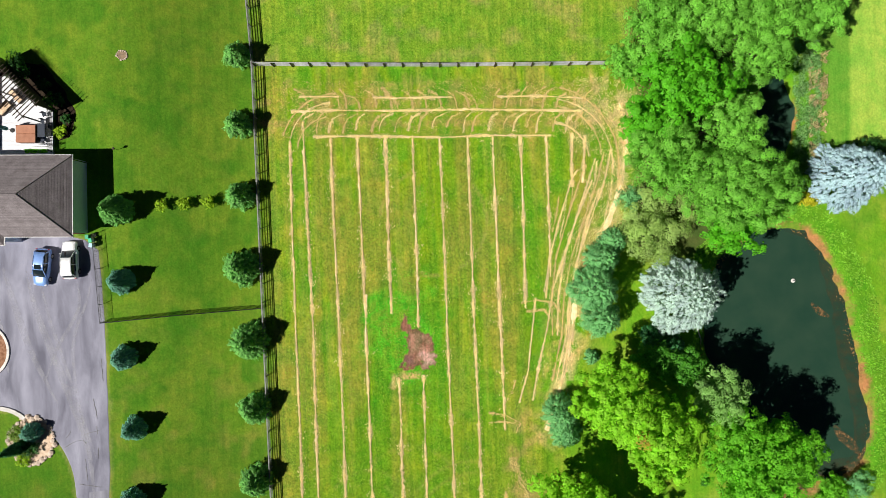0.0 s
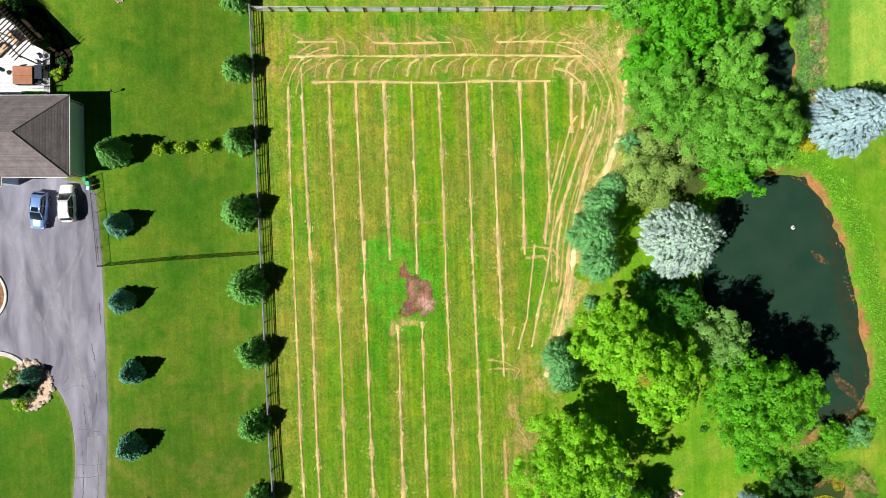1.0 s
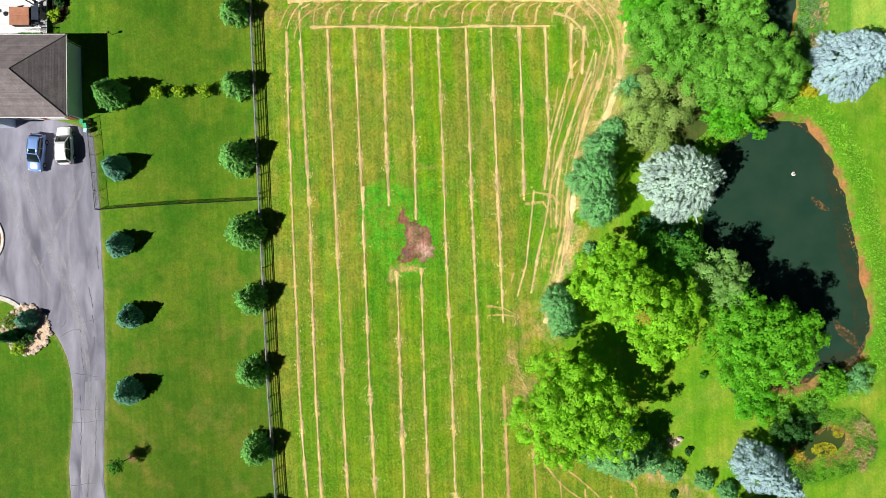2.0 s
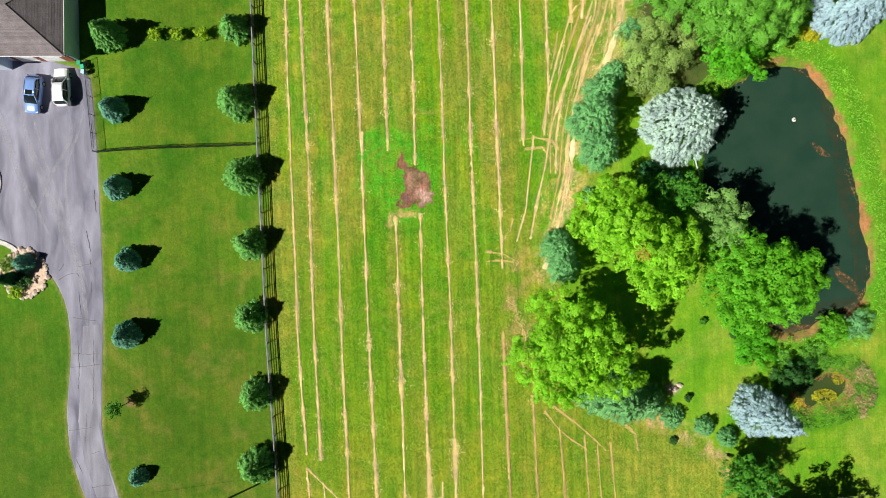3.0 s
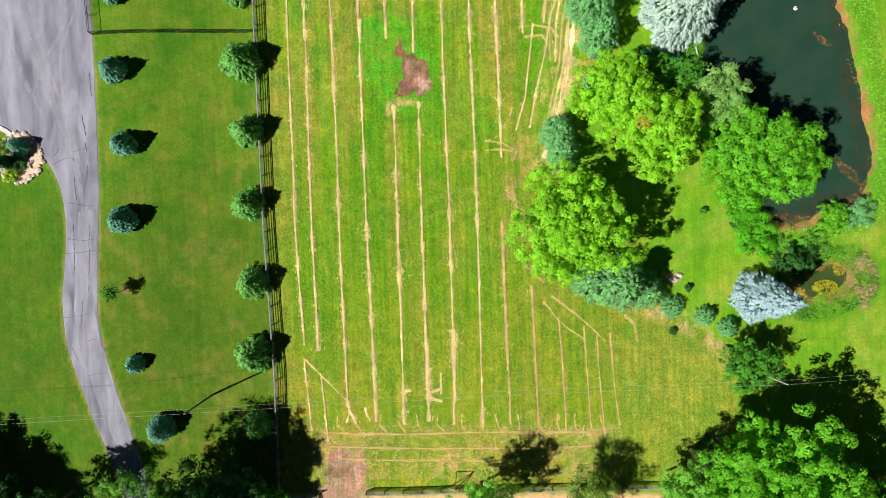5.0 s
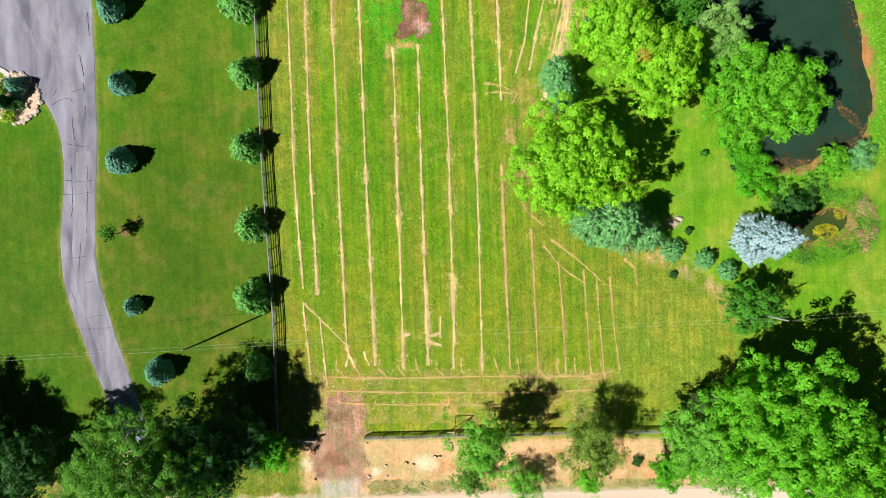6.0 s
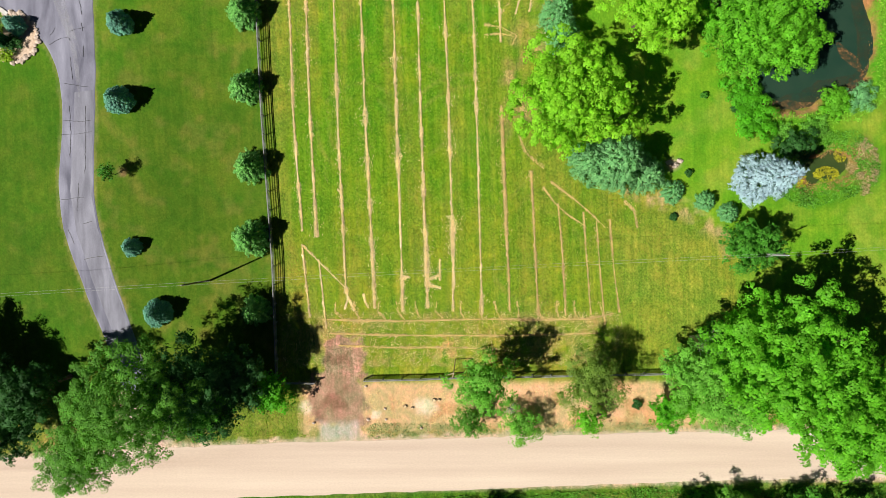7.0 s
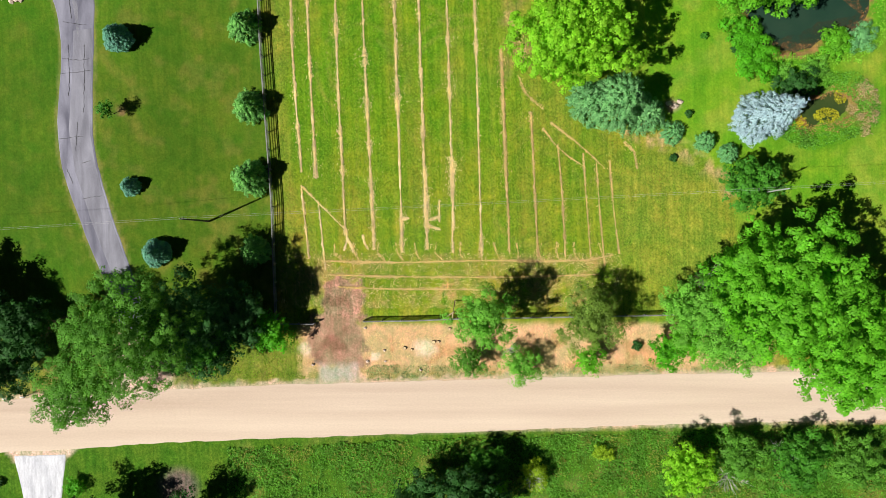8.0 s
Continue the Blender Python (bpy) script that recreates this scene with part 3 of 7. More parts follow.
ground_ring("driveway_strip", [(x - 0.12, y) for x, y in EAST_EDGE] + seam[::-1], PALE_ASPHALT, 0.038, 0.8, label="paler asphalt strip along the driveway", category="driveway", edge=0.06)


def dust_material():
    m, nodes, links, b_ = material("tyre_dust", 0.9, 0.2)
    n = noise_node(nodes, links, 0.9, 5, rough=0.7, turn=20, bend=0.5)
    b_.inputs["Base Color"].default_value = (0.46, 0.46, 0.51, 1)
    links.new(ramp(nodes, links, n, [(0.35, (0.0, 0.0, 0.0)), (0.7, (0.5, 0.5, 0.5))]), b_.inputs["Alpha"])
    return m


DUST = dust_material()


def tyre_mark(line, wide):
    """A faint curved trail of dust that tyres left on the asphalt."""
    rows, faces = [], []
    pts = rounded_line(line)
    for i, p in enumerate(pts):
        a, b = pts[max(i - 1, 0)], pts[min(i + 1, len(pts) - 1)]
        dx, dy = b[0] - a[0], b[1] - a[1]
        k = wide * math.sin(math.pi * (i + 0.5) / len(pts)) / 2 / math.hypot(dx, dy)
        for q in (-k, k):
            x, y = p[0] - dy * q, p[1] + dx * q
            rows.append((x, y, float(slope(x, y)) + 0.046))
        if i:
            faces.append((2 * i - 2, 2 * i, 2 * i + 1, 2 * i - 1))
    tagged(new("tyre_mark", mesh_from("tyre_mark", rows, faces, DUST)), "faint pale tyre mark on the asphalt", "tyre mark", kind="structure")


def rounded_line(line, times=3):
    for _ in range(times):
        line = [line[0]] + [(a[0] * k + b[0] * (1 - k), a[1] * k + b[1] * (1 - k)) for a, b in zip(line[:-1], line[1:]) for k in (0.75, 0.25)] + [line[-1]]
    return line


for line, wide in (([(-55.0, -2.0), (-54.0, -5.9), (-53.0, -9.4), (-51.5, -14.0), (-48.5, -20.0)], 0.9), ([(-43.8, -4.2), (-44.5, -7.1), (-46.0, -10.3), (-46.6, -14.0), (-45.8, -20.0), (-44.8, -27.0)], 0.45),
                   ([(-45.6, -4.6), (-45.2, -7.4), (-46.6, -10.0), (-48.6, -13.0), (-50.0, -17.0)], 0.5), ([(-52.0, -3.0), (-51.0, -8.0), (-48.8, -14.0), (-46.6, -20.0), (-44.6, -26.0), (-44.2, -32.0)], 1.0),
                   ([(-50.5, -3.0), (-49.6, -8.0), (-47.6, -14.5), (-45.6, -21.0), (-43.8, -27.0)], 0.5), ([(-57.0, -5.0), (-55.4, -10.0), (-54.6, -16.0)], 0.7)):
    tyre_mark(line, wide)
ground_ring("concrete_apron", [(-54.5, -85.1), (-51.2, -85.05), (-48.0, -85.0), (-48.2, -87.0), (-48.6, -90.5), (-48.9, -97.0), (-53.6, -97.0), (-53.3, -90.5), (-53.9, -87.5)], CONCRETE, 0.04, 0.6,
            label="sunlit pale concrete driveway apron", category="driveway", edge=0.05)

# ---- trees ----
LEAF = {
    "maple": foliage("maple_leaves", (0.175, 0.43, 0.014), (0.32, 0.66, 0.035), 0.30),
    "oak": foliage("oak_leaves", (0.085, 0.32, 0.012), (0.19, 0.54, 0.03), 0.30),
    "ash": foliage("ash_leaves", (0.065, 0.30, 0.010), (0.13, 0.48, 0.018), 0.26),
    "elm": foliage("elm_leaves", (0.11, 0.33, 0.03), (0.23, 0.55, 0.072), 0.28),
    "willow": foliage("willow_leaves", (0.14, 0.31, 0.065), (0.26, 0.46, 0.13), 0.24),
    "olive": foliage("olive_leaves", (0.12, 0.22, 0.028), (0.23, 0.35, 0.06), 0.24),
    "sage": foliage("pale_olive_leaves", (0.20, 0.33, 0.07), (0.37, 0.50, 0.15), 0.28),
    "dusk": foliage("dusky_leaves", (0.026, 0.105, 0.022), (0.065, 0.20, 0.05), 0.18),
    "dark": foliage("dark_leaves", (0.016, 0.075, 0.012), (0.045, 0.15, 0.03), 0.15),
    "lime": foliage("lime_leaves", (0.19, 0.34, 0.012), (0.40, 0.58, 0.03), 0.24),
    "yellow": foliage("yellow_plants", (0.36, 0.35, 0.015), (0.60, 0.56, 0.03), 0.25),
    "spruce": foliage("blue_spruce_needles", (0.075, 0.275, 0.205), (0.29, 0.61, 0.46), 0.14),
    "pine": foliage("pine_needles", (0.07, 0.26, 0.045), (0.27, 0.60, 0.16), 0.16),
    "cedar": foliage("juniper_needles", (0.09, 0.31, 0.10), (0.23, 0.52, 0.20), 0.16),
    "bough": foliage("green_spruce_needles", (0.085, 0.28, 0.09), (0.24, 0.50, 0.20), 0.16),
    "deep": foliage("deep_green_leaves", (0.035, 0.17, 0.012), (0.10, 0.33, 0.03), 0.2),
    "locust": foliage("locust_leaves", (0.065, 0.205, 0.02), (0.15, 0.38, 0.042), 0.24),
    "silver": foliage("silver_blue_needles", (0.28, 0.41, 0.51), (0.44, 0.58, 0.71), 0.16),
    "frost": foliage("silver_green_needles", (0.35, 0.47, 0.47), (0.52, 0.645, 0.65), 0.2),
    "rust": foliage("turning_leaves", (0.30, 0.20, 0.02), (0.50, 0.42, 0.06), 0.25),
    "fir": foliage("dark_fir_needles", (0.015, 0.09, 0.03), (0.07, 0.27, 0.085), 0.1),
}


def trunk_mesh(name, height, girth, limbs, seed):
    """A bent, tapered stem with limbs that reach the given places."""
    r = random.Random(seed)
    bm = bmesh.new()
    bend = [(r.uniform(-0.04, 0.04) * height * i / 5, r.uniform(-0.04, 0.04) * height * i / 5) for i in range(6)]
    stem = [Vector((bend[i][0], bend[i][1], height * i / 5 - 0.15)) for i in range(6)]
    tube(bm, stem, [girth * (1.25 if i == 0 else 1 - 0.16 * i) for i in range(6)], 8)
    for place_ in limbs:
        end = Vector(place_)
        k = min(4, max(1, int(5 * (end.z / height) * 0.6)))
        a = stem[k]
        mid = a.lerp(end, 0.5) + Vector((0, 0, -0.06 * (end - a).length))
        tube(bm, [a, mid, end], [girth * 0.45, girth * 0.28, girth * 0.08], 5)
    me = bpy.data.meshes.new(name)
    bm.to_mesh(me)
    bm.free()
    me.materials.append(BARK)
    return me


def crown_quads(r, height, radius, leaf, density, bottom, lobe, squash):
    """Boughs set evenly over a crown's hull, each of smaller leafy domes, over a closed inner layer of leaves."""
    zc, rz = height * (1 + bottom) / 2, height * (1 - bottom) / 2
    wave = r.uniform(0, 6.28, 3)

    def hull(d):
        a = np.arctan2(d[:, 1:2], d[:, 0:1])
        w = 1 + 0.08 * np.sin(2 * a + wave[0]) + 0.10 * np.sin(3 * a + wave[1]) + 0.09 * np.sin(5 * a - wave[0] + 2 * d[:, 2:3]) + 0.06 * np.sin(7 * a + wave[2] + 4 * d[:, 2:3])
        return d * np.concatenate([radius * w, radius * w, np.full_like(w, rz)], 1)

    count = max(10, int(2.7 / lobe ** 2))
    k = np.arange(count) + 0.5
    up = 1 - 1.28 * k / count
    turn = k * 2.39996 + r.uniform(0, 6)
    d = np.stack([np.sqrt(1 - up ** 2) * np.cos(turn), np.sqrt(1 - up ** 2) * np.sin(turn), up], 1)
    d = unit(d + 0.35 * lobe * r.normal(size=d.shape))
    rad = 0.98 - 0.36 * r.random((count, 1)) ** 1.3
    centres = hull(d) * rad
    size = radius * lobe * r.uniform(0.75, 1.3, count)
    out = []
    for c, s in zip(centres, size):
        m = 7
        w = unit(r.normal(size=(m, 3)) + np.array([0, 0, 0.45]))
        subs = c + w * s * 0.72 * np.array([1, 1, squash * 0.8])
        n = max(5, int(density * s * s * 12.5 / m))
        v = unit(r.normal(size=(m * n, 3)) + np.array([0, 0, 0.8]))
        shell = r.uniform(0.5, 1.0, (m * n, 1)) ** 0.7
        p = np.repeat(subs, n, 0) + v * shell * s * 0.44 * np.array([1, 1, squash]) + np.array([0, 0, zc])
        nrm = v * 0.65 + np.repeat(w, n, 0) * 0.8 + np.array([0, 0, 0.4]) + 0.2 * r.normal(size=(m * n, 3))
        l = leaf * 0.9 * r.uniform(0.6, 1.2, m * n)
        out.append(leaf_quads(p, nrm, l, l * 0.8, r))
    n = int(min(1.0, density / 10) * 26.0 * radius * (radius + rz) / 2 / leaf)
    v = unit(r.normal(size=(n, 3)) + np.array([0, 0, 0.5]))
    p = hull(v) * r.uniform(0.40, 0.70, (n, 1)) + np.array([0, 0, zc])
    out.append(leaf_quads(p, v + np.array([0, 0, 0.5]) + 0.4 * r.normal(size=(n, 3)), leaf * 1.5, leaf * 1.3, r))
    return np.concatenate(out), centres + np.array([0, 0, zc])


def broadleaf(x, y, height, radius, kind, label, category="tree", leaf=0.34, density=9.0, bottom=0.25, lobe=0.3, seed=0, squash=0.75, name="tree", group="", lean=(0, 0)):
    r = np.random.default_rng(1000 + seed)
    quads, centres = crown_quads(r, height, radius, leaf, density, bottom, lobe, squash)
    shear = np.clip(quads[..., 2:3] / height, 0, 1)
    quads = quads + shear * np.array([lean[0], lean[1], 0])
    quads[..., 2] = np.maximum(quads[..., 2], 0.05)
    t = thing(name, x, y, label, category, group=group)
    limbs = [tuple(c * np.array([0.85, 0.85, 0.95])) for c in centres[:: max(1, len(centres) // 9)]]
    child("trunk", trunk_mesh("trunk", height * 0.72, max(0.04, height * 0.02), limbs, seed), t)
    child("crown", quads_mesh("crown", quads, LEAF[kind]), t)
    return t


def turned_leaves(radius):
    """A small spray of dying orange leaves low in a maple's crown."""
    r = np.random.default_rng(31)
    n = 240
    v = unit(r.normal(size=(n, 3)) + np.array([0, 0, 0.8]))
    p = v * radius * r.uniform(0.4, 1.0, (n, 1)) * np.array([1, 1, 0.5])
    l = r.uniform(0.18, 0.34, n)
    return quads_mesh("orange_spray", leaf_quads(p, v + np.array([0, 0, 0.6]), l, l * 0.8, r), LEAF["rust"])


def shrub(x, y, height, radius, kind, label, seed=0, leaf=0.2, group=""):
    return broadleaf(x, y, height, radius, kind, label, "shrub", leaf, 16.0, 0.02, 0.42, seed, 0.9, "shrub", group)


def conifer_quads(r, height, radius, needle, round_=0.8, tuft=0.4, fill=1.0, gaps=0.1, droop=0.25, lift=0.85):
    """Boughs spread evenly over a rounded cone, each a tuft of shoots that points outwards, over a dark closed heart."""
    wave = r.uniform(0, 6.28, 4)

    def reach(f, a):
        w = 1 + 0.07 * np.sin(3 * a + wave[0]) + 0.07 * np.sin(5 * a + wave[1] + 5 * f) + 0.05 * np.sin(8 * a + wave[2] - 9 * f)
        return radius * w * (1 - f) ** round_ * (0.72 + 0.28 * np.clip(f * 5, 0, 1))

    slant = math.hypot(radius, height)
    count = int(1.1 * math.pi * radius * slant / tuft ** 2)
    f = 1 - np.sqrt(1 - 0.985 * (np.arange(count) + r.uniform(0, 1, count)) / count)
    a = np.arange(count) * 2.39996 + r.uniform(-0.3, 0.3, count)
    keep = r.random(count) > gaps
    f, a = f[keep], a[keep]
    count = len(f)
    rad = reach(f, a) * (1.06 - 0.36 * r.random(count) ** 1.3)
    way = np.stack([np.cos(a), np.sin(a), np.zeros(count)], 1)
    centre = way * rad[:, None]
    centre[:, 2] = height * (0.04 + 0.95 * f)
    size = tuft * r.uniform(0.65, 1.3, count) * (1 - 0.35 * f)
    n = max(6, int(20 * fill))
    way, centre, size = np.repeat(way, n, 0), np.repeat(centre, n, 0), np.repeat(size, n)[:, None]
    side = np.stack([-way[:, 1], way[:, 0], np.zeros(len(way))], 1)
    v = unit(r.normal(size=way.shape) + np.array([0, 0, 0.7]))
    s = r.uniform(0.45, 1.0, (len(way), 1))
    p = centre + size * s * (way * v[:, :1] * 1.15 + side * v[:, 1:2] * 0.75)
    p[:, 2] += (size * s)[:, 0] * (0.6 * v[:, 2] - droop * v[:, 0])
    nrm = way * (0.55 + 0.8 * v[:, :1]) + side * v[:, 1:2] * 0.8 + np.array([0, 0, lift]) + 0.25 * r.normal(size=way.shape)
    l = needle * r.uniform(0.7, 1.3, len(way))
    shoots = leaf_quads(p, nrm, l, l * 0.32, r, way * 0.8 + side * v[:, 1:2] * 0.8 + np.array([0, 0, 0.15]))
    tip = leaf_quads(np.array([[0, 0, height]] * 8) + 0.07 * r.normal(size=(8, 3)), r.normal(size=(8, 3)) + np.array([0, 0, 1.0]), 0.3, 0.14, r, np.array([0, 0, 1.0]))
    n = int(60 * radius * height / 2 / max(0.5, needle / 0.3))
    f = r.uniform(0.02, 0.92, n)
    a = r.uniform(0, 2 * math.pi, n)
    w = reach(f, a) * r.uniform(0.1, 0.8, n)
    heart = leaf_quads(np.stack([w * np.cos(a), w * np.sin(a), height * f], 1), r.normal(size=(n, 3)) + np.array([0, 0, 0.5]), needle * 1.4, needle, r)
    return np.concatenate([shoots, tip, heart])


def conifer(x, y, height, radius, kind, label, seed=0, needle=0.3, round_=0.8, tuft=0.4, fill=1.0, gaps=0.1, group="", category="tree", name="conifer", droop=0.25, lift=0.85):
    r = np.random.default_rng(5000 + seed)
    q = conifer_quads(r, height, radius, needle, round_, tuft, fill, gaps, droop, lift)
    q[..., 2] = np.maximum(q[..., 2], 0.04)
    t = thing(name, x, y, label, category, group=group)
    child("trunk", trunk_mesh("trunk", height * 0.9, max(0.05, height * 0.018), [], seed), t)
    child("crown", quads_mesh("crown", q, LEAF[kind]), t)
    return t


# blue spruces along the drive: place, height, radius
for i, (x, y, h, w) in enumerate([(-39.8, -4.4, 3.8, 1.75), (-39.7, -14.0, 3.7, 1.7), (-38.7, -23.0, 3.7, 1.65), (-39.0, -32.4, 3.9, 1.9), (-38.1, -50.5, 2.5, 1.3), (-35.1, -58.8, 3.9, 1.95)]):
    conifer(x, y, h, w, "spruce", "young blue spruce with dense silvery needles on the lawn", i, 0.24, 0.78, 0.2, 1.0, 0.03, "blue spruces along the drive")
broadleaf(-40.1, -41.4, 2.9, 1.05, "deep", "small round young tree on a thin stem on the lawn", "tree", 0.17, 22, 0.42, 0.4, 88)
conifer(-39.9, 4.4, 5.2, 2.1, "pine", "broad dark green conifer beside the house", 9, 0.26, 0.8, 0.25, 1.0, 0.03)
# pines along the long fence
for i, (x, y, h, w) in enumerate([(-26.2, 24.5, 4.2, 1.85), (-26.1, 15.5, 4.5, 2.0), (-25.9, 6.4, 4.5, 2.05), (-25.7, -2.9, 5.4, 2.6), (-24.8, -12.3, 5.6, 2.75), (-24.1, -21.1, 4.8, 2.3),
                                  (-24.1, -30.4, 4.7, 2.3), (-23.5, -40.4, 4.7, 2.4), (-23.4, -49.4, 5.3, 2.65), (-22.9, -58.6, 4.6, 2.1)]):
    conifer(x, y, h, w, "pine", "bushy young green pine beside the wooden fence", 20 + i, 0.34, 0.82, 0.36, 1.1, 0.28, "pines along the fence")
# silver-blue spruces
conifer(30.2, -6.4, 11.0, 5.2, "frost", "large silver-blue spruce at the edge of the pond", 40, 0.32, 0.5, 0.4, 0.9, 0.2, "silver spruces", lift=1.3)
conifer(51.5, 8.4, 10.5, 4.7, "silver", "large silver-blue spruce on the bright lawn", 41, 0.34, 0.6, 0.42, 1.0, 0.15, "silver spruces", lift=1.3)
conifer(40.3, -42.2, 12.5, 3.4, "silver", "tall narrow silver-blue spruce beside the small pond", 42, 0.3, 0.8, 0.42, 0.9, 0.3, "silver spruces", lift=1.1)
# junipers and spruces at the field's edge
for i, (x, y, h, w) in enumerate([(19.4, -5.6, 9.0, 3.1), (20.3, -9.4, 7.5, 2.6), (20.6, -1.9, 6.5, 2.3), (22.2, 0.4, 5.0, 1.8), (15.2, -21.5, 6.0, 2.3), (15.9, -24.0, 5.5, 2.2)]):
    conifer(x, y, h, w, "cedar", "grey-green juniper at the edge of the field", 50 + i, 0.3, 0.5, 0.5, 1.2, 0.15, "junipers at the field's edge", droop=0.4)
for i, (x, y, h, w) in enumerate([(29.7, -13.0, 4.5, 1.8), (27.3, -11.9, 3.5, 1.6)]):
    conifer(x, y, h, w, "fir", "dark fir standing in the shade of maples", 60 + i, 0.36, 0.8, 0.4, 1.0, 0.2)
for i, (x, y, h, w) in enumerate([(22.6, -40.2, 9.5, 4.0), (19.4, -39.8, 5.0, 3.0), (26.4, -41.4, 5.0, 2.8)]):
    conifer(x, y, h, w, "bough", "green spruce with drooping boughs beside the field", 64 + i, 0.36, 0.65, 0.55, 1.2, 0.22, droop=0.5)
for i, (x, y, h, w) in enumerate([(30.2, -43.6, 2.0, 1.6), (34.4, -44.8, 2.3, 1.3), (37.3, -46.3, 2.4, 1.3), (19.6, -14.8, 1.5, 1.0)]):
    conifer(x, y, h, w, "cedar", "low rounded blue-green juniper bush on the grass", 70 + i, 0.24, 0.45, 0.3, 1.1, 0.1, "low junipers", "shrub", "shrub")

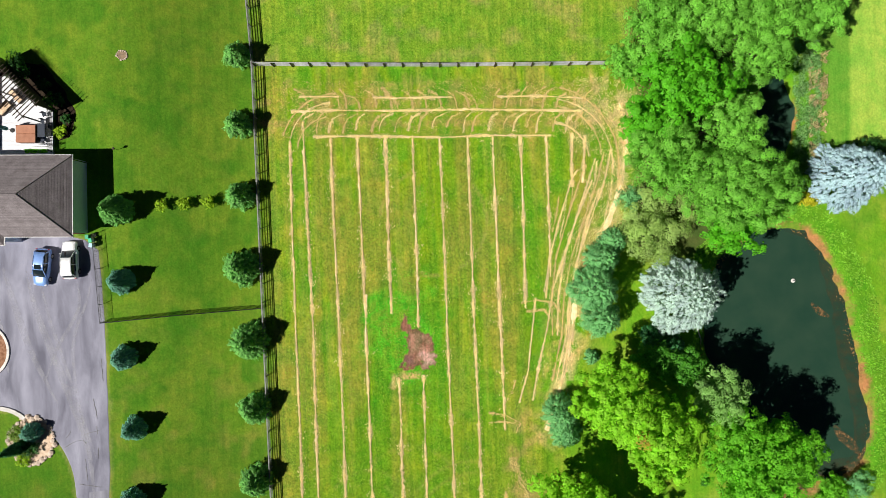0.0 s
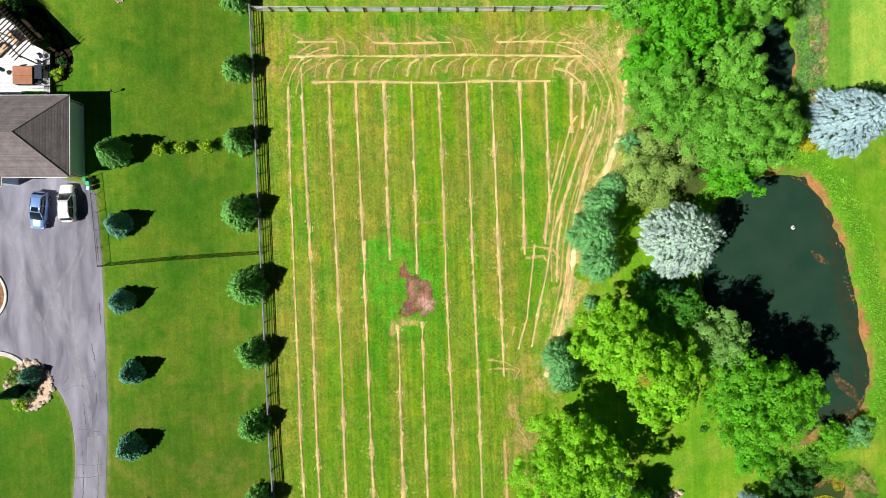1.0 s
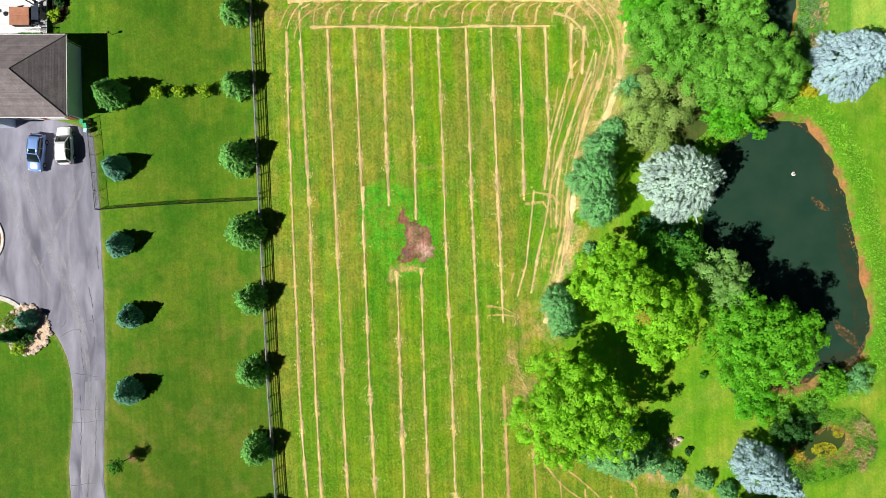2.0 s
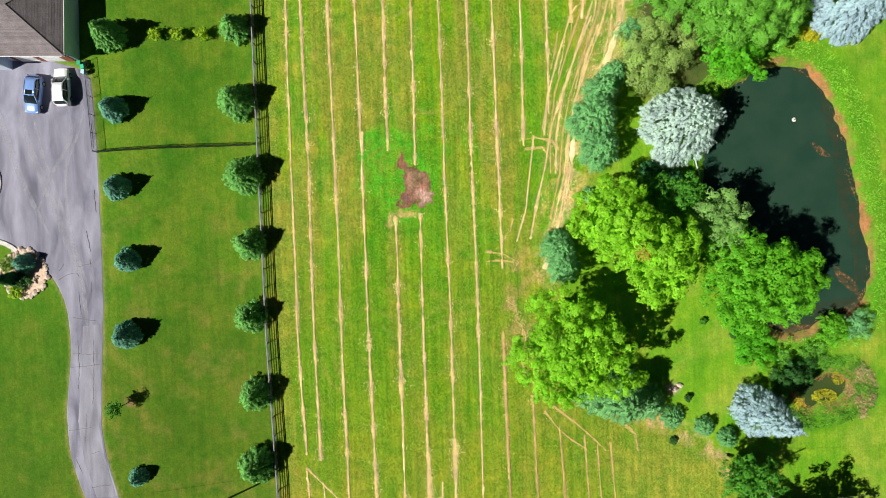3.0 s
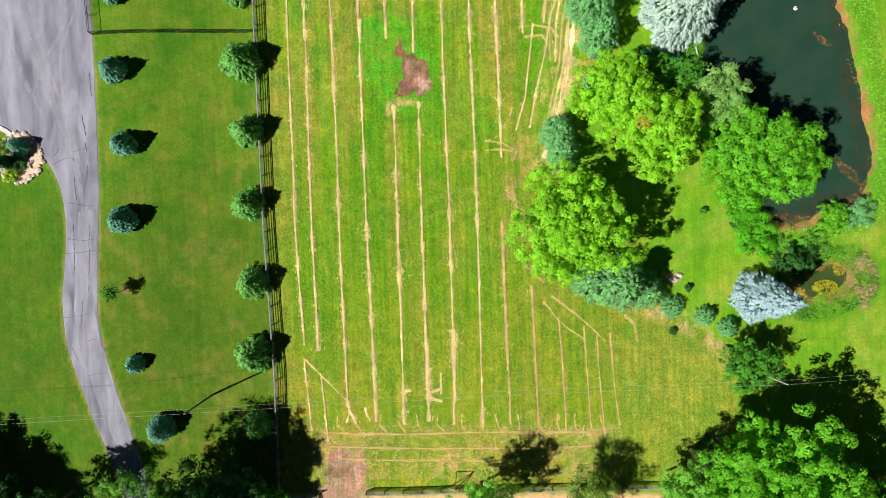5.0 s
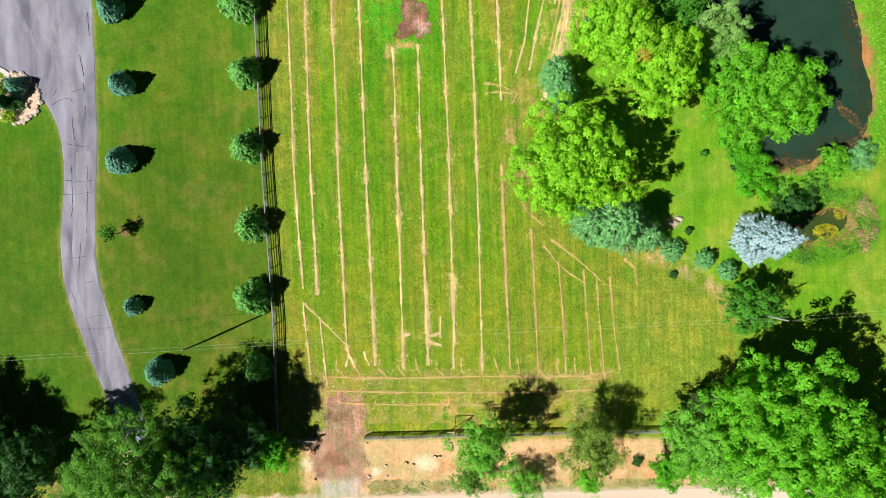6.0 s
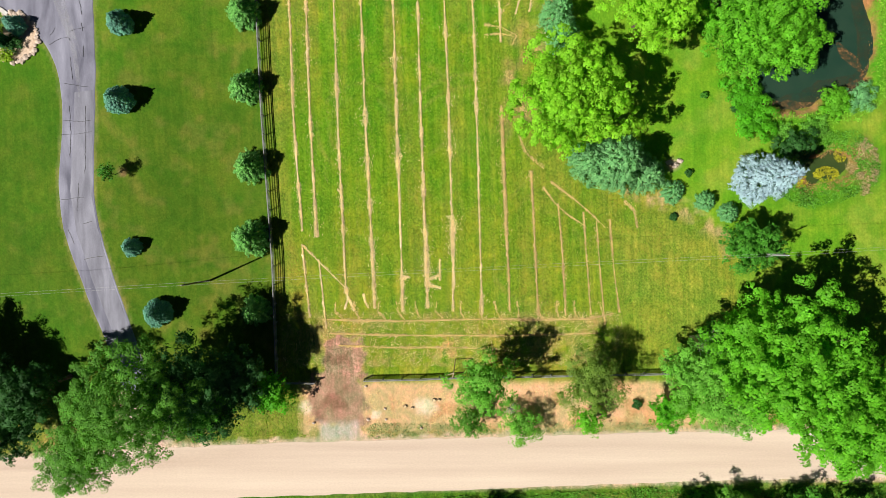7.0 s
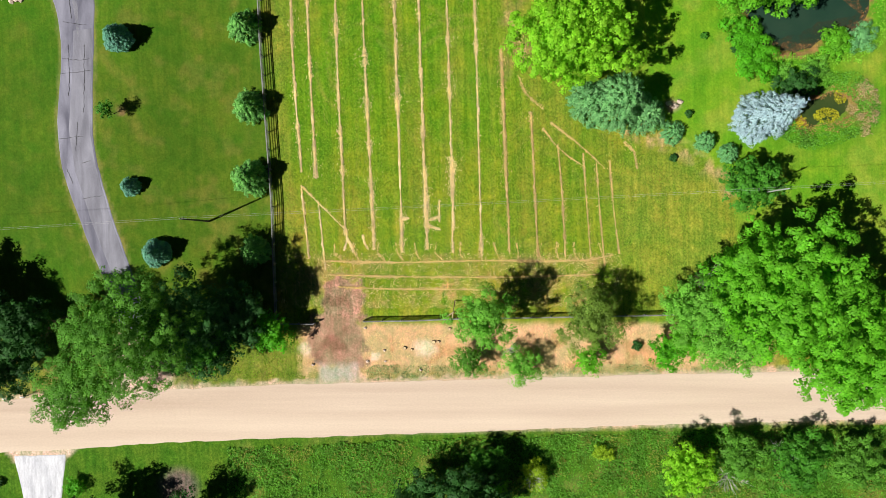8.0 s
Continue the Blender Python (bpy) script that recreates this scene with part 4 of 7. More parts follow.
MAPLE = "large bright green maple with a dense crown"
WOOD = "tall green tree in the wood beside the pond"
SIDE = "leafy roadside tree beside the fence"
for i, (x, y, h, w, kind, label, leaf, dens, lobe) in enumerate([
        (20.3, -18.5, 13.5, 4.8, "maple", MAPLE, 0.3, 14, 0.22), (25.3, -22.6, 14.0, 5.3, "maple", MAPLE, 0.3, 14, 0.18), (15.5, -33.5, 14.0, 6.8, "maple", MAPLE, 0.3, 14, 0.14),
        (37.2, -25.6, 12.5, 6.3, "oak", "spreading green oak that overhangs the pond", 0.28, 14, 0.17), (42.8, -26.2, 10.0, 3.6, "oak", "green oak that overhangs the pond", 0.28, 14, 0.26),
        (33.2, -18.2, 10.5, 3.3, "willow", "pale grey-green willow beside the pond", 0.26, 15, 0.3),
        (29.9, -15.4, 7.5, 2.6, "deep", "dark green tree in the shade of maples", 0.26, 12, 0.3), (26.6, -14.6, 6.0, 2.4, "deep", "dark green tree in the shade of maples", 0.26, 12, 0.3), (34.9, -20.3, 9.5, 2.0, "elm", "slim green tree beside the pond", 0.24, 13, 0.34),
        (27.9, 18.1, 14.0, 5.2, "ash", "vivid green ash tree in the wood", 0.3, 14, 0.22), (34.4, 6.7, 13.0, 5.9, "elm", WOOD, 0.225, 20, 0.24),
        (34.0, 14.4, 13.0, 3.6, "elm", WOOD, 0.225, 20, 0.26), (26.9, 9.9, 12.0, 4.6, "elm", WOOD, 0.225, 20, 0.26), (40.8, 6.6, 8.5, 3.6, "elm", WOOD, 0.225, 20, 0.28),
        (35.7, 1.8, 8.0, 3.4, "ash", "bright green tree at the head of the pond", 0.34, 10, 0.3), (26.5, 26.1, 11.0, 4.6, "elm", WOOD, 0.225, 20, 0.26),
        (32.5, 26.0, 13.0, 4.9, "elm", WOOD, 0.225, 20, 0.26), (38.3, 26.6, 13.0, 4.6, "elm", WOOD, 0.225, 20, 0.26), (44.3, 27.7, 11.0, 4.1, "elm", WOOD, 0.225, 20, 0.28),
        (37.6, 22.4, 12.0, 3.8, "elm", WOOD, 0.225, 20, 0.28), (25.0, 14.2, 9.0, 3.2, "ash", "bright green tree at the wood's edge", 0.28, 14, 0.28), (23.6, 22.5, 6.0, 3.0, "elm", "rounded tree at the end of the fence", 0.3, 11, 0.24),
        (30.0, 33.0, 13.0, 5.0, "elm", WOOD, 0.28, 14, 0.28), (38.5, 34.0, 13.0, 5.0, "elm", WOOD, 0.28, 14, 0.28),
        (38.5, -50.6, 6.6, 3.5, "deep", "rounded tree round the foot of a utility pole", 0.3, 11, 0.24),
        (40.0, -63.9, 17.5, 8.2, "oak", "huge spreading green tree beside the gravel road", 0.33, 12, 0.145), (48.6, -70.2, 15.0, 7.4, "oak", "huge spreading green tree beside the gravel road", 0.33, 12, 0.17),
        (36.2, -60.8, 14.0, 4.8, "oak", "tall green tree at the field's corner", 0.32, 12, 0.24), (31.9, -66.1, 10.0, 3.8, "elm", SIDE, 0.24, 13, 0.3), (33.7, -62.8, 9.0, 3.1, "deep", "dark half-bare tree at the field's corner", 0.28, 5, 0.24),
        (29.6, -65.2, 9.0, 2.8, "elm", SIDE, 0.24, 13, 0.28), (35.3, -65.5, 10.0, 3.2, "elm", SIDE, 0.24, 13, 0.28), (36.5, -69.8, 9.0, 3.4, "elm", SIDE, 0.24, 13, 0.28), (30.6, -69.6, 6.5, 2.4, "oak", SIDE, 0.24, 13, 0.28),
        (28.6, -71.4, 5.0, 2.2, "ash", SIDE, 0.26, 11, 0.34), (34.7, -70.8, 4.5, 2.6, "elm", SIDE, 0.22, 12, 0.28),
        (5.6, -66.5, 11.0, 3.5, "elm", SIDE, 0.24, 13, 0.32), (4.1, -72.4, 4.0, 2.0, "locust", SIDE, 0.22, 13, 0.36), (10.7, -73.0, 3.6, 2.4, "elm", SIDE, 0.2, 13, 0.36),
        (18.6, -67.0, 8.5, 3.7, "olive", SIDE, 0.22, 13, 0.34), (18.9, -72.2, 4.5, 1.9, "oak", SIDE, 0.26, 9, 0.36),
        (-33.9, -67.8, 18.0, 7.2, "locust", "tall leafy tree beside the drive and the road", 0.21, 15, 0.13), (-41.2, -74.6, 13.0, 4.4, "locust", "tall open tree over the road", 0.2, 15, 0.24),
        (-27.6, -69.6, 10.0, 3.6, "deep", "tall open tree beside the drive", 0.26, 12, 0.28),
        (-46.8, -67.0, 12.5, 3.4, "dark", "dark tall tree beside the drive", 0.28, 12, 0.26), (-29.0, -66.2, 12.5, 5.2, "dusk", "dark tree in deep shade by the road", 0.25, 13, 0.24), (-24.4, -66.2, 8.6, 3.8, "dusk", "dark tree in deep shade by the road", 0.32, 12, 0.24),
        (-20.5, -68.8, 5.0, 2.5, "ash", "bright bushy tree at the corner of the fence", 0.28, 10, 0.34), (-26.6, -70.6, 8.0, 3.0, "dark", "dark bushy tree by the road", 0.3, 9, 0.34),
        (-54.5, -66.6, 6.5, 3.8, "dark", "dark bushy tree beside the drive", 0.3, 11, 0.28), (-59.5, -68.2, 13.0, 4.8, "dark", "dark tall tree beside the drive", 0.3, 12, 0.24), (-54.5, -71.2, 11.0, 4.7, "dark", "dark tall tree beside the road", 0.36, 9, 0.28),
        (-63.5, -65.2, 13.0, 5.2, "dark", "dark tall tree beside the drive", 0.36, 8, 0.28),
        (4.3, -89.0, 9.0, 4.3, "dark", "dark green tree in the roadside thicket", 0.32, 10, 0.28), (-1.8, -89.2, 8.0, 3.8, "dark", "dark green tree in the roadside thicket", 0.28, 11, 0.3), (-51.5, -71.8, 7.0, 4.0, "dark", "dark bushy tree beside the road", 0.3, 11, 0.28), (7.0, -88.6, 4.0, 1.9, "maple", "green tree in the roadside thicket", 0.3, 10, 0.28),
        (6.6, -85.4, 3.8, 2.4, "deep", "deep green tree in the roadside thicket", 0.3, 10, 0.32), (30.8, -85.6, 6.5, 3.2, "maple", "bright green tree in the roadside thicket", 0.3, 10, 0.24),
        (38.2, -84.5, 4.0, 3.4, "locust", "green tree in the roadside thicket", 0.3, 10, 0.28), (45.4, -84.9, 4.4, 3.8, "deep", "green tree in the roadside thicket", 0.3, 10, 0.28),
        (52.5, -85.3, 4.2, 3.4, "locust", "green tree in the roadside thicket", 0.3, 10, 0.28), (-42.6, -92.4, 9.0, 4.2, "dark", "dark tree on the roadside lawn", 0.3, 10, 0.24),
        (-30.8, -91.0, 7.0, 2.9, "dark", "dark bushy tree on the roadside lawn", 0.28, 10, 0.34)]):
    made = broadleaf(x, y, h, w, kind, label, "tree", leaf, dens, 0.22, lobe, i)
    if (x, y) == (25.3, -22.6):
        tagged(child("orange_spray", turned_leaves(1.2), made, "spray of turning orange leaves", (-2.6, 0.6, 12.2)), kind="stuff")

for i, (x, y, h, w, kind, label) in enumerate([
        (26.9, 2.2, 4.5, 4.2, "sage", "wide dull olive-green shrub at the wood's edge"), (24.3, 5.7, 3.5, 1.6, "cedar", "small blue-green shrub at the field's edge"),
        (40.6, -34.2, 1.6, 2.9, "ash", "low green thicket on the pond bank"), (39.1, -31.4, 1.6, 2.3, "ash", "low green thicket on the pond bank"),
        (45.3, -38.0, 3.6, 2.2, "dark", "dark rounded bush beside the small pond"), (50.8, -32.1, 1.8, 2.0, "oak", "low bush on the pond bank"), (54.0, -31.6, 1.8, 1.8, "cedar", "low grey-green bush on the pond bank"),
        (44.2, -36.0, 1.2, 1.2, "elm", "low bush on the pond bank"), (48.2, -35.4, 1.4, 1.5, "elm", "low bush on the pond bank"),
        (-47.0, 14.2, 1.1, 0.75, "lime", "yellow-green shrub beside the deck"), (-48.2, 18.0, 1.0, 0.8, "elm", "green shrub in the shade of the pergola"), (-51.6, 21.8, 2.5, 1.6, "dark", "dark shrub behind the pergola"),
        (-35.1, 5.1, 1.2, 0.78, "lime", "rounded yellow-green shrub in a row on the lawn"), (-32.6, 5.3, 1.2, 0.78, "lime", "rounded yellow-green shrub in a row on the lawn"),
        (-29.8, 5.6, 1.2, 0.78, "lime", "rounded yellow-green shrub in a row on the lawn"),
        (21.0, -84.5, 1.2, 1.0, "lime", "yellow-green weed clump by the road"), (22.2, -84.9, 1.0, 0.7, "lime", "yellow-green weed clump by the road"), (-46.4, -88.7, 1.5, 1.3, "ash", "green shrub beside the concrete apron"),
        (12.5, -87.0, 2.6, 1.8, "lime", "yellow-green bush in the roadside thicket"),
        (-53.6, -23.6, 1.2, 1.05, "olive", "brownish shrub in the rock bed"), (-51.9, -25.4, 1.0, 1.15, "dark", "dark low shrub in the rock bed"), (-52.8, -26.8, 0.8, 0.9, "lime", "yellow-green shrub in the rock bed"),
        (34.2, -31.3, 0.9, 0.45, "deep", "young sapling on the lawn beside the pond"), (38.2, -33.0, 0.9, 0.5, "dark", "small dark bush at the thicket's edge"), (32.3, -41.2, 0.8, 0.45, "dark", "small dark bush on the lawn"),
        (47.9, 5.7, 1.4, 1.2, "yellow", "yellow flowering bush at the head of the pond"), (55.4, 11.2, 3.0, 2.0, "dark", "dark bush behind a silver spruce"), (-56.4, -88.4, 0.7, 0.55, "dark", "small dark bush beside the concrete apron"), (25.7, -71.0, 0.9, 0.6, "dark", "small dark bush on dry ground"), (30.4, -46.8, 0.5, 0.45, "dark", "tiny dark bush in the field")]):
    shrub(x, y, h, w, kind, label, 300 + i, 0.2 if w < 2 else 0.26)
conifer(-51.4, -23.3, 2.8, 1.25, "spruce", "blue spruce in the rock bed", 90, 0.2, 0.6, 0.2, 1.1, 0.05)

# ---- fences ----
def resample(line, step):
    pts = [Vector((*p, 0)) for p in line]
    lengths = [(b - a).length for a, b in zip(pts[:-1], pts[1:])]
    n = max(1, round(sum(lengths) / step))
    out = []
    for i in range(n + 1):
        d = sum(lengths) * i / n
        k = 0
        while k < len(lengths) - 1 and d > lengths[k]:
            d -= lengths[k]
            k += 1
        out.append(pts[k].lerp(pts[k + 1], d / lengths[k]))
    return out


def board_fence(line, label, wood, height=1.35, rails=4, step=2.4, post_wood=None, cap=0.0, board=0.15, face=1):
    """Posts with flat boards nailed to them."""
    posts = resample(line, step)
    f = thing("fence", posts[0].x, posts[0].y, label, "fence")
    base = f.location
    r = random.Random(len(posts))
    post_me = [mesh_of("post", cube(0, 0, (height + 0.08) / 2 - 0.1, 0.13, 0.13, height + 0.28, 0.012), post_wood or wood)]
    rail_me = mesh_of("rail", cube(0.5, 0, 0, 1.0, 0.028, board, 0.004), wood)
    cap_me = mesh_of("cap_board", cube(0.5, 0, 0, 1.0, cap, 0.035, 0.004), wood) if cap else None
    ground = [place(p.x, p.y) for p in posts]
    for p, z in zip(posts, ground):
        o = child("post", post_me[0], f, at=(p.x - base.x, p.y - base.y, z - base.z))
        o.rotation_euler = (radians(r.uniform(-1.5, 1.5)), radians(r.uniform(-1.5, 1.5)), r.uniform(-0.1, 0.1))
    for a, b, za, zb in zip(posts[:-1], posts[1:], ground[:-1], ground[1:]):
        d = b - a
        for k in range(rails):
            h = 0.2 + (height - 0.28) * k / (rails - 1)
            h0, h1 = h + r.uniform(-0.02, 0.02), h + r.uniform(-0.02, 0.02)
            side = Vector((d.y, -d.x, 0)).normalized() * 0.08 * face
            o = child("rail", rail_me, f, at=(a.x + side.x - base.x, a.y + side.y - base.y, za + h0 - base.z))
            rise = zb + h1 - za - h0
            o.rotation_euler = (0, -math.atan2(rise, d.length), math.atan2(d.y, d.x))
            o.scale = (math.hypot(d.length, rise) * 1.002, 1, 1)
        if cap:
            side = Vector((d.y, -d.x, 0)).normalized() * 0.03
            o = child("cap_board", cap_me, f, at=(a.x + side.x - base.x, a.y + side.y - base.y, za + height + 0.075 - base.z))
            o.rotation_euler, o.scale = (0, -math.atan2(zb - za, d.length), math.atan2(d.y, d.x)), (d.length * 0.999, 1, 1)
    return f


def mesh_of(name, bm, mat):
    me = bpy.data.meshes.new(name)
    bm.to_mesh(me)
    bm.free()
    me.materials.append(mat)
    return me


board_fence(FENCE_LINE, "long weathered grey four-board wooden fence", GREY_WOOD, cap=0.13)
board_fence([(-24.2, 23.5), (-13.3, 23.4), (0.1, 23.3), (12.0, 23.35), (21.6, 23.45)], "pale weathered wooden board fence with dark posts across the field", PALE_WOOD, 1.5, post_wood=DARK_WOOD, board=0.22, face=-1)
board_fence([(-19.8, -67.9), (-15.6, -67.9)], "short weathered wooden fence beside the gateway", GREY_WOOD, 1.25, cap=0.12)
board_fence([(-9.3, -67.6), (-2.4, -67.5), (2.0, -67.3), (16.6, -67.1), (34.0, -66.8)], "weathered wooden board fence along the road", GREY_WOOD, 1.25, cap=0.12)


def wire_fence(line, label, height=1.25, step=2.4):
    posts = resample(line, step)
    f = thing("wire_fence", posts[0].x, posts[0].y, label, "fence")
    base = f.location
    pole = mesh_of("post", tube(bmesh.new(), [(0, 0, -0.1), (0, 0, height)], [0.035, 0.035], 6), BLACK_METAL)
    bar = mesh_of("top_rail", tube(bmesh.new(), [(0, 0, 0), (1, 0, 0)], [0.024, 0.024], 6), BLACK_METAL)
    net = bmesh.new()
    for k in range(9):
        box(net, 0.5, 0, 0.06 + k * 0.135, 1.0, 0.011, 0.011)
    for k in range(17):
        box(net, k / 17, 0, height / 2, 0.008 / step, 0.008, height - 0.04)
    net = mesh_of("netting", net, BLACK_METAL)
    zs = [place(p.x, p.y) for p in posts]
    for p, z in zip(posts, zs):
        child("post", pole, f, at=(p.x - base.x, p.y - base.y, z - base.z))
    for a, b, za, zb in zip(posts[:-1], posts[1:], zs[:-1], zs[1:]):
        d = b - a
        for me, h in ((bar, height - 0.03), (net, 0.0)):
            o = child(me.name.split(".")[0], me, f, at=(a.x - base.x, a.y - base.y, za + h - base.z))
            o.rotation_euler, o.scale = (0, -math.atan2(zb - za, d.length), math.atan2(d.y, d.x)), (d.length, 1, 1)
    return f


wire_fence([(-42.3, -9.6), (-34.3, -8.9), (-23.3, -8.2)], "thin black wire mesh fence across the lawn", step=1.3)
wire_fence([(-43.0, 1.6), (-42.7, -3.0), (-42.3, -9.5)], "thin black wire mesh fence along the drive")

# ---- hay ----
RED_STRAW = foliage("reddish_stubble", (0.48, 0.34, 0.13), (0.78, 0.57, 0.28), 0.25)
RED_MAT = surface("matted_reddish_hay", (0.46, 0.30, 0.12), (0.74, 0.53, 0.26), 2.5, 14, 0.95, 0.05, 0.05)
HAY_MAT = surface("matted_hay", (0.60, 0.44, 0.22), (0.94, 0.75, 0.46), 2.5, 14, 0.95, 0.05, 0.05)


def windrow(line, width, thick, label, rate=70, seed=0, stalks=STRAW, matted=True, mat=HAY_MAT):
    """A row of raked hay: loose stalks on the stubble, thicker in clumps."""
    width = width * 0.56
    r = np.random.default_rng(seed)
    pts = np.array(line, float)
    seg = np.hypot(*np.diff(pts, axis=0).T)
    s = np.concatenate([[0], np.cumsum(seg)])
    n = int(s[-1] * rate)
    d = r.uniform(0, s[-1], n)
    x, y = np.interp(d, s, pts[:, 0]), np.interp(d, s, pts[:, 1])
    clump = fractal(d, np.full(n, seed * 3.1), 2.2, 1)
    keep = r.random(n) < 0.12 + 2.2 * clump ** 2.2
    x, y, d, clump = x[keep], y[keep], d[keep], clump[keep]
    n = len(x)
    tx, ty = np.interp(d, s, np.gradient(pts[:, 0], s)), np.interp(d, s, np.gradient(pts[:, 1], s))
    t = unit(np.stack([tx, ty, np.zeros(n)], 1))
    off = r.normal(size=n) * width * (0.22 + 2.6 * clump ** 3) + 0.5 * width * (fuzz(d, d * 0, 3.0, seed) - 0.5) + 0.18 * (fuzz(d, d * 0, 14.0, seed + 3) - 0.5)
    stray = r.random(n) < 0.12
    off = np.where(stray, off * 3.2, off)
    x, y = x - t[:, 1] * off, y + t[:, 0] * off
    z = skin(x, y) + 0.02 + r.uniform(0, 1, n) * thick * np.exp(-(off / width) ** 2) * (0.4 + clump)
    nrm = np.stack([0.2 * r.normal(size=n), 0.2 * r.normal(size=n), np.ones(n)], 1)
    l = r.uniform(0.16, 0.5, n)
    q = leaf_quads(np.stack([x, y, z], 1), nrm, l, r.uniform(0.035, 0.09, n), r, t + 0.5 * r.normal(size=(n, 3)))
    t0 = thing("hay_windrow", line[0][0], line[0][1], label, "hay", group="rows of raked hay")
    q = q - np.array(t0.location)
    tagged(child("loose_hay", quads_mesh("loose_hay", q, stalks), t0), kind="stuff")
    if not matted:
        return
    k = max(2, int(s[-1] / 0.4))
    e = np.linspace(0, s[-1], k)
    ex, ey = np.interp(e, s, pts[:, 0]), np.interp(e, s, pts[:, 1])
    nx, ny = -np.gradient(ey), np.gradient(ex)
    ln = np.hypot(nx, ny)
    nx, ny = nx / ln, ny / ln
    bulk = fractal(e, e * 0 + seed, 1.6, 2)
    half = width * np.clip(3.5 * bulk - 1.3, 0.04, 1.7)
    mid = 0.5 * width * (fuzz(e, e * 0, 3.0, seed) - 0.5) + 0.18 * (fuzz(e, e * 0, 14.0, seed + 3) - 0.5)
    # tufts dropped to one side or the other
    lump = np.where(r.random(k) < (0.08 if thick > 0.09 else 0.0), r.uniform(0.05, 0.26, k), 0.0)
    lump[:1] = lump[-1:] = 0.0
    lump = np.maximum(lump, 0.4 * np.roll(lump, 1))
    lean = r.random(k) < 0.7
    lean = np.where(np.roll(lump, 1) > lump, np.roll(lean, 1), lean)
    verts = []
    for o, h in ((-1.0, -0.03), (-0.45, 0.7), (0.45, 0.75), (1.0, -0.03)):
        off = mid + o * half * (1 + 0.3 * (fuzz(e * (1.3 + o * 0.2), e * 0 + 5 * o, 0.9, seed + 1) - 0.5)) + o * lump * (lean == (o > 0))
        # the row's heading turns the offset the same way as the stalks
        vx, vy = ex + nx * off, ey + ny * off
        verts.append(np.stack([vx, vy, skin(vx, vy) - 0.03 + 0.06 * np.maximum(smooth(0.3, 0.45, bulk), lump > 0.1) + h * thick * 0.5 * (0.3 + fuzz(e, e * 0 + o, 0.8, seed))], 1) - np.array(t0.location))
    verts = np.concatenate(verts)
    faces = [(r0 * k + i, r0 * k + i + 1, (r0 + 1) * k + i + 1, (r0 + 1) * k + i) for r0 in range(3) for i in range(k - 1)]
    child("mat", mesh_from("mat", verts, faces, mat), t0)


LONG = "long straight row of dry cut hay on the field"
HEAD = "row of dry cut hay along the field's end"
BEND = "curved row of dry cut hay at the field's edge"
for i, (line, w) in enumerate([
        ([(-19.8, 13.7), (-19.1, -9.3), (-18.4, -32.4), (-17.2, -48.5)], 0.16), ([(-18.1, 16.3), (-17.0, -9.0), (-16.2, -33.1), (-15.4, -49.3)], 0.2),
        ([(-14.4, 14.0), (-13.5, -12.0), (-12.7, -31.0), (-11.7, -56.6)], 0.2), ([(-10.9, 14.4), (-10.0, -8.0), (-9.2, -31.0), (-8.0, -58.5)], 0.22),
        ([(-7.3, 14.4), (-6.6, -9.0)], 0.24), ([(-5.6, -17.5), (-5.0, -38.0), (-4.4, -58.9)], 0.22), ([(-3.7, 14.4), (-3.0, -10.9)], 0.22), ([(-2.4, -17.1), (-1.8, -38.0), (-1.2, -58.5)], 0.22),
        ([(-0.2, 14.0), (0.8, -12.0), (1.5, -30.0), (2.2, -58.9)], 0.18), ([(3.5, 14.3), (4.3, -10.0), (5.0, -28.9), (5.8, -59.3)], 0.18), ([(6.9, 14.3), (7.6, -6.0), (8.3, -24.3)], 0.2),
        ([(8.4, -32.5), (9.5, -58.9)], 0.17), ([(10.5, 14.3), (11.1, -8.4)], 0.2), ([(12.2, -40.9), (12.7, -50.7), (13.1, -59.5)], 0.15), ([(13.9, 14.3), (14.3, -4.3)], 0.18),
        ([(15.6, -45.1), (16.1, -50.7), (16.6, -59.5)], 0.1),
        ([(17.3, 14.6), (17.2, 10.9), (17.3, 7.5)], 0.18), ([(19.0, 14.2), (18.7, 8.0)], 0.15), ([(-17.3, -50.3), (-16.4, -59.6)], 0.11), ([(-15.1, -52.2), (-14.2, -61.1)], 0.12)]):
    red = line[0][0] > 8 and line[0][1] < -30
    windrow(line, w, 0.12, LONG, 120, i, RED_STRAW if red else STRAW, True, RED_MAT if red else HAY_MAT)
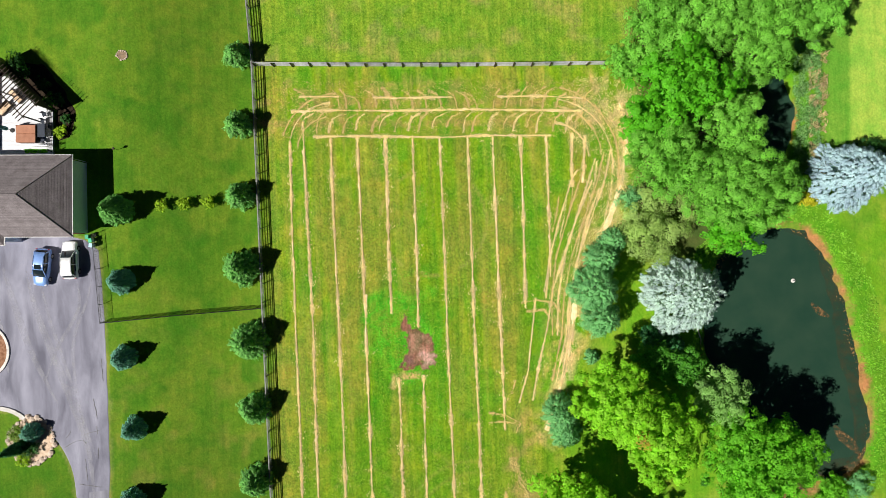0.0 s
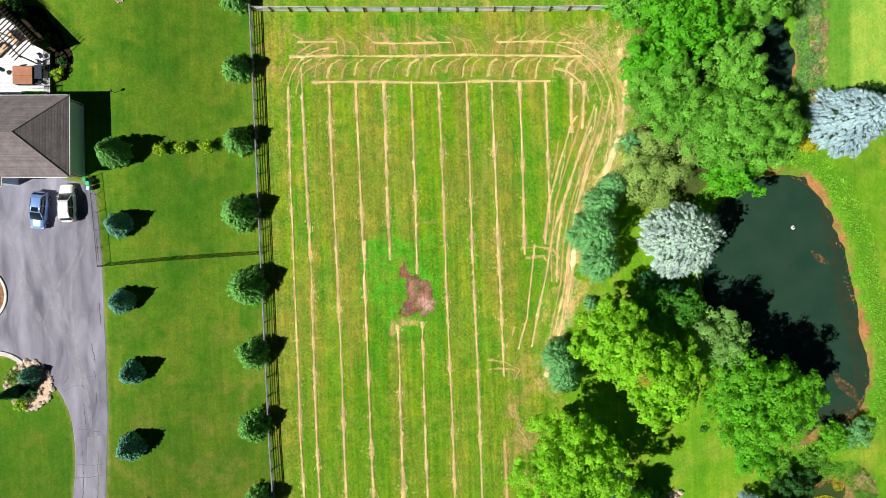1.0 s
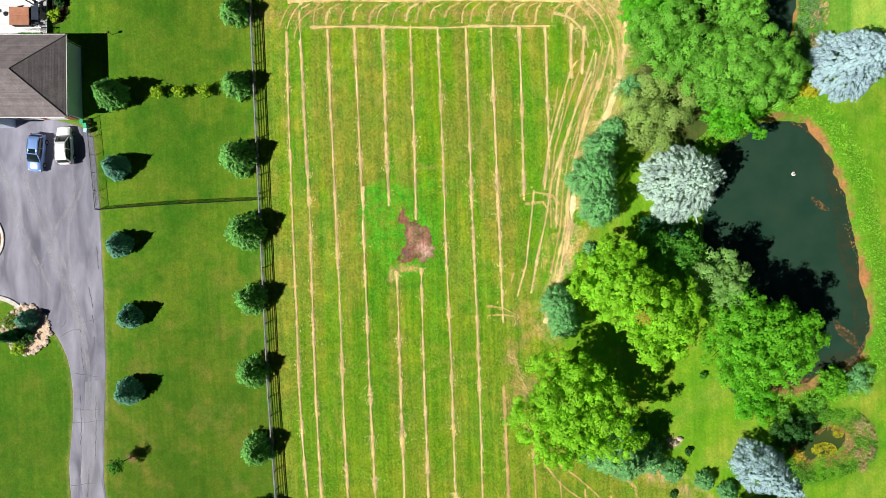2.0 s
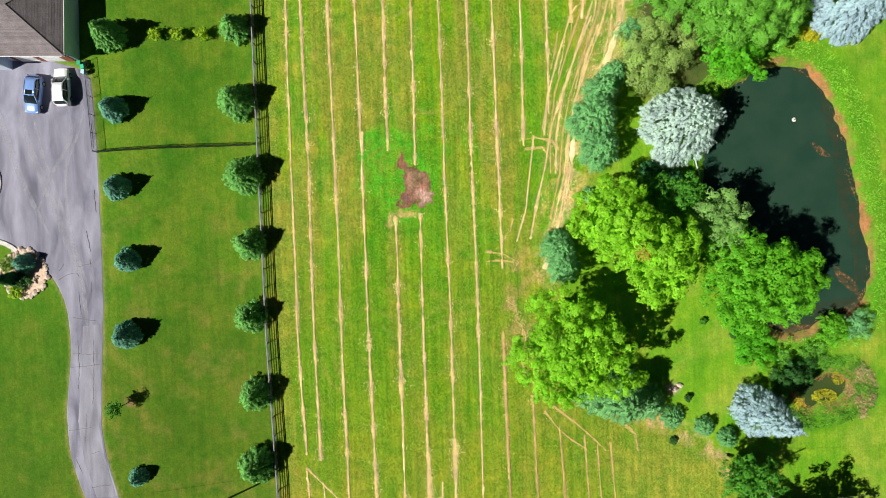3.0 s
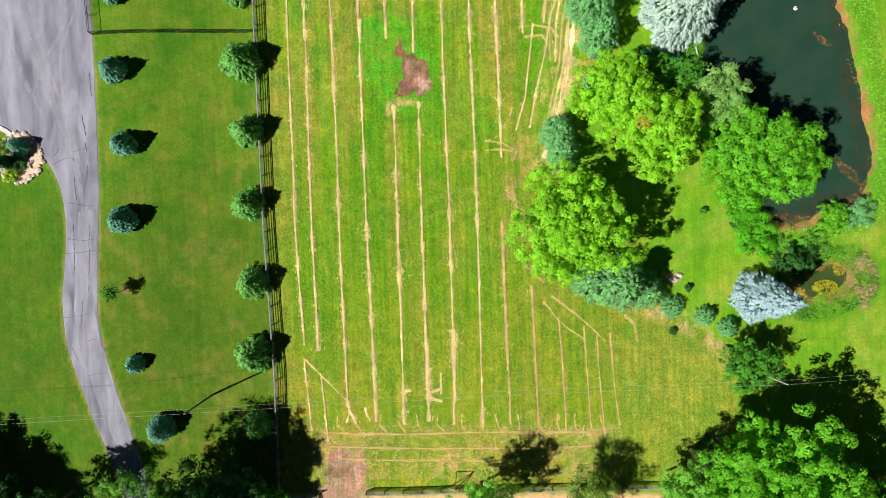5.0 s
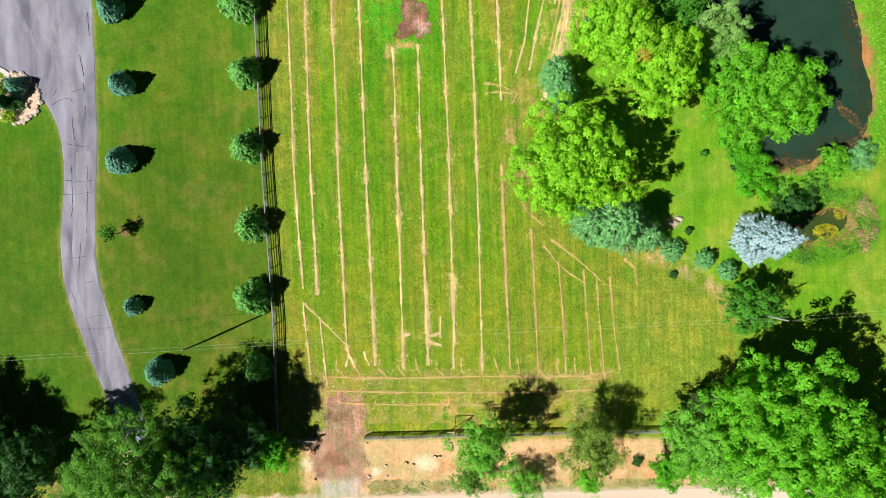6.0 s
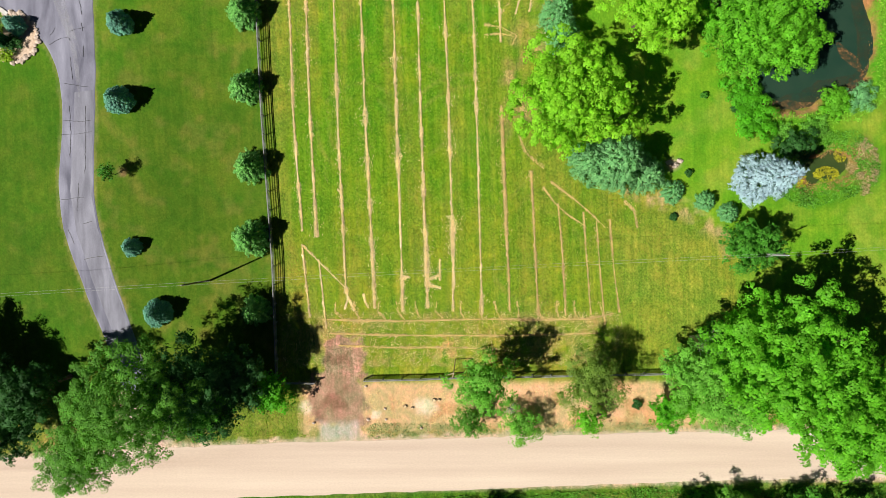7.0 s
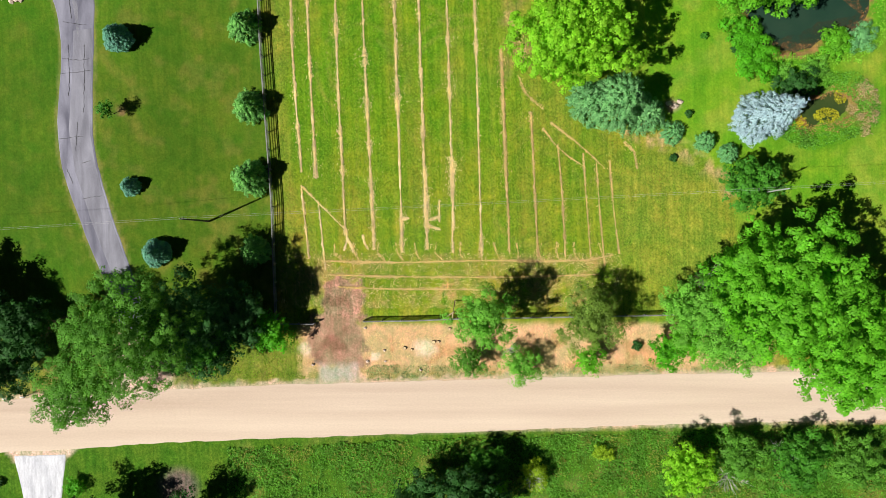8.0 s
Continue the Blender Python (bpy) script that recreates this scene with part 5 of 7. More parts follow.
for i, (line, w) in enumerate([
        ([(-18.5, 19.5), (-13.3, 19.5)], 0.12), ([(-8.8, 19.4), (-5.9, 19.3), (1.5, 19.4)], 0.16), ([(7.5, 19.4), (13.4, 19.4), (18.6, 19.1)], 0.13),
        ([(-19.6, 17.6), (-13.3, 17.7), (-5.9, 17.6), (1.5, 17.7), (7.5, 17.7), (13.4, 17.6), (18.6, 17.5)], 0.2),
        ([(-16.7, 14.2), (-10.3, 14.3), (-5.9, 14.2), (0.8, 14.1), (5.2, 14.3), (9.7, 14.3), (14.5, 14.3)], 0.15),
        ([(-14.7, -59.9), (-11.2, -60.0), (-5.4, -60.1), (1.9, -60.0), (9.3, -60.0), (13.6, -60.1), (19.5, -60.0), (22.8, -59.3)], 0.2),
        ([(-13.8, -61.7), (-8.3, -61.9), (-1.0, -62.0), (9.2, -62.1), (21.0, -61.7)], 0.13), ([(-12.7, -63.2), (-5.4, -63.6), (1.9, -63.7), (7.8, -63.8)], 0.1)]):
    red = line[0][1] < -30
    windrow(line, w * (0.75 if red else 1.0), 0.1, HEAD, 110, 40 + i, RED_STRAW if red else STRAW, True, RED_MAT if red else HAY_MAT)
for i, (line, w) in enumerate([
        ([(19.8, 8.4), (18.3, 4.7), (17.0, 1.0), (16.2, -1.7), (14.7, -5.9), (13.9, -10.9), (12.9, -15.1), (11.9, -20.5)], 0.14),
        ([(20.9, 7.3), (19.4, 3.6), (18.0, -1.7), (17.0, -6.7), (16.6, -13.2), (15.6, -18.2)], 0.14),
        ([(12.4, -7.1), (11.8, -12.8), (11.4, -16.6), (10.2, -20.8)], 0.12), ([(14.3, -1.7), (13.5, -6.3)], 0.12),
        ([(-1.4, -48.6), (-1.3, -51.5), (-1.2, -56.5)], 0.3), ([(2.0, -46.5), (2.1, -49.8)], 0.26), ([(-1.6, -41.0), (-1.5, -44.0)], 0.24), ([(-10.0, -6.5), (-9.9, -9.5)], 0.28), ([(-7.0, 0.5), (-6.9, -3.0)], 0.26), ([(-17.3, -50.3), (-15.2, -52.5), (-13.4, -54.3), (-11.9, -55.8)], 0.07),
        ([(-11.6, -55.8), (-11.4, -57.3), (-11.8, -58.6)], 0.2), ([(-11.4, -57.0), (-10.9, -58.0), (-10.6, -58.8)], 0.16), ([(-9.5, -56.6), (-9.3, -57.6), (-8.8, -58.5)], 0.2),
        ([(-4.6, -54.5), (-4.0, -54.6), (-3.5, -54.5)], 0.3), ([(-1.5, -55.4), (-0.6, -55.6), (0.5, -56.0)], 0.2), ([(-1.4, -54.8), (-0.3, -54.6), (0.4, -54.2)], 0.14), ([(0.4, -52.2), (0.4, -54.9)], 0.08),
        ([(2.05, -47.0), (2.1, -51.5), (2.2, -56.0)], 0.3), ([(2.1, -48.0), (2.5, -48.5)], 0.3),
        (STRAW_BAND, 0.5), ([(24.4, 4.0), (22.5, 0.0), (20.3, -4.5), (18.6, -10.0)], 0.3)]):
    windrow(line, w, 0.08, BEND, 100, 70 + i)
FAN = "thin curved line of reddish stubble on the field"
for i, (line, w, rate) in enumerate([
        ([(13.8, -42.9), (15.5, -45.1), (17.2, -46.6), (19.2, -47.9)], 0.10, 85), ([(14.8, -42.2), (17.7, -44.4), (19.8, -46.2), (21.8, -48.1)], 0.10, 85),
        ([(18.9, -46.2), (19.3, -52.1), (19.9, -59.9)], 0.12, 90), ([(20.7, -47.3), (21.1, -53.4), (21.7, -60.6)], 0.09, 75), ([(22.4, -47.1), (22.9, -53.4), (23.6, -59.1)], 0.09, 75), ([(24.2, -44.7), (25.5, -46.0), (25.9, -48.2)], 0.2, 60), ([(6.2, -22.0), (8.5, -22.4), (10.4, -23.5), (9.8, -24.7)], 0.2, 60), ([(6.2, -23.3), (8.5, -23.2), (10.4, -23.7)], 0.2, 60),
        ([(10.5, -7.8), (12.4, -7.4), (14.7, -7.8), (15.6, -9.0)], 0.15, 60), ([(11.2, -8.8), (13.5, -8.6), (14.3, -9.7)], 0.15, 60), ([(9.8, -17.8), (9.3, -19.7), (8.1, -21.2)], 0.1, 50),
        ([(10.5, -36.0), (11.5, -38.5), (13.8, -40.5)], 0.35, 60), ([(9.0, -28.0), (10.4, -31.0), (11.5, -34.0)], 0.4, 60)]):
    windrow(line, w, 0.03, FAN, rate, 200 + i, RED_STRAW, False)
for i, (dx, w) in enumerate(((-1.0, 0.14), (-2.0, 0.09), (-3.1, 0.15), (-4.3, 0.1), (-5.4, 0.08))):
    line = [(23.4 + dx, 13.0 + 0.6 * dx), (22.6 + dx, 8.5), (20.6 + dx * 0.95, 3.0), (18.8 + dx * 0.85, -1.7), (17.5 + dx * 0.7, -7.0), (16.9 + dx * 0.55, -12.0), (15.6 + dx * 0.5, -18.0)]
    windrow(line[: 7 - i // 2], w, 0.06, BEND, 105, 90 + i, STRAW if i % 2 == 0 else RED_STRAW, False)
WISP = "thin wisp of dry hay where the rake turned"
turns = random.Random(21)
for i in range(44):
    x = -18.0 + 0.86 * i + turns.uniform(-0.5, 0.5)
    low = i % 2 == 0
    y0, y1 = (14.6 + turns.uniform(0, 0.8), 17.3) if low else (17.9, 20.2 + turns.uniform(-0.6, 0.5))
    b = turns.uniform(0.7, 1.7) * (1 if low or x > 6 else -1)
    windrow([(x, y0), (x + 0.12 * b, y0 * 0.6 + y1 * 0.4), (x + 0.4 * b, y0 * 0.25 + y1 * 0.75), (x + 1.2 * b, y1)], turns.uniform(0.10, 0.2), 0.03, WISP, 70, 100 + i, STRAW if i % 4 == 0 else RED_STRAW, False)
for i, (cx, cy, rad, a0, a1) in enumerate(((-14.5, 12.5, 4.2, 95, 178), (-14.0, 13.0, 5.8, 95, 170), (-13.5, 12.5, 7.4, 92, 165), (14.5, 11.0, 5.0, 5, 85), (14.5, 11.5, 6.6, 2, 85), (14.0, 10.5, 8.6, -8, 82), (13.0, 10.5, 10.4, -10, 75))):
    arc = [(cx + rad * math.cos(radians(a0 + (a1 - a0) * k / 8)), cy + rad * math.sin(radians(a0 + (a1 - a0) * k / 8))) for k in range(9)]
    windrow(arc, 0.13, 0.04, WISP, 85, 120 + i, STRAW if i % 2 else RED_STRAW, False)
for i in range(14):
    x = -13.0 + 2.6 * i + turns.uniform(-0.5, 0.5)
    windrow([(x, -57.6), (x + turns.uniform(-0.3, 0.5), -58.9), (x + turns.uniform(0.2, 1.2), -60.0)], 0.18, 0.04, WISP, 45, 140 + i, RED_STRAW, False)
for i in range(9):
    x = 15.5 + 1.0 * i
    y = turns.uniform(2, 12)
    windrow([(x, y), (x - 0.3, y - 2.5), (x - 0.9, y - 5.0)], turns.uniform(0.08, 0.16), 0.04, WISP, 40, 160 + i, STRAW if i % 2 else RED_STRAW, False)

# ---- house ----
SIDING = surface("pale_siding", (0.60, 0.70, 0.84), (0.70, 0.79, 0.90), 1.0, 12, 0.7, 0.25, 0.004, stretch=(1, 1, 6))
BRICK = surface("red_brick", (0.22, 0.075, 0.045), (0.40, 0.16, 0.10), 4, 22, 0.9, 0.15, 0.01)
SHINGLE = surface("grey_brown_shingles", (0.16, 0.14, 0.145), (0.225, 0.20, 0.21), 1.2, 7, 0.92, 0.12, 0.01)
GLASS, _n, _l, _b = material("window_glass", 0.05, 0.6)
_b.inputs["Base Color"].default_value = (0.02, 0.03, 0.035, 1)
DECKING = surface("pale_deck_boards", (0.64, 0.64, 0.68), (0.80, 0.80, 0.84), 2, 20, 0.75, 0.2, 0.004, stretch=(1, 5, 1))


def shingled_roof(faces, parent, course=0.085, lip=0.012):
    """Roof planes under courses of shingles, each course lifted at its lower edge."""
    base = bmesh.new()
    for f in faces:
        base.faces.new([base.verts.new(p) for p in f])
    for f in base.faces:
        f.normal_update()
        if f.normal.z < 0:
            f.normal_flip()
    roof = part("roof", base, SHINGLE, parent)
    for f in faces:
        low, high = min(p[2] for p in f), max(p[2] for p in f)
        for k in range(max(1, math.ceil((high - low) / course - 1e-6))):
            bm = bmesh.new()
            bm.faces.new([bm.verts.new(p) for p in f])
            for z, sign in ((low + k * course, -1), (low + (k + 1) * course, 1)):
                bmesh.ops.bisect_plane(bm, geom=bm.verts[:] + bm.edges[:] + bm.faces[:], plane_co=(0, 0, z), plane_no=(0, 0, sign), clear_outer=True)
            if not bm.faces:
                bm.free()
                continue
            for g in bm.faces:
                g.normal_update()
                if g.normal.z < 0:
                    g.normal_flip()
                n = g.normal.copy()
                for v in g.verts:
                    v.co += n * (lip + 0.004 if v.co.z < low + (k + 0.3) * course else 0.004)
            part("shingle_course", bm, SHINGLE, roof)
    return roof


def slab(points, thick):
    """A solid from a flat ring of points, thickened downwards."""
    bm = bmesh.new()
    f = bm.faces.new([bm.verts.new(p) for p in points])
    f.normal_update()
    if f.normal.z < 0:
        f.normal_flip()
    out = bmesh.ops.extrude_face_region(bm, geom=[f])["geom"]
    for v in out:
        if isinstance(v, bmesh.types.BMVert):
            v.co.z -= thick
    bmesh.ops.recalc_face_normals(bm, faces=bm.faces[:])
    return bm


def house():
    """A long hip-roofed house; only its eastern end with the garage is near. Its base lies at z 3.9."""
    h = thing("house", -50.0, 6.0, "pale sided house with a grey-brown hipped shingle roof", "house")
    h.location.z = 3.9
    X, Y = -50.0, 6.0

    def at(x, y, z):
        return (x - X, y - Y, z)

    part("wall", cube(*at(-53.15, 5.95, 1.55), 18.1, 8.7, 3.9), SIDING, h)
    part("wall", cube(*at(-57.4, 4.0, 1.55), 10.0, 6.9, 3.9), SIDING, h)
    part("wall", cube(*at(-61.0, 16.0, 0.95), 10.4, 12.0, 2.7), SIDING, h)
    e, top = 3.5, 6.7
    faces = [[at(-43.8, 10.8, e), at(-48.35, 5.9, top), at(-43.8, 1.1, e)],
             [at(-43.8, 1.1, e), at(-48.35, 5.9, top), at(-70.0, 5.9, top), at(-70.0, 1.1, e)],
             [at(-43.8, 10.8, e), at(-70.0, 10.8, e), at(-70.0, 5.9, top), at(-48.35, 5.9, top)]]
    shingled_roof(faces, h)
    wing = [[at(-51.9, 0.1, e), at(-51.9, 1.12, e), at(-55.9, 5.1, 6.1), at(-57.3, 5.5, 6.4)],
            [at(-51.9, 0.1, e), at(-57.3, 5.5, 6.4), at(-62.7, 0.1, e)]]
    shingled_roof(wing, h)
    r0, r1 = 2.3, 4.8
    rear = [[at(-55.5, 9.5, r0), at(-61.0, 15.0, r1), at(-61.0, 22.3, r1), at(-55.5, 22.3, r0)], [at(-61.0, 15.0, r1), at(-66.5, 9.5, r0), at(-66.5, 22.3, r0), at(-61.0, 22.3, r1)],
            [at(-55.5, 22.3, r0), at(-61.0, 22.3, r1), at(-66.5, 22.3, r0)]]
    shingled_roof(rear, h)
    for a, b in (((-48.35, 5.9, top), (-43.8, 10.8, e)), ((-48.35, 5.9, top), (-43.8, 1.1, e)), ((-48.35, 5.9, top), (-70.0, 5.9, top))):
        part("ridge_cap", tube(bmesh.new(), [at(*a), at(*b)], [0.07, 0.07], 6), SHINGLE, h)
    for cx, cy, sx, sy in ((-43.77, 5.95, 0.07, 9.9), (-50.9, 10.84, 14.0, 0.07), (-48.0, 1.07, 7.9, 0.07), (-51.87, 0.6, 0.07, 1.0), (-57.3, 0.07, 10.9, 0.07)):
        part("gutter", cube(*at(cx, cy, e - 0.05), sx, sy, 0.13, 0.015), WHITE_PAINT, h, "white gutter")
    part("soffit", slab([at(-43.85, 1.2, e - 0.1), at(-43.85, 10.75, e - 0.1), at(-66.0, 10.75, e - 0.1), at(-66.0, 1.2, e - 0.1)], 0.04), WHITE_PAINT, h)
    for cx in (-46.7, -49.8):
        d = part("garage_door", cube(*at(cx, 1.56, 1.05), 2.5, 0.06, 2.1, 0.01), WHITE_PAINT, h, "white panelled garage door")
        for k in range(4):
            part("door_panel", cube(*at(cx, 1.515, 0.27 + 0.52 * k), 2.36, 0.03, 0.46, 0.008), WHITE_PAINT, d)
    for cx, w in ((-44.95, 1.1), (-48.25, 0.5), (-51.3, 0.4)):
        part("brick_pier", cube(*at(cx, 1.55, 1.65), w, 0.1, 3.3, 0.006), BRICK, h, "red brick facing")
    for x, y, z in ((-52.6, 6.9, 6.2), (-51.2, 4.4, 5.85)):
        part("roof_vent", tube(bmesh.new(), [at(x, y, z - 0.3), at(x, y, z + 0.35)], [0.06, 0.06], 8), WHITE_PAINT, h, "white vent pipe")
    part("downpipe", tube(bmesh.new(), [at(-43.9, 10.7, 3.4), at(-44.05, 10.45, 3.1), at(-44.05, 10.45, 0.0)], [0.04, 0.04, 0.04], 6), WHITE_PAINT, h)


house()


def deck():
    z0 = place(-50, 15)
    d = thing("deck", -50, 15, "pale grey boarded deck behind the house", "deck")
    n = 0
    y = 11.35
    while y < 21.0:
        right = -47.9 if y < 16.6 else -47.9 - (y - 16.6) * 0.98
        right = min(right, -47.9)
        part("board", cube((-56.0 + right) / 2 + 50, y - 15, 0.5, right + 56.0, 0.235, 0.035, 0.004), DECKING, d)
        y += 0.245
        n += 1
    for x in (-55.0, -51.5, -48.1):
        for y in (11.6, 14.0, 16.4):
            part("post", cube(x + 50, y - 15, 0.15, 0.14, 0.14, 0.66), GREY_WOOD, d)
    part("fascia", cube(2.08, -0.95, 0.36, 0.03, 5.4, 0.24), GREY_WOOD, d)
    for k in range(4):
        part("rail_post", cube(2.0, -3.3 + 1.68 * k, 1.02, 0.08, 0.08, 1.0, 0.008), BLACK_METAL, d, "black railing post")
    for h in (0.62, 0.8, 0.98, 1.16, 1.34, 1.5):
        part("rail", cube(2.0, -0.8, h, 0.03, 5.1, 0.03), BLACK_METAL, d)
    part("rail", cube(0.9, -2.72, 1.5, 2.3, 0.14, 0.05, 0.006), WHITE_PAINT, d, "white top rail")
    for k in range(8):
        part("baluster", cube(-0.15 + 0.3 * k, -2.72, 1.0, 0.04, 0.04, 0.98), WHITE_PAINT, d)
    for k in range(3):
        part("step", cube(-1.2 + 0.0 * k, -3.6 - 0.26 * k, 0.36 - 0.16 * k, 1.6, 0.28, 0.05, 0.006), DARK_WOOD, d)


deck()


def pergola():
    p = thing("pergola", -51.1, 18.7, "dark stained timber pergola over the deck", "pergola")
    u = Vector((4.8, -5.0, 0)).normalized()
    v = Vector((u.y, -u.x, 0))          # towards the house
    v = -v if v.y > 0 else v
    turn = Matrix.Rotation(math.atan2(u.y, u.x), 4, "Z")

    def place_on(a, b, z):
        w = u * a + v * b
        return (w.x, w.y, z)

    for b in (-1.0, 1.05):
        part("beam", cube(*place_on(-0.6, b, 3.85), 9.2, 0.09, 0.2, 0.01, turn), DARK_WOOD, p)
        for a in (-4.6, -0.6, 3.6):
            part("post", cube(*place_on(a, b, 2.05), 0.13, 0.13, 3.6, 0.01, turn), DARK_WOOD, p)
    for k in range(20):
        part("rafter", cube(*place_on(-4.9 + 0.46 * k, 0.02, 4.02), 0.05, 3.5, 0.14, 0.006, turn), DARK_WOOD, p)
    # Slats added, though unseen, to throw solid shade over the bed.
    for k in range(20):
        part("screen_slat", cube(*place_on(-0.6, -1.08, 0.75 + 0.155 * k), 9.0, 0.03, 0.14, 0.004, turn), DARK_WOOD, p)


pergola()
# The pergola's shade is put into this mulch bed's near-black colour.
ground_ring("deck_bed", [(-60.0, 21.5), (-52.6, 22.6), (-49.4, 22.4), (-47.0, 19.4), (-45.5, 16.8), (-46.2, 13.6), (-47.6, 13.2), (-47.8, 16.8), (-52.5, 21.2), (-60.0, 21.2)],
            surface("dark_mulch", (0.018, 0.013, 0.009), (0.05, 0.036, 0.025), 3, 16, 0.95, 0.05, 0.03), 0.05, label="mulch bed beside the deck, coloured dark for shade", category="planting bed", edge=0.2)
# Shrubs get the darkest leaves, so their colour carries the same shade.
for i, (x, y, w) in enumerate(((-47.2, 18.0, 0.8), (-49.2, 20.0, 0.9), (-51.5, 21.6, 0.8), (-46.3, 15.8, 0.6))):
    shrub(x, y, 0.8, w, "dark", "shrub behind the deck, leaves coloured dark for shade", 360 + i)
DECK_TOP = place(-50, 15) + 0.52


def hot_tub():
    t = thing("hot_tub", -50.65, 13.75, "square hot tub under a folded brown cover", "hot tub")
    t.location.z = DECK_TOP
    part("shell", cube(0, 0, 0.4, 2.35, 2.1, 0.8, 0.08), surface("dark_cabinet", (0.03, 0.025, 0.022), (0.06, 0.05, 0.045), 4, 30, 0.7, 0.3, 0.004), t)
    tan = surface("brown_vinyl_cover", (0.36, 0.15, 0.085), (0.46, 0.21, 0.125), 1.5, 20, 0.6, 0.3, 0.003)
    for s in (-1, 1):
        part("cover", cube(0, 0.545 * s, 0.87, 2.42, 1.07, 0.13, 0.04), tan, t, "brown vinyl cover half")


hot_tub()


def umbrella():
    u = thing("patio_umbrella", -52.9, 14.35, "closed teal patio umbrella on the deck", "umbrella")
    u.location.z = DECK_TOP
    part("pole", tube(bmesh.new(), [(0, 0, 0), (0, 0, 2.6)], [0.025, 0.025], 8), BLACK_METAL, u)
    part("canopy", tube(bmesh.new(), [(0, 0, 0.95), (0, 0, 1.2), (0, 0, 2.0), (0, 0, 2.55), (0, 0, 2.7)], [0.2, 0.26, 0.2, 0.08, 0.02], 10), surface("teal_canvas", (0.05, 0.19, 0.20), (0.09, 0.28, 0.28), 3, 30, 0.8, 0.2, 0.01), u, "folded teal canvas")
    part("base", tube(bmesh.new(), [(0, 0, 0), (0, 0, 0.08)], [0.3, 0.26], 12), BLACK_METAL, u)


umbrella()


def sofa(x, y, turn, label):
    s = thing("outdoor_sofa", x, y, label, "sofa", turn)
    s.location.z = DECK_TOP
    cushion = surface("tan_cushion", (0.60, 0.43, 0.28), (0.78, 0.60, 0.43), 3, 25, 0.9, 0.1, 0.01)
    part("frame", cube(0, 0, 0.17, 1.9, 0.8, 0.22, 0.02), DARK_WOOD, s)
    part("backrest", cube(0, 0.36, 0.5, 1.9, 0.12, 0.5, 0.03), DARK_WOOD, s)
    for k in (-1, 0, 1):
        part("seat_cushion", cube(0.6 * k, -0.05, 0.36, 0.57, 0.66, 0.16, 0.04), cushion, s, "tan seat cushion")
    for k in (-1, 1):
        for j in (-1, 1):
            part("leg", cube(0.88 * k, 0.34 * j, 0.03, 0.07, 0.07, 0.08), DARK_WOOD, s)


sofa(-52.2, 18.5, -46, "dark outdoor sofa with tan cushions under the pergola")
sofa(-53.6, 17.0, 44, "dark outdoor sofa with tan cushions on the deck")


def patio_table(x, y):
    t = thing("patio_table", x, y, "dark metal patio table on the deck", "table")
    t.location.z = DECK_TOP
    navy = surface("navy_metal", (0.012, 0.018, 0.035), (0.03, 0.04, 0.06), 3, 30, 0.4, 0.4, 0)
    part("tabletop", cube(0, 0, 0.72, 0.95, 1.7, 0.03, 0.01), navy, t)
    for a in (-0.4, 0.4):
        for b in (-0.75, 0.75):
            part("leg", cube(a, b, 0.35, 0.05, 0.05, 0.71), navy, t)
    return navy


NAVY = patio_table(-48.9, 14.2)


def patio_chair(x, y, turn):
    c = thing("patio_chair", x, y, "dark metal patio chair beside the table", "chair", turn, "chairs round the patio table")
    c.location.z = DECK_TOP
    part("seat", cube(0, 0, 0.43, 0.48, 0.48, 0.05, 0.015), NAVY, c)
    part("backrest", cube(0, 0.23, 0.7, 0.46, 0.04, 0.5, 0.015), NAVY, c)
    for a in (-0.2, 0.2):
        for b in (-0.2, 0.2):
            part("leg", cube(a, b, 0.21, 0.035, 0.035, 0.42), NAVY, c)


for cx, cy, ct in ((-48.9, 15.4, 0), (-48.4, 14.6, -85), (-48.9, 12.95, 180), (-48.7, 16.2, 20)):
    patio_chair(cx, cy, ct)


def planter():
    p = thing("planter_box", -49.9, 11.75, "long wooden planter full of green plants", "planter")
    part("box", cube(0, 0, 0.25, 3.0, 0.55, 0.5, 0.02), GREY_WOOD, p)
    r = np.random.default_rng(77)
    n = 700
    pos = np.stack([r.uniform(-1.4, 1.4, n), r.uniform(-0.24, 0.24, n), r.uniform(0.48, 0.8, n)], 1)
    child("plants", quads_mesh("plants", leaf_quads(pos, r.normal(size=(n, 3)) + np.array([0, 0, 1.0]), 0.18, 0.1, r), LEAF["ash"]), p)


planter()

# ---- cars ----
def loft(sections):
    bm = bmesh.new()
    rings = [[bm.verts.new(p) for p in s] for s in sections]
    n = len(rings[0])
    for a, b in zip(rings[:-1], rings[1:]):
        for k in range(n):
            bm.faces.new((a[k], a[(k + 1) % n], b[(k + 1) % n], b[k]))
    bm.faces.new(rings[0][::-1])
    bm.faces.new(rings[-1])
    bmesh.ops.recalc_face_normals(bm, faces=bm.faces[:])
    for f in bm.faces:
        f.smooth = True
    return bm


def section(y, half, z0, z1, crown=0.05, tuck=0.9):
    """A rounded cross-section of a car's body at y."""
    return [(-half * tuck, y, z0), (-half, y, z0 + 0.25 * (z1 - z0)), (-half * 0.985, y, z0 + 0.72 * (z1 - z0)), (-half * 0.88, y, z1 - 0.02), (-half * 0.45, y, z1 + crown * 0.8), (0, y, z1 + crown),
            (half * 0.45, y, z1 + crown * 0.8), (half * 0.88, y, z1 - 0.02), (half * 0.985, y, z0 + 0.72 * (z1 - z0)), (half, y, z0 + 0.25 * (z1 - z0)), (half * tuck, y, z0)]


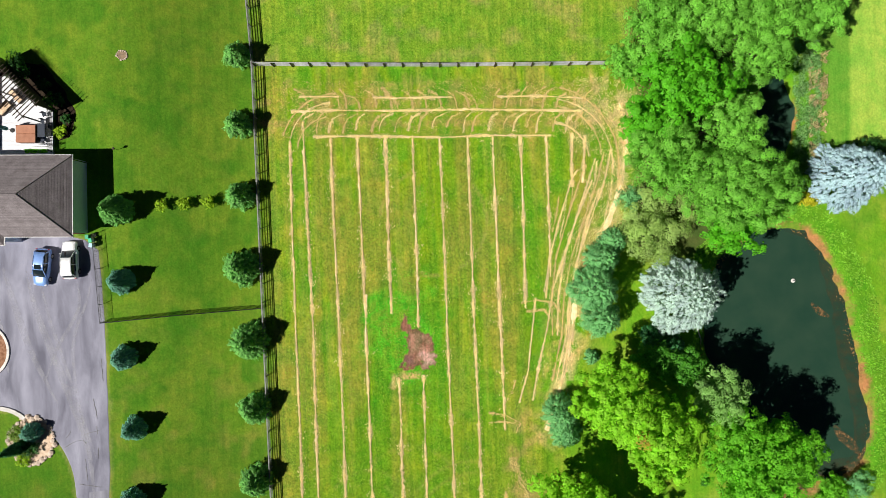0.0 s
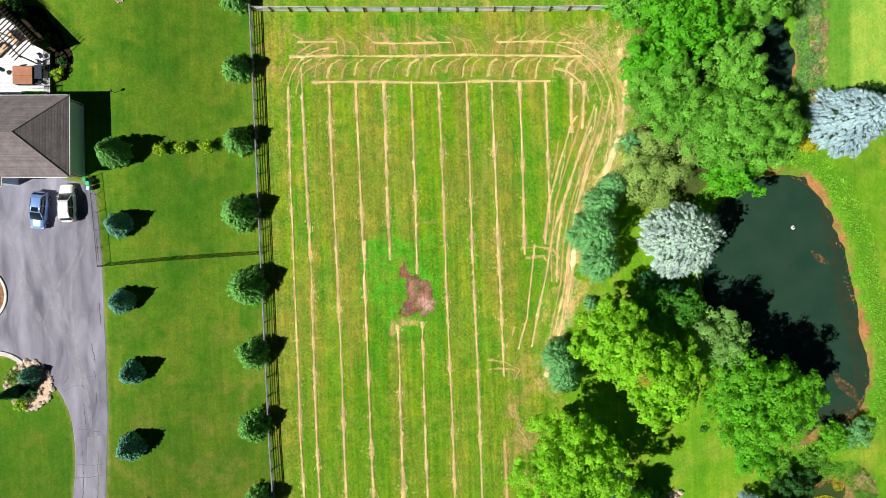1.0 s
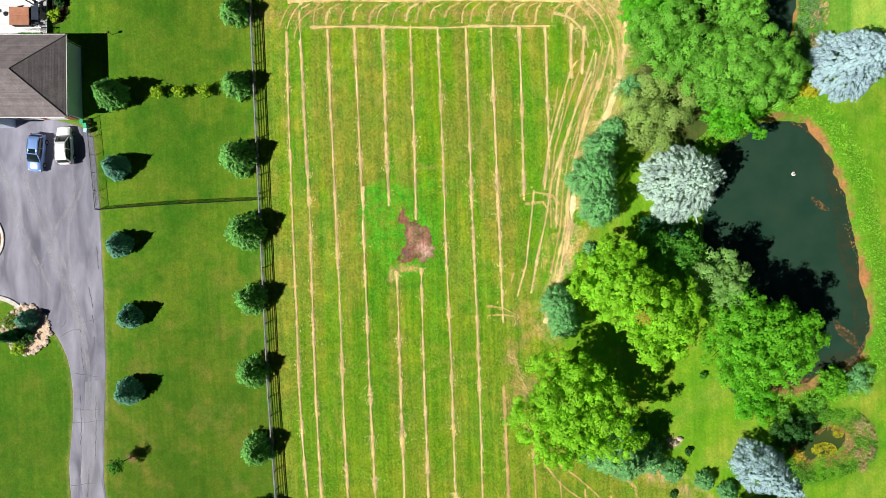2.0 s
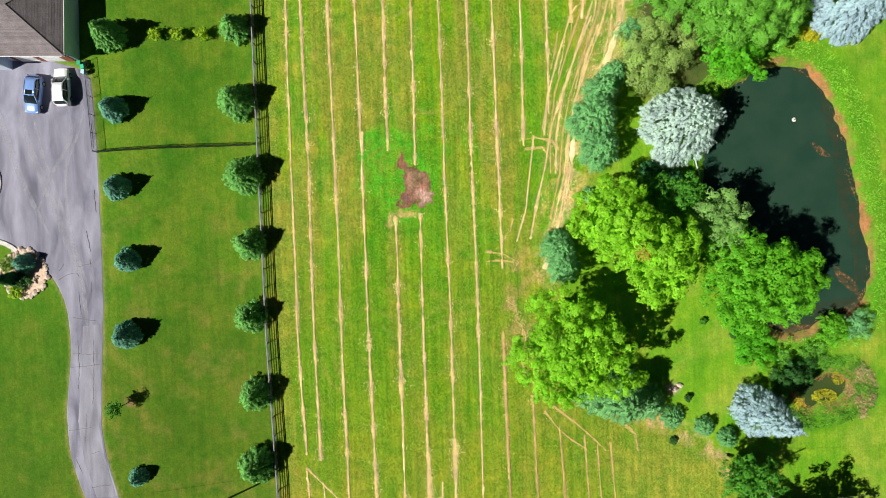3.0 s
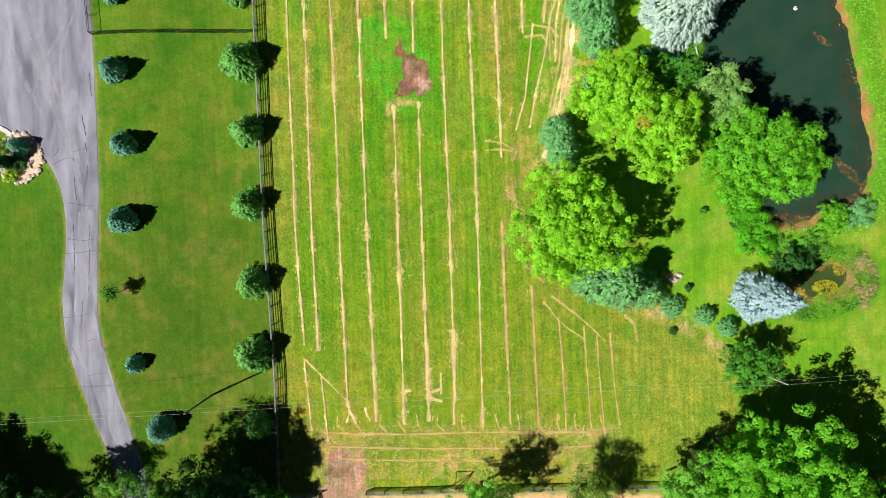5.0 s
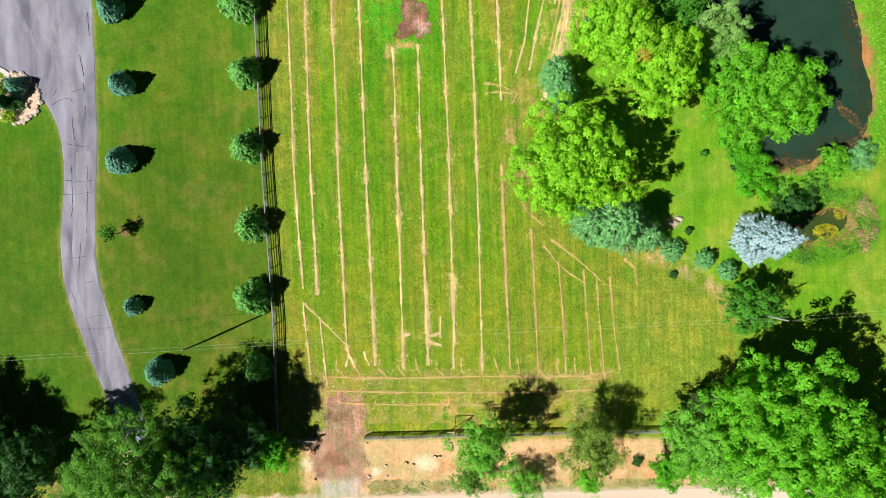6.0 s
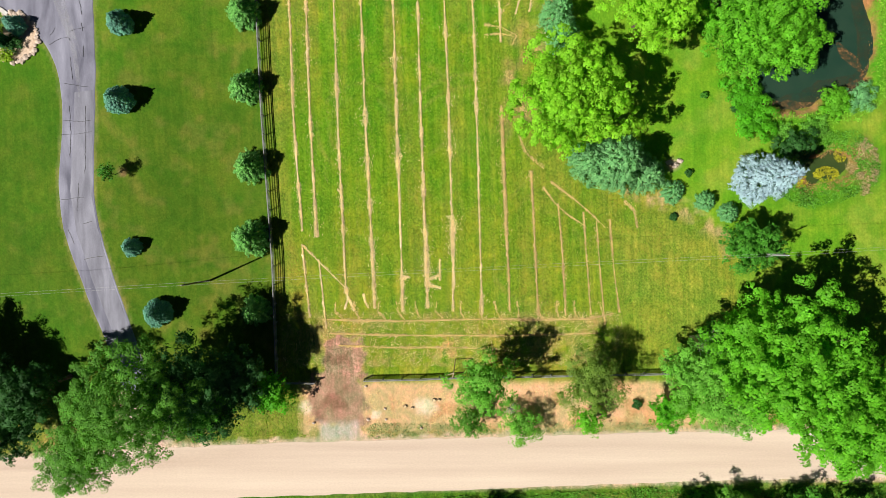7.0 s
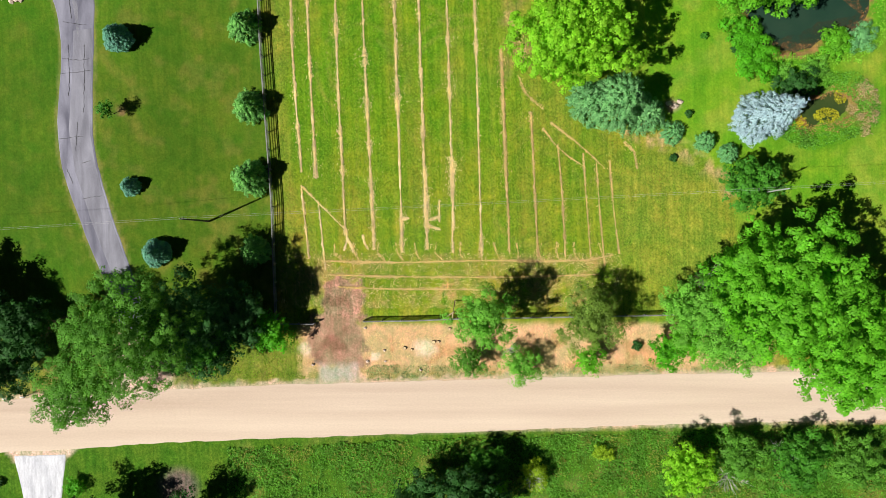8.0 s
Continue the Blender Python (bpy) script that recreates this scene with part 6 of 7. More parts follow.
TYRE = surface("tyre_rubber", (0.012, 0.012, 0.012), (0.03, 0.03, 0.03), 8, 40, 0.85, 0.2, 0.003)
ALLOY = surface("alloy_rim", (0.35, 0.35, 0.36), (0.5, 0.5, 0.52), 4, 30, 0.35, 0.5, 0, 0.8)
LAMP = surface("lamp_lens", (0.55, 0.57, 0.6), (0.7, 0.72, 0.75), 4, 30, 0.15, 0.5, 0)
RED_LAMP = surface("red_lamp_lens", (0.25, 0.01, 0.01), (0.4, 0.02, 0.02), 4, 30, 0.2, 0.5, 0)
CAR_GLASS, _n, _l, _b = material("car_glass", 0.04, 0.7)
_b.inputs["Base Color"].default_value = (0.012, 0.02, 0.024, 1)


def car_paint(name, colour, metal):
    m = surface(name, tuple(0.92 * c for c in colour), colour, 0.8, 60, 0.28, 0.5, 0, metal)
    m.node_tree.nodes["Principled BSDF"].inputs["Coat Weight"].default_value = 1.0
    m.node_tree.nodes["Principled BSDF"].inputs["Coat Roughness"].default_value = 0.05
    return m


def car(x, y, turn, paint, label, roof=1.62, sunroof=False):
    """A five-door car, nose towards +y, 4.7 m long."""
    c = thing("car", x, y, label, "car", turn, dz=0.05)
    body = part("body", loft([section(-2.33, 0.72, 0.42, 0.80), section(-2.22, 0.86, 0.30, 0.98), section(-1.6, 0.92, 0.24, 1.02), section(-0.4, 0.925, 0.22, 1.0), section(0.9, 0.92, 0.22, 0.98),
                              section(1.45, 0.905, 0.24, 0.93), section(1.95, 0.87, 0.26, 0.84), section(2.22, 0.78, 0.30, 0.72), section(2.34, 0.60, 0.40, 0.6)]), paint, c)
    part("glasshouse", loft([section(-2.15, 0.70, 0.95, 1.06, 0.02), section(-1.78, 0.735, 0.95, roof - 0.13, 0.03, 1.12), section(-1.2, 0.74, 0.95, roof - 0.03, 0.03, 1.14), section(-0.2, 0.74, 0.95, roof - 0.02, 0.03, 1.14),
                             section(0.35, 0.72, 0.95, roof - 0.1, 0.03, 1.14), section(1.2, 0.76, 0.93, 0.99, 0.02)]), CAR_GLASS, c, "dark tinted glass")
    part("roof", loft([section(-1.9, 0.66, roof - 0.16, roof - 0.12, 0.03), section(-1.3, 0.69, roof - 0.04, roof + 0.015, 0.03), section(-0.3, 0.69, roof - 0.03, roof + 0.02, 0.03), section(0.32, 0.66, roof - 0.1, roof - 0.055, 0.03)]), paint, c)
    for s in (-1, 1):
        part("pillar", tube(bmesh.new(), [(0.66 * s, 0.32, roof - 0.08), (0.79 * s, 1.12, 0.97)], [0.045, 0.05], 5), paint, c)
        part("pillar", tube(bmesh.new(), [(0.70 * s, -0.55, roof - 0.02), (0.80 * s, -0.55, 0.97)], [0.05, 0.055], 5), paint, c)
        part("pillar", tube(bmesh.new(), [(0.67 * s, -1.75, roof - 0.12), (0.80 * s, -2.0, 0.97)], [0.07, 0.09], 5), paint, c)
        m = part("mirror", cube(1.0 * s, 0.85, 1.0, 0.2, 0.12, 0.14, 0.03), paint, c)
        part("headlight", cube(0.66 * s, 2.12, 0.70, 0.32, 0.22, 0.12, 0.03), LAMP, c)
        part("tail_light", cube(0.74 * s, -2.26, 0.86, 0.2, 0.1, 0.22, 0.02), RED_LAMP, c)
        part("roof_rail", tube(bmesh.new(), [(0.62 * s, -1.5, roof + 0.02), (0.62 * s, -0.6, roof + 0.06), (0.61 * s, 0.15, roof - 0.0)], [0.018, 0.02, 0.018], 5), BLACK_METAL, c)
        for yy in (-1.42, 1.45):
            w = part("wheel", tube(bmesh.new(), [(0.72 * s, yy, 0.33), (0.93 * s, yy, 0.33)], [0.33, 0.33], 18), TYRE, c)
            part("rim", tube(bmesh.new(), [(0.90 * s, yy, 0.33), (0.945 * s, yy, 0.33)], [0.22, 0.2], 12), ALLOY, w, "alloy rim")
    part("bumper", cube(0, 2.27, 0.42, 1.3, 0.14, 0.2, 0.05), BLACK_METAL, c)
    part("licence_plate", cube(0, -2.345, 0.7, 0.5, 0.02, 0.12, 0.004), WHITE_PAINT, c)
    if sunroof:
        part("sunroof", cube(0, -0.05, roof + 0.052, 0.8, 0.55, 0.02, 0.006), CAR_GLASS, c, "dark glass sunroof")


car(-49.5, -2.6, 174, car_paint("silver_blue_paint", (0.22, 0.38, 0.78), 0.15), "silver-blue family car parked on the drive", 1.55, True)
car(-46.0, -1.75, 2, car_paint("white_paint_gloss", (0.84, 0.86, 0.88), 0.0), "white sport utility car parked on the drive", 1.68)

# ---- things on the drive and lawn ----
def bin_(x, y, colour, label, turn=0):
    b = thing("bin", x, y, label, "bin", turn, dz=0.05)
    b.scale = (0.72, 0.72, 0.9)
    mat = surface("bin_plastic", tuple(0.8 * c for c in colour), colour, 3, 30, 0.5, 0.4, 0.002)
    part("body", loft([[(-0.24, -0.26, 0.08), (0.24, -0.26, 0.08), (0.24, 0.26, 0.08), (-0.24, 0.26, 0.08)], [(-0.29, -0.33, 0.95), (0.29, -0.33, 0.95), (0.29, 0.33, 0.95), (-0.29, 0.33, 0.95)]]), mat, b)
    part("lid", cube(0, 0, 0.99, 0.62, 0.72, 0.07, 0.03), mat, b)
    for s in (-1, 1):
        part("wheel", tube(bmesh.new(), [(0.2 * s, 0.3, 0.1), (0.28 * s, 0.3, 0.1)], [0.1, 0.1], 12), TYRE, b)


bin_(-43.75, 1.15, (0.02, 0.42, 0.20), "green plastic wheeled bin against the house")
bin_(-43.35, 0.7, (0.02, 0.48, 0.24), "green plastic wheeled bin beside the drive", 12)
bin_(-43.3, 0.1, (0.42, 0.66, 0.80), "pale blue plastic bin beside the drive", -8)


def stone_mesh(r, size):
    bm = bmesh.new()
    bmesh.ops.create_icosphere(bm, subdivisions=1, radius=size)
    for v in bm.verts:
        v.co *= r.uniform(0.75, 1.2)
        v.co.z *= 0.65
    return mesh_of("stone", bm, STONE)


def stone_ring(name, x, y, radius, count, size, label, category, seed, inner=None):
    t = thing(name, x, y, label, category)
    r = random.Random(seed)
    shapes = [stone_mesh(r, size) for _ in range(4)]
    for k in range(count):
        a = 2 * math.pi * k / count
        px, py = x + math.cos(a) * radius * r.uniform(0.92, 1.08), y + math.sin(a) * radius * r.uniform(0.92, 1.08)
        o = child("stone", shapes[k % 4], t, at=(px - x, py - y, place(px, py) - t.location.z + size * 0.25))
        o.rotation_euler, o.scale = (0, 0, r.uniform(0, 6)), (r.uniform(0.7, 1.3),) * 3
    if inner:
        bm = bmesh.new()
        bmesh.ops.create_circle(bm, cap_ends=True, segments=28, radius=radius * 0.98)
        for v in bm.verts:
            v.co.z = float(slope(x + v.co.x, y + v.co.y)) - t.location.z + 0.06
        part("bed", bm, inner, t)
    return t


MULCH = surface("bark_mulch", (0.22, 0.10, 0.055), (0.42, 0.24, 0.15), 3, 16, 0.95, 0.05, 0.04)
ASHES = surface("ashes", (0.16, 0.12, 0.09), (0.34, 0.24, 0.15), 4, 20, 0.95, 0.05, 0.03)
stone_ring("fire_pit", -39.7, 23.8, 0.58, 15, 0.13, "round stone fire pit with ashes on the lawn", "fire pit", 3, ASHES)
stone_ring("rock_bed", -52.0, -24.6, 2.9, 34, 0.34, "round planting bed edged with tan rocks", "planting bed", 4, surface("tan_gravel", (0.42, 0.30, 0.21), (0.66, 0.52, 0.40), 2, 14, 0.95, 0.05, 0.03))
conifer(-53.1, -25.2, 4.6, 0.85, "fir", "tall thin dark conifer in the rock bed", 95, 0.3, 0.8, 0.25, 1.0, 0.1)


def kerb_ring(cx, cy, radius, a0, a1, width, label):
    k = thing("kerb", cx, cy, label, "kerb", kind="structure")
    n = max(6, int(abs(a1 - a0) / 8))
    bm = bmesh.new()
    rows = []
    for i in range(n + 1):
        a = radians(a0 + (a1 - a0) * i / n)
        ring = []
        for rr, h in ((radius, -0.1), (radius, 0.15), (radius - 0.03, 0.18), (radius - width + 0.03, 0.18), (radius - width, 0.15), (radius - width, -0.1)):
            x, y = math.cos(a) * rr, math.sin(a) * rr
            ring.append(bm.verts.new((x, y, float(slope(cx + x, cy + y)) - k.location.z + h)))
        rows.append(ring)
    for a, b in zip(rows[:-1], rows[1:]):
        for j in range(5):
            bm.faces.new((a[j], a[j + 1], b[j + 1], b[j]))
    bm.faces.new(rows[0])
    bm.faces.new(rows[-1][::-1])
    bmesh.ops.recalc_face_normals(bm, faces=bm.faces[:])
    part("kerbstone", bm, KERB, k)


kerb_ring(-58.0, -13.1, 3.65, 0, 360, 0.35, "pale concrete kerb round a planting island")
ground_ring("island_bed", [(-58.0 + 3.35 * math.cos(radians(a)), -13.1 + 3.35 * math.sin(radians(a))) for a in range(0, 360, 12)], MULCH, 0.14, label="reddish mulch bed inside a kerb", category="planting bed")
kerb_ring(-56.2, -25.6, 5.4, 48, 100, 0.55, "pale concrete kerb along the drive's edge")
shrub(-57.2, -13.4, 1.0, 0.9, "dark", "dark shrub in the mulch island", 340)

CRACK = surface("crack_sealant", (0.012, 0.012, 0.014), (0.03, 0.03, 0.033), 5, 30, 0.5, 0.4, 0)
for line in ([(-44.1, -19.3), (-43.8, -20.6), (-43.6, -21.9)], [(-47.6, -24.3), (-47.3, -24.0), (-47.0, -23.4)], [(-47.8, -25.5), (-46.4, -24.7), (-45.3, -24.6), (-45.2, -25.0)], [(-45.2, -23.8), (-43.3, -23.3)],
             [(-43.5, -25.6), (-43.6, -27.0)], [(-46.6, -36.5), (-44.5, -36.4), (-42.8, -36.1)], [(-45.5, -33.0), (-45.4, -36.0), (-45.6, -39.3)], [(-43.5, -33.0), (-43.6, -37.0), (-43.8, -41.3)],
             [(-46.3, -34.7), (-44.0, -34.9), (-42.9, -34.7)], [(-46.1, -48.3), (-45.4, -50.1)], [(-44.2, -47.6), (-43.1, -47.3)], [(-43.7, -22.8), (-43.6, -23.8)], [(-46.0, -30.2), (-43.2, -30.6)], [(-45.2, -27.0), (-45.0, -29.8)],
             [(-44.6, -42.5), (-44.9, -46.0)], [(-46.9, -44.6), (-44.0, -44.2)], [(-43.0, -6.0), (-42.8, -9.0)], [(-44.3, -52.0), (-41.9, -51.6)], [(-42.9, -14.2), (-42.75, -17.0)]):
    bm = bmesh.new()
    pts = resample(line, 0.35)
    r = random.Random(int(line[0][1] * 10))
    pairs = []
    for i, p in enumerate(pts):
        d = (pts[min(i + 1, len(pts) - 1)] - pts[max(i - 1, 0)]).normalized()
        s = Vector((-d.y, d.x, 0)) * r.uniform(0.015, 0.032)
        q = p + Vector((-d.y, d.x, 0)) * r.uniform(-0.05, 0.05)
        pairs.append([bm.verts.new((w.x, w.y, float(slope(w.x, w.y)) + 0.056)) for w in (q - s, q + s)])
    for a, b in zip(pairs[:-1], pairs[1:]):
        bm.faces.new((a[0], b[0], b[1], a[1]))
    bmesh.ops.recalc_face_normals(bm, faces=bm.faces[:])
    crack = new("sealed_crack", mesh_of("sealed_crack", bm, CRACK))
    tagged(crack, "thin dark sealed crack in the asphalt", "crack", kind="structure")


def lawn_post():
    p = thing("bird_feeder", -40.3, 12.0, "small dark bird feeder on a post on the lawn", "bird feeder")
    part("post", tube(bmesh.new(), [(0, 0, -0.1), (0, 0, 0.9)], [0.03, 0.03], 6), DARK_WOOD, p)
    part("feeder", cube(0, 0, 1.0, 0.24, 0.24, 0.26, 0.03), DARK_WOOD, p)


lawn_post()

# ---- pole line ----
POLE_WOOD = surface("pole_timber", (0.10, 0.085, 0.075), (0.20, 0.18, 0.16), 3, 20, 0.9, 0.1, 0.01, stretch=(1, 1, 0.2))
GREY_POLE = surface("grey_pole_timber", (0.34, 0.35, 0.33), (0.50, 0.51, 0.49), 3, 20, 0.9, 0.1, 0.01, stretch=(1, 1, 0.2))
WIRE = surface("aluminium_wire", (0.40, 0.41, 0.41), (0.52, 0.52, 0.52), 2, 30, 0.6, 0.4, 0, 0.2)


def utility_pole(x, y, height, wood, label):
    p = thing("utility_pole", x, y, label, "utility pole")
    part("pole", tube(bmesh.new(), [(0, 0, -0.3), (0, 0, height * 0.5), (0, 0, height)], [0.13, 0.105, 0.08], 10), wood, p)
    part("insulator", tube(bmesh.new(), [(0, 0, height), (0, 0, height + 0.12), (0, 0, height + 0.2)], [0.05, 0.07, 0.04], 8), LAMP, p)
    part("bracket", cube(0.0, 0.16, height - 0.75, 0.06, 0.2, 0.1, 0.01), BLACK_METAL, p)
    return Vector((x, y, place(x, y) + height))


top_a = utility_pole(-29.0, -54.8, 8.5, POLE_WOOD, "dark timber utility pole on the lawn")
top_b = utility_pole(39.9, -51.55, 9.5, GREY_POLE, "weathered grey timber utility pole beside a tree")
far_a, far_b = Vector((-110, -59.5, 11.0)), Vector((115, -47.5, 9.0))


def wire(a, b, dz, dy, sag):
    pts = []
    for i in range(25):
        f = i / 24
        p = a.lerp(b, f) + Vector((0, dy, dz - 4 * sag * f * (1 - f)))
        pts.append(p)
    bm = bmesh.new()
    tube(bm, pts, [0.007] * 25, 5)
    tagged(new("power_line", mesh_of("power_line", bm, WIRE)), "thin aluminium power line strung between timber poles", "power line", "power lines")


for dz, dy, sag in ((0.15, 0.0, 1.1), (-0.75, 0.26, 1.3)):
    wire(far_a, top_a, dz, dy, sag)
    wire(top_a, top_b, dz, dy, sag)
    wire(top_b, far_b, dz, dy, sag)

# ---- pond things ----
def fountain():
    f = thing("pond_fountain", 46.6, -5.0, "small white floating fountain on the pond", "fountain")
    f.location.z = -0.72
    part("float", tube(bmesh.new(), [(0, 0, -0.02), (0, 0, 0.1), (0, 0, 0.14)], [0.26, 0.28, 0.2], 16), KERB, f)
    part("nozzle", tube(bmesh.new(), [(0, 0, 0.1), (0, 0, 0.38)], [0.1, 0.06], 10), ALLOY, f)


fountain()


def algae_material():
    m, nodes, links, b_ = material("brown_algae", 0.7, 0.2)
    n = noise_node(nodes, links, 1.6, 6, rough=0.75)
    links.new(ramp(nodes, links, n, [(0.4, (0.09, 0.06, 0.026)), (0.7, (0.26, 0.15, 0.065))]), b_.inputs["Base Color"])
    links.new(ramp(nodes, links, n, [(0.42, (0, 0, 0)), (0.60, (0.8, 0.8, 0.8))]), b_.inputs["Alpha"])
    return m


ALGAE = algae_material()


def algae(line, wide, mat=None, level=-0.714, label="brown floating algae on the pond"):
    """A thin sheet, algae mat or water tint, that follows the bank, broken up by open water."""
    pts = resample(line, 0.6)
    bm = bmesh.new()
    rows = []
    for i, p in enumerate(pts):
        d = (pts[min(i + 1, len(pts) - 1)] - pts[max(i - 1, 0)]).normalized()
        w = wide * (0.35 + float(fractal(p.x, p.y, 2.0, 3))) * math.sin(math.pi * (i + 0.6) / (len(pts) + 0.2))
        rows.append([bm.verts.new((p.x - d.y * w * k, p.y + d.x * w * k, level)) for k in (-1, -0.3, 0.3, 1)])
    for a, b in zip(rows[:-1], rows[1:]):
        for j in range(3):
            bm.faces.new((a[j], a[j + 1], b[j + 1], b[j]))
    tagged(new("algae", mesh_of("algae", bm, mat or ALGAE)), label, "algae", kind="stuff")


algae([(52.0, -24.2), (52.9, -25.6), (54.2, -26.6), (55.4, -28.2)], 0.8)
algae([(56.2, -27.0), (55.2, -29.3), (53.0, -30.6), (50.4, -30.9)], 0.9)
algae([(49.2, -32.0), (47.0, -32.5), (44.5, -32.6), (42.0, -31.2)], 0.8)
algae([(49.0, -8.0), (50.2, -9.2), (51.4, -9.8)], 0.45)



def silt_material():
    m, nodes, links, b_ = material("silty_shallows", 0.3, 0.4)
    n = noise_node(nodes, links, 0.7, 5, rough=0.7)
    links.new(ramp(nodes, links, n, [(0.3, (0.05, 0.045, 0.02)), (0.7, (0.11, 0.075, 0.034))]), b_.inputs["Base Color"])
    links.new(ramp(nodes, links, n, [(0.35, (0.0, 0.0, 0.0)), (0.75, (0.4, 0.4, 0.4))]), b_.inputs["Alpha"])
    return m


SILT = silt_material()
# Sheets added just above the water to tint its shallows brown.
algae([(44.5, 2.0), (48.5, 1.0), (51.0, -2.5), (52.6, -7.5), (53.6, -13.0), (54.9, -18.0), (55.7, -23.0), (55.2, -28.0), (52.0, -30.6)], 1.6, SILT, -0.717, "added sheet that tints the pond's shallows silty brown")
algae([(54.5, -28.5), (51.0, -30.0), (47.5, -31.8), (43.5, -31.8)], 1.5, SILT, -0.7175, "added sheet that tints the pond's shallows silty brown")

# ---- by the road ----
def tripod():
    t = thing("pole_tripod", 2.1, -66.2, "tripod of pale wooden poles standing at the fence", "tripod")
    for ex, ey in ((-0.8, -1.0), (-0.1, -1.4), (0.3, 1.1), (1.3, -0.6)):
        part("pole", tube(bmesh.new(), [(ex, ey, 0), (-0.03 * ex, -0.03 * ey, 3.3)], [0.075, 0.05], 7), surface("peeled_pole", (0.42, 0.31, 0.19), (0.6, 0.47, 0.32), 4, 25, 0.9, 0.1, 0.005), t)


tripod()


def stump(x, y, w, label="freshly cut pale tree stump on dry ground"):
    s = thing("stump", x, y, label, "stump", group="cut stumps")
    part("trunk", tube(bmesh.new(), [(0, 0, -0.05), (0, 0, 0.1), (0, 0, 0.24)], [w * 1.3, w * 1.05, w], 11), BARK, s)
    part("cut_face", tube(bmesh.new(), [(0, 0, 0.235), (0, 0, 0.25)], [w * 0.93, w * 0.93], 11), surface("cut_wood", (0.62, 0.45, 0.25), (0.78, 0.6, 0.38), 6, 30, 0.9, 0.1, 0.003), s, "pale cut wood")


for x, y, w in ((-0.35, -70.4, 0.2), (0.25, -70.4, 0.17), (-4.1, -71.2, 0.2), (-3.2, -71.4, 0.14), (3.6, -70.4, 0.22), (1.7, -68.7, 0.16)):
    stump(x, y, w)
for i, (x, y, s) in enumerate(((-15.9, -73.3, 0.28), (-8.9, -72.9, 0.25), (-6.7, -71.5, 0.22), (-2.0, -74.0, 0.25), (-6.6, -72.9, 0.2), (-9.2, -68.6, 0.22), (30.6, -40.1, 0.6), (31.3, -39.6, 0.45), (29.9, -39.8, 0.4))):
    rk = new("rock", stone_mesh(random.Random(50 + i), s))
    rk.location, rk.scale = (x, y, place(x, y, s * 0.3)), (1.0, 0.8, 1.0)
    tagged(rk, "rough tan rock on the ground", "rock", "scattered rocks")


def mailbox(x, y, turn):
    m = thing("mailbox", x, y, "white mailbox on a post beside the road", "mailbox", turn)
    part("post", cube(0, 0, 0.5, 0.1, 0.1, 1.1, 0.01), GREY_WOOD, m)
    bm = loft([[(0.1 * math.cos(a), yy, 1.15 + 0.13 * math.sin(a)) for a in np.linspace(0, 2 * math.pi, 10, endpoint=False)] for yy in (-0.28, 0.28)])
    part("box", bm, WHITE_PAINT, m)
    part("flag", cube(0.13, 0.1, 1.25, 0.02, 0.05, 0.2), RED_LAMP, m)


mailbox(-54.7, -77.3, 90)
mailbox(-52.5, -77.1, 90)


def dead_branches(x, y, height, spread, label, seed, pale):
    t = thing("dead_bush", x, y, label, "dead bush")
    r = random.Random(seed)
    for k in range(26):
        bm = bmesh.new()
        a = r.uniform(0, 6.28)
        l = spread * r.uniform(0.4, 1.0)
        b = Vector((math.cos(a) * l, math.sin(a) * l, height * r.uniform(0.5, 1.0)))
        mid = b * 0.5 + Vector((r.uniform(-0.2, 0.2), r.uniform(-0.2, 0.2), 0.15 * height))
        tube(bm, [(0, 0, 0.1), mid, b], [0.05, 0.03, 0.008], 5)
        for j in range(3):
            e = b.lerp(mid, r.random()) + Vector((r.uniform(-0.6, 0.6), r.uniform(-0.6, 0.6), r.uniform(-0.1, 0.4)))
            tube(bm, [mid, e], [0.02, 0.006], 4)
        part("branch", bm, pale, t)


PALE_BARK = surface("bleached_wood", (0.42, 0.40, 0.37), (0.62, 0.60, 0.56), 4, 25, 0.9, 0.1, 0.003)
dead_branches(37.4, -87.6, 2.6, 2.6, "bleached bare branches of a dead bush", 1, PALE_BARK)
dead_branches(43.2, -84.0, 3.6, 2.2, "bleached bare branches among the thicket", 2, PALE_BARK)
dead_branches(12.3, -87.6, 3.4, 1.4, "pale bare branches above a yellow-green bush", 3, PALE_BARK)
dead_branches(9.4, -71.3, 2.2, 1.2, "grey bare branches beside a roadside tree", 4, PALE_BARK)
dead_branches(37.8, 21.2, 8.0, 3.0, "grey bare branches of a dead tree in the wood", 5, PALE_BARK)
dead_branches(32.6, -62.2, 8.8, 2.2, "grey bare branches above a dark tree", 6, PALE_BARK)


def fallen_limb():
    f = thing("fallen_branch", 33.3, -10.2, "bare pale branch fallen at the water's edge", "branch")
    part("limb", tube(bmesh.new(), [(0, 0, 0.25), (0.35, -1.2, 0.12), (0.8, -2.4, 0.05), (0.9, -3.3, -0.3)], [0.09, 0.08, 0.06, 0.03], 7), PALE_BARK, f)
    for a, b in (((0.3, -1.0, 0.15), (0.9, -1.4, 0.5)), ((0.65, -1.9, 0.1), (0.1, -2.5, 0.3))):
        part("twig", tube(bmesh.new(), [a, b], [0.035, 0.012], 5), PALE_BARK, f)


fallen_limb()


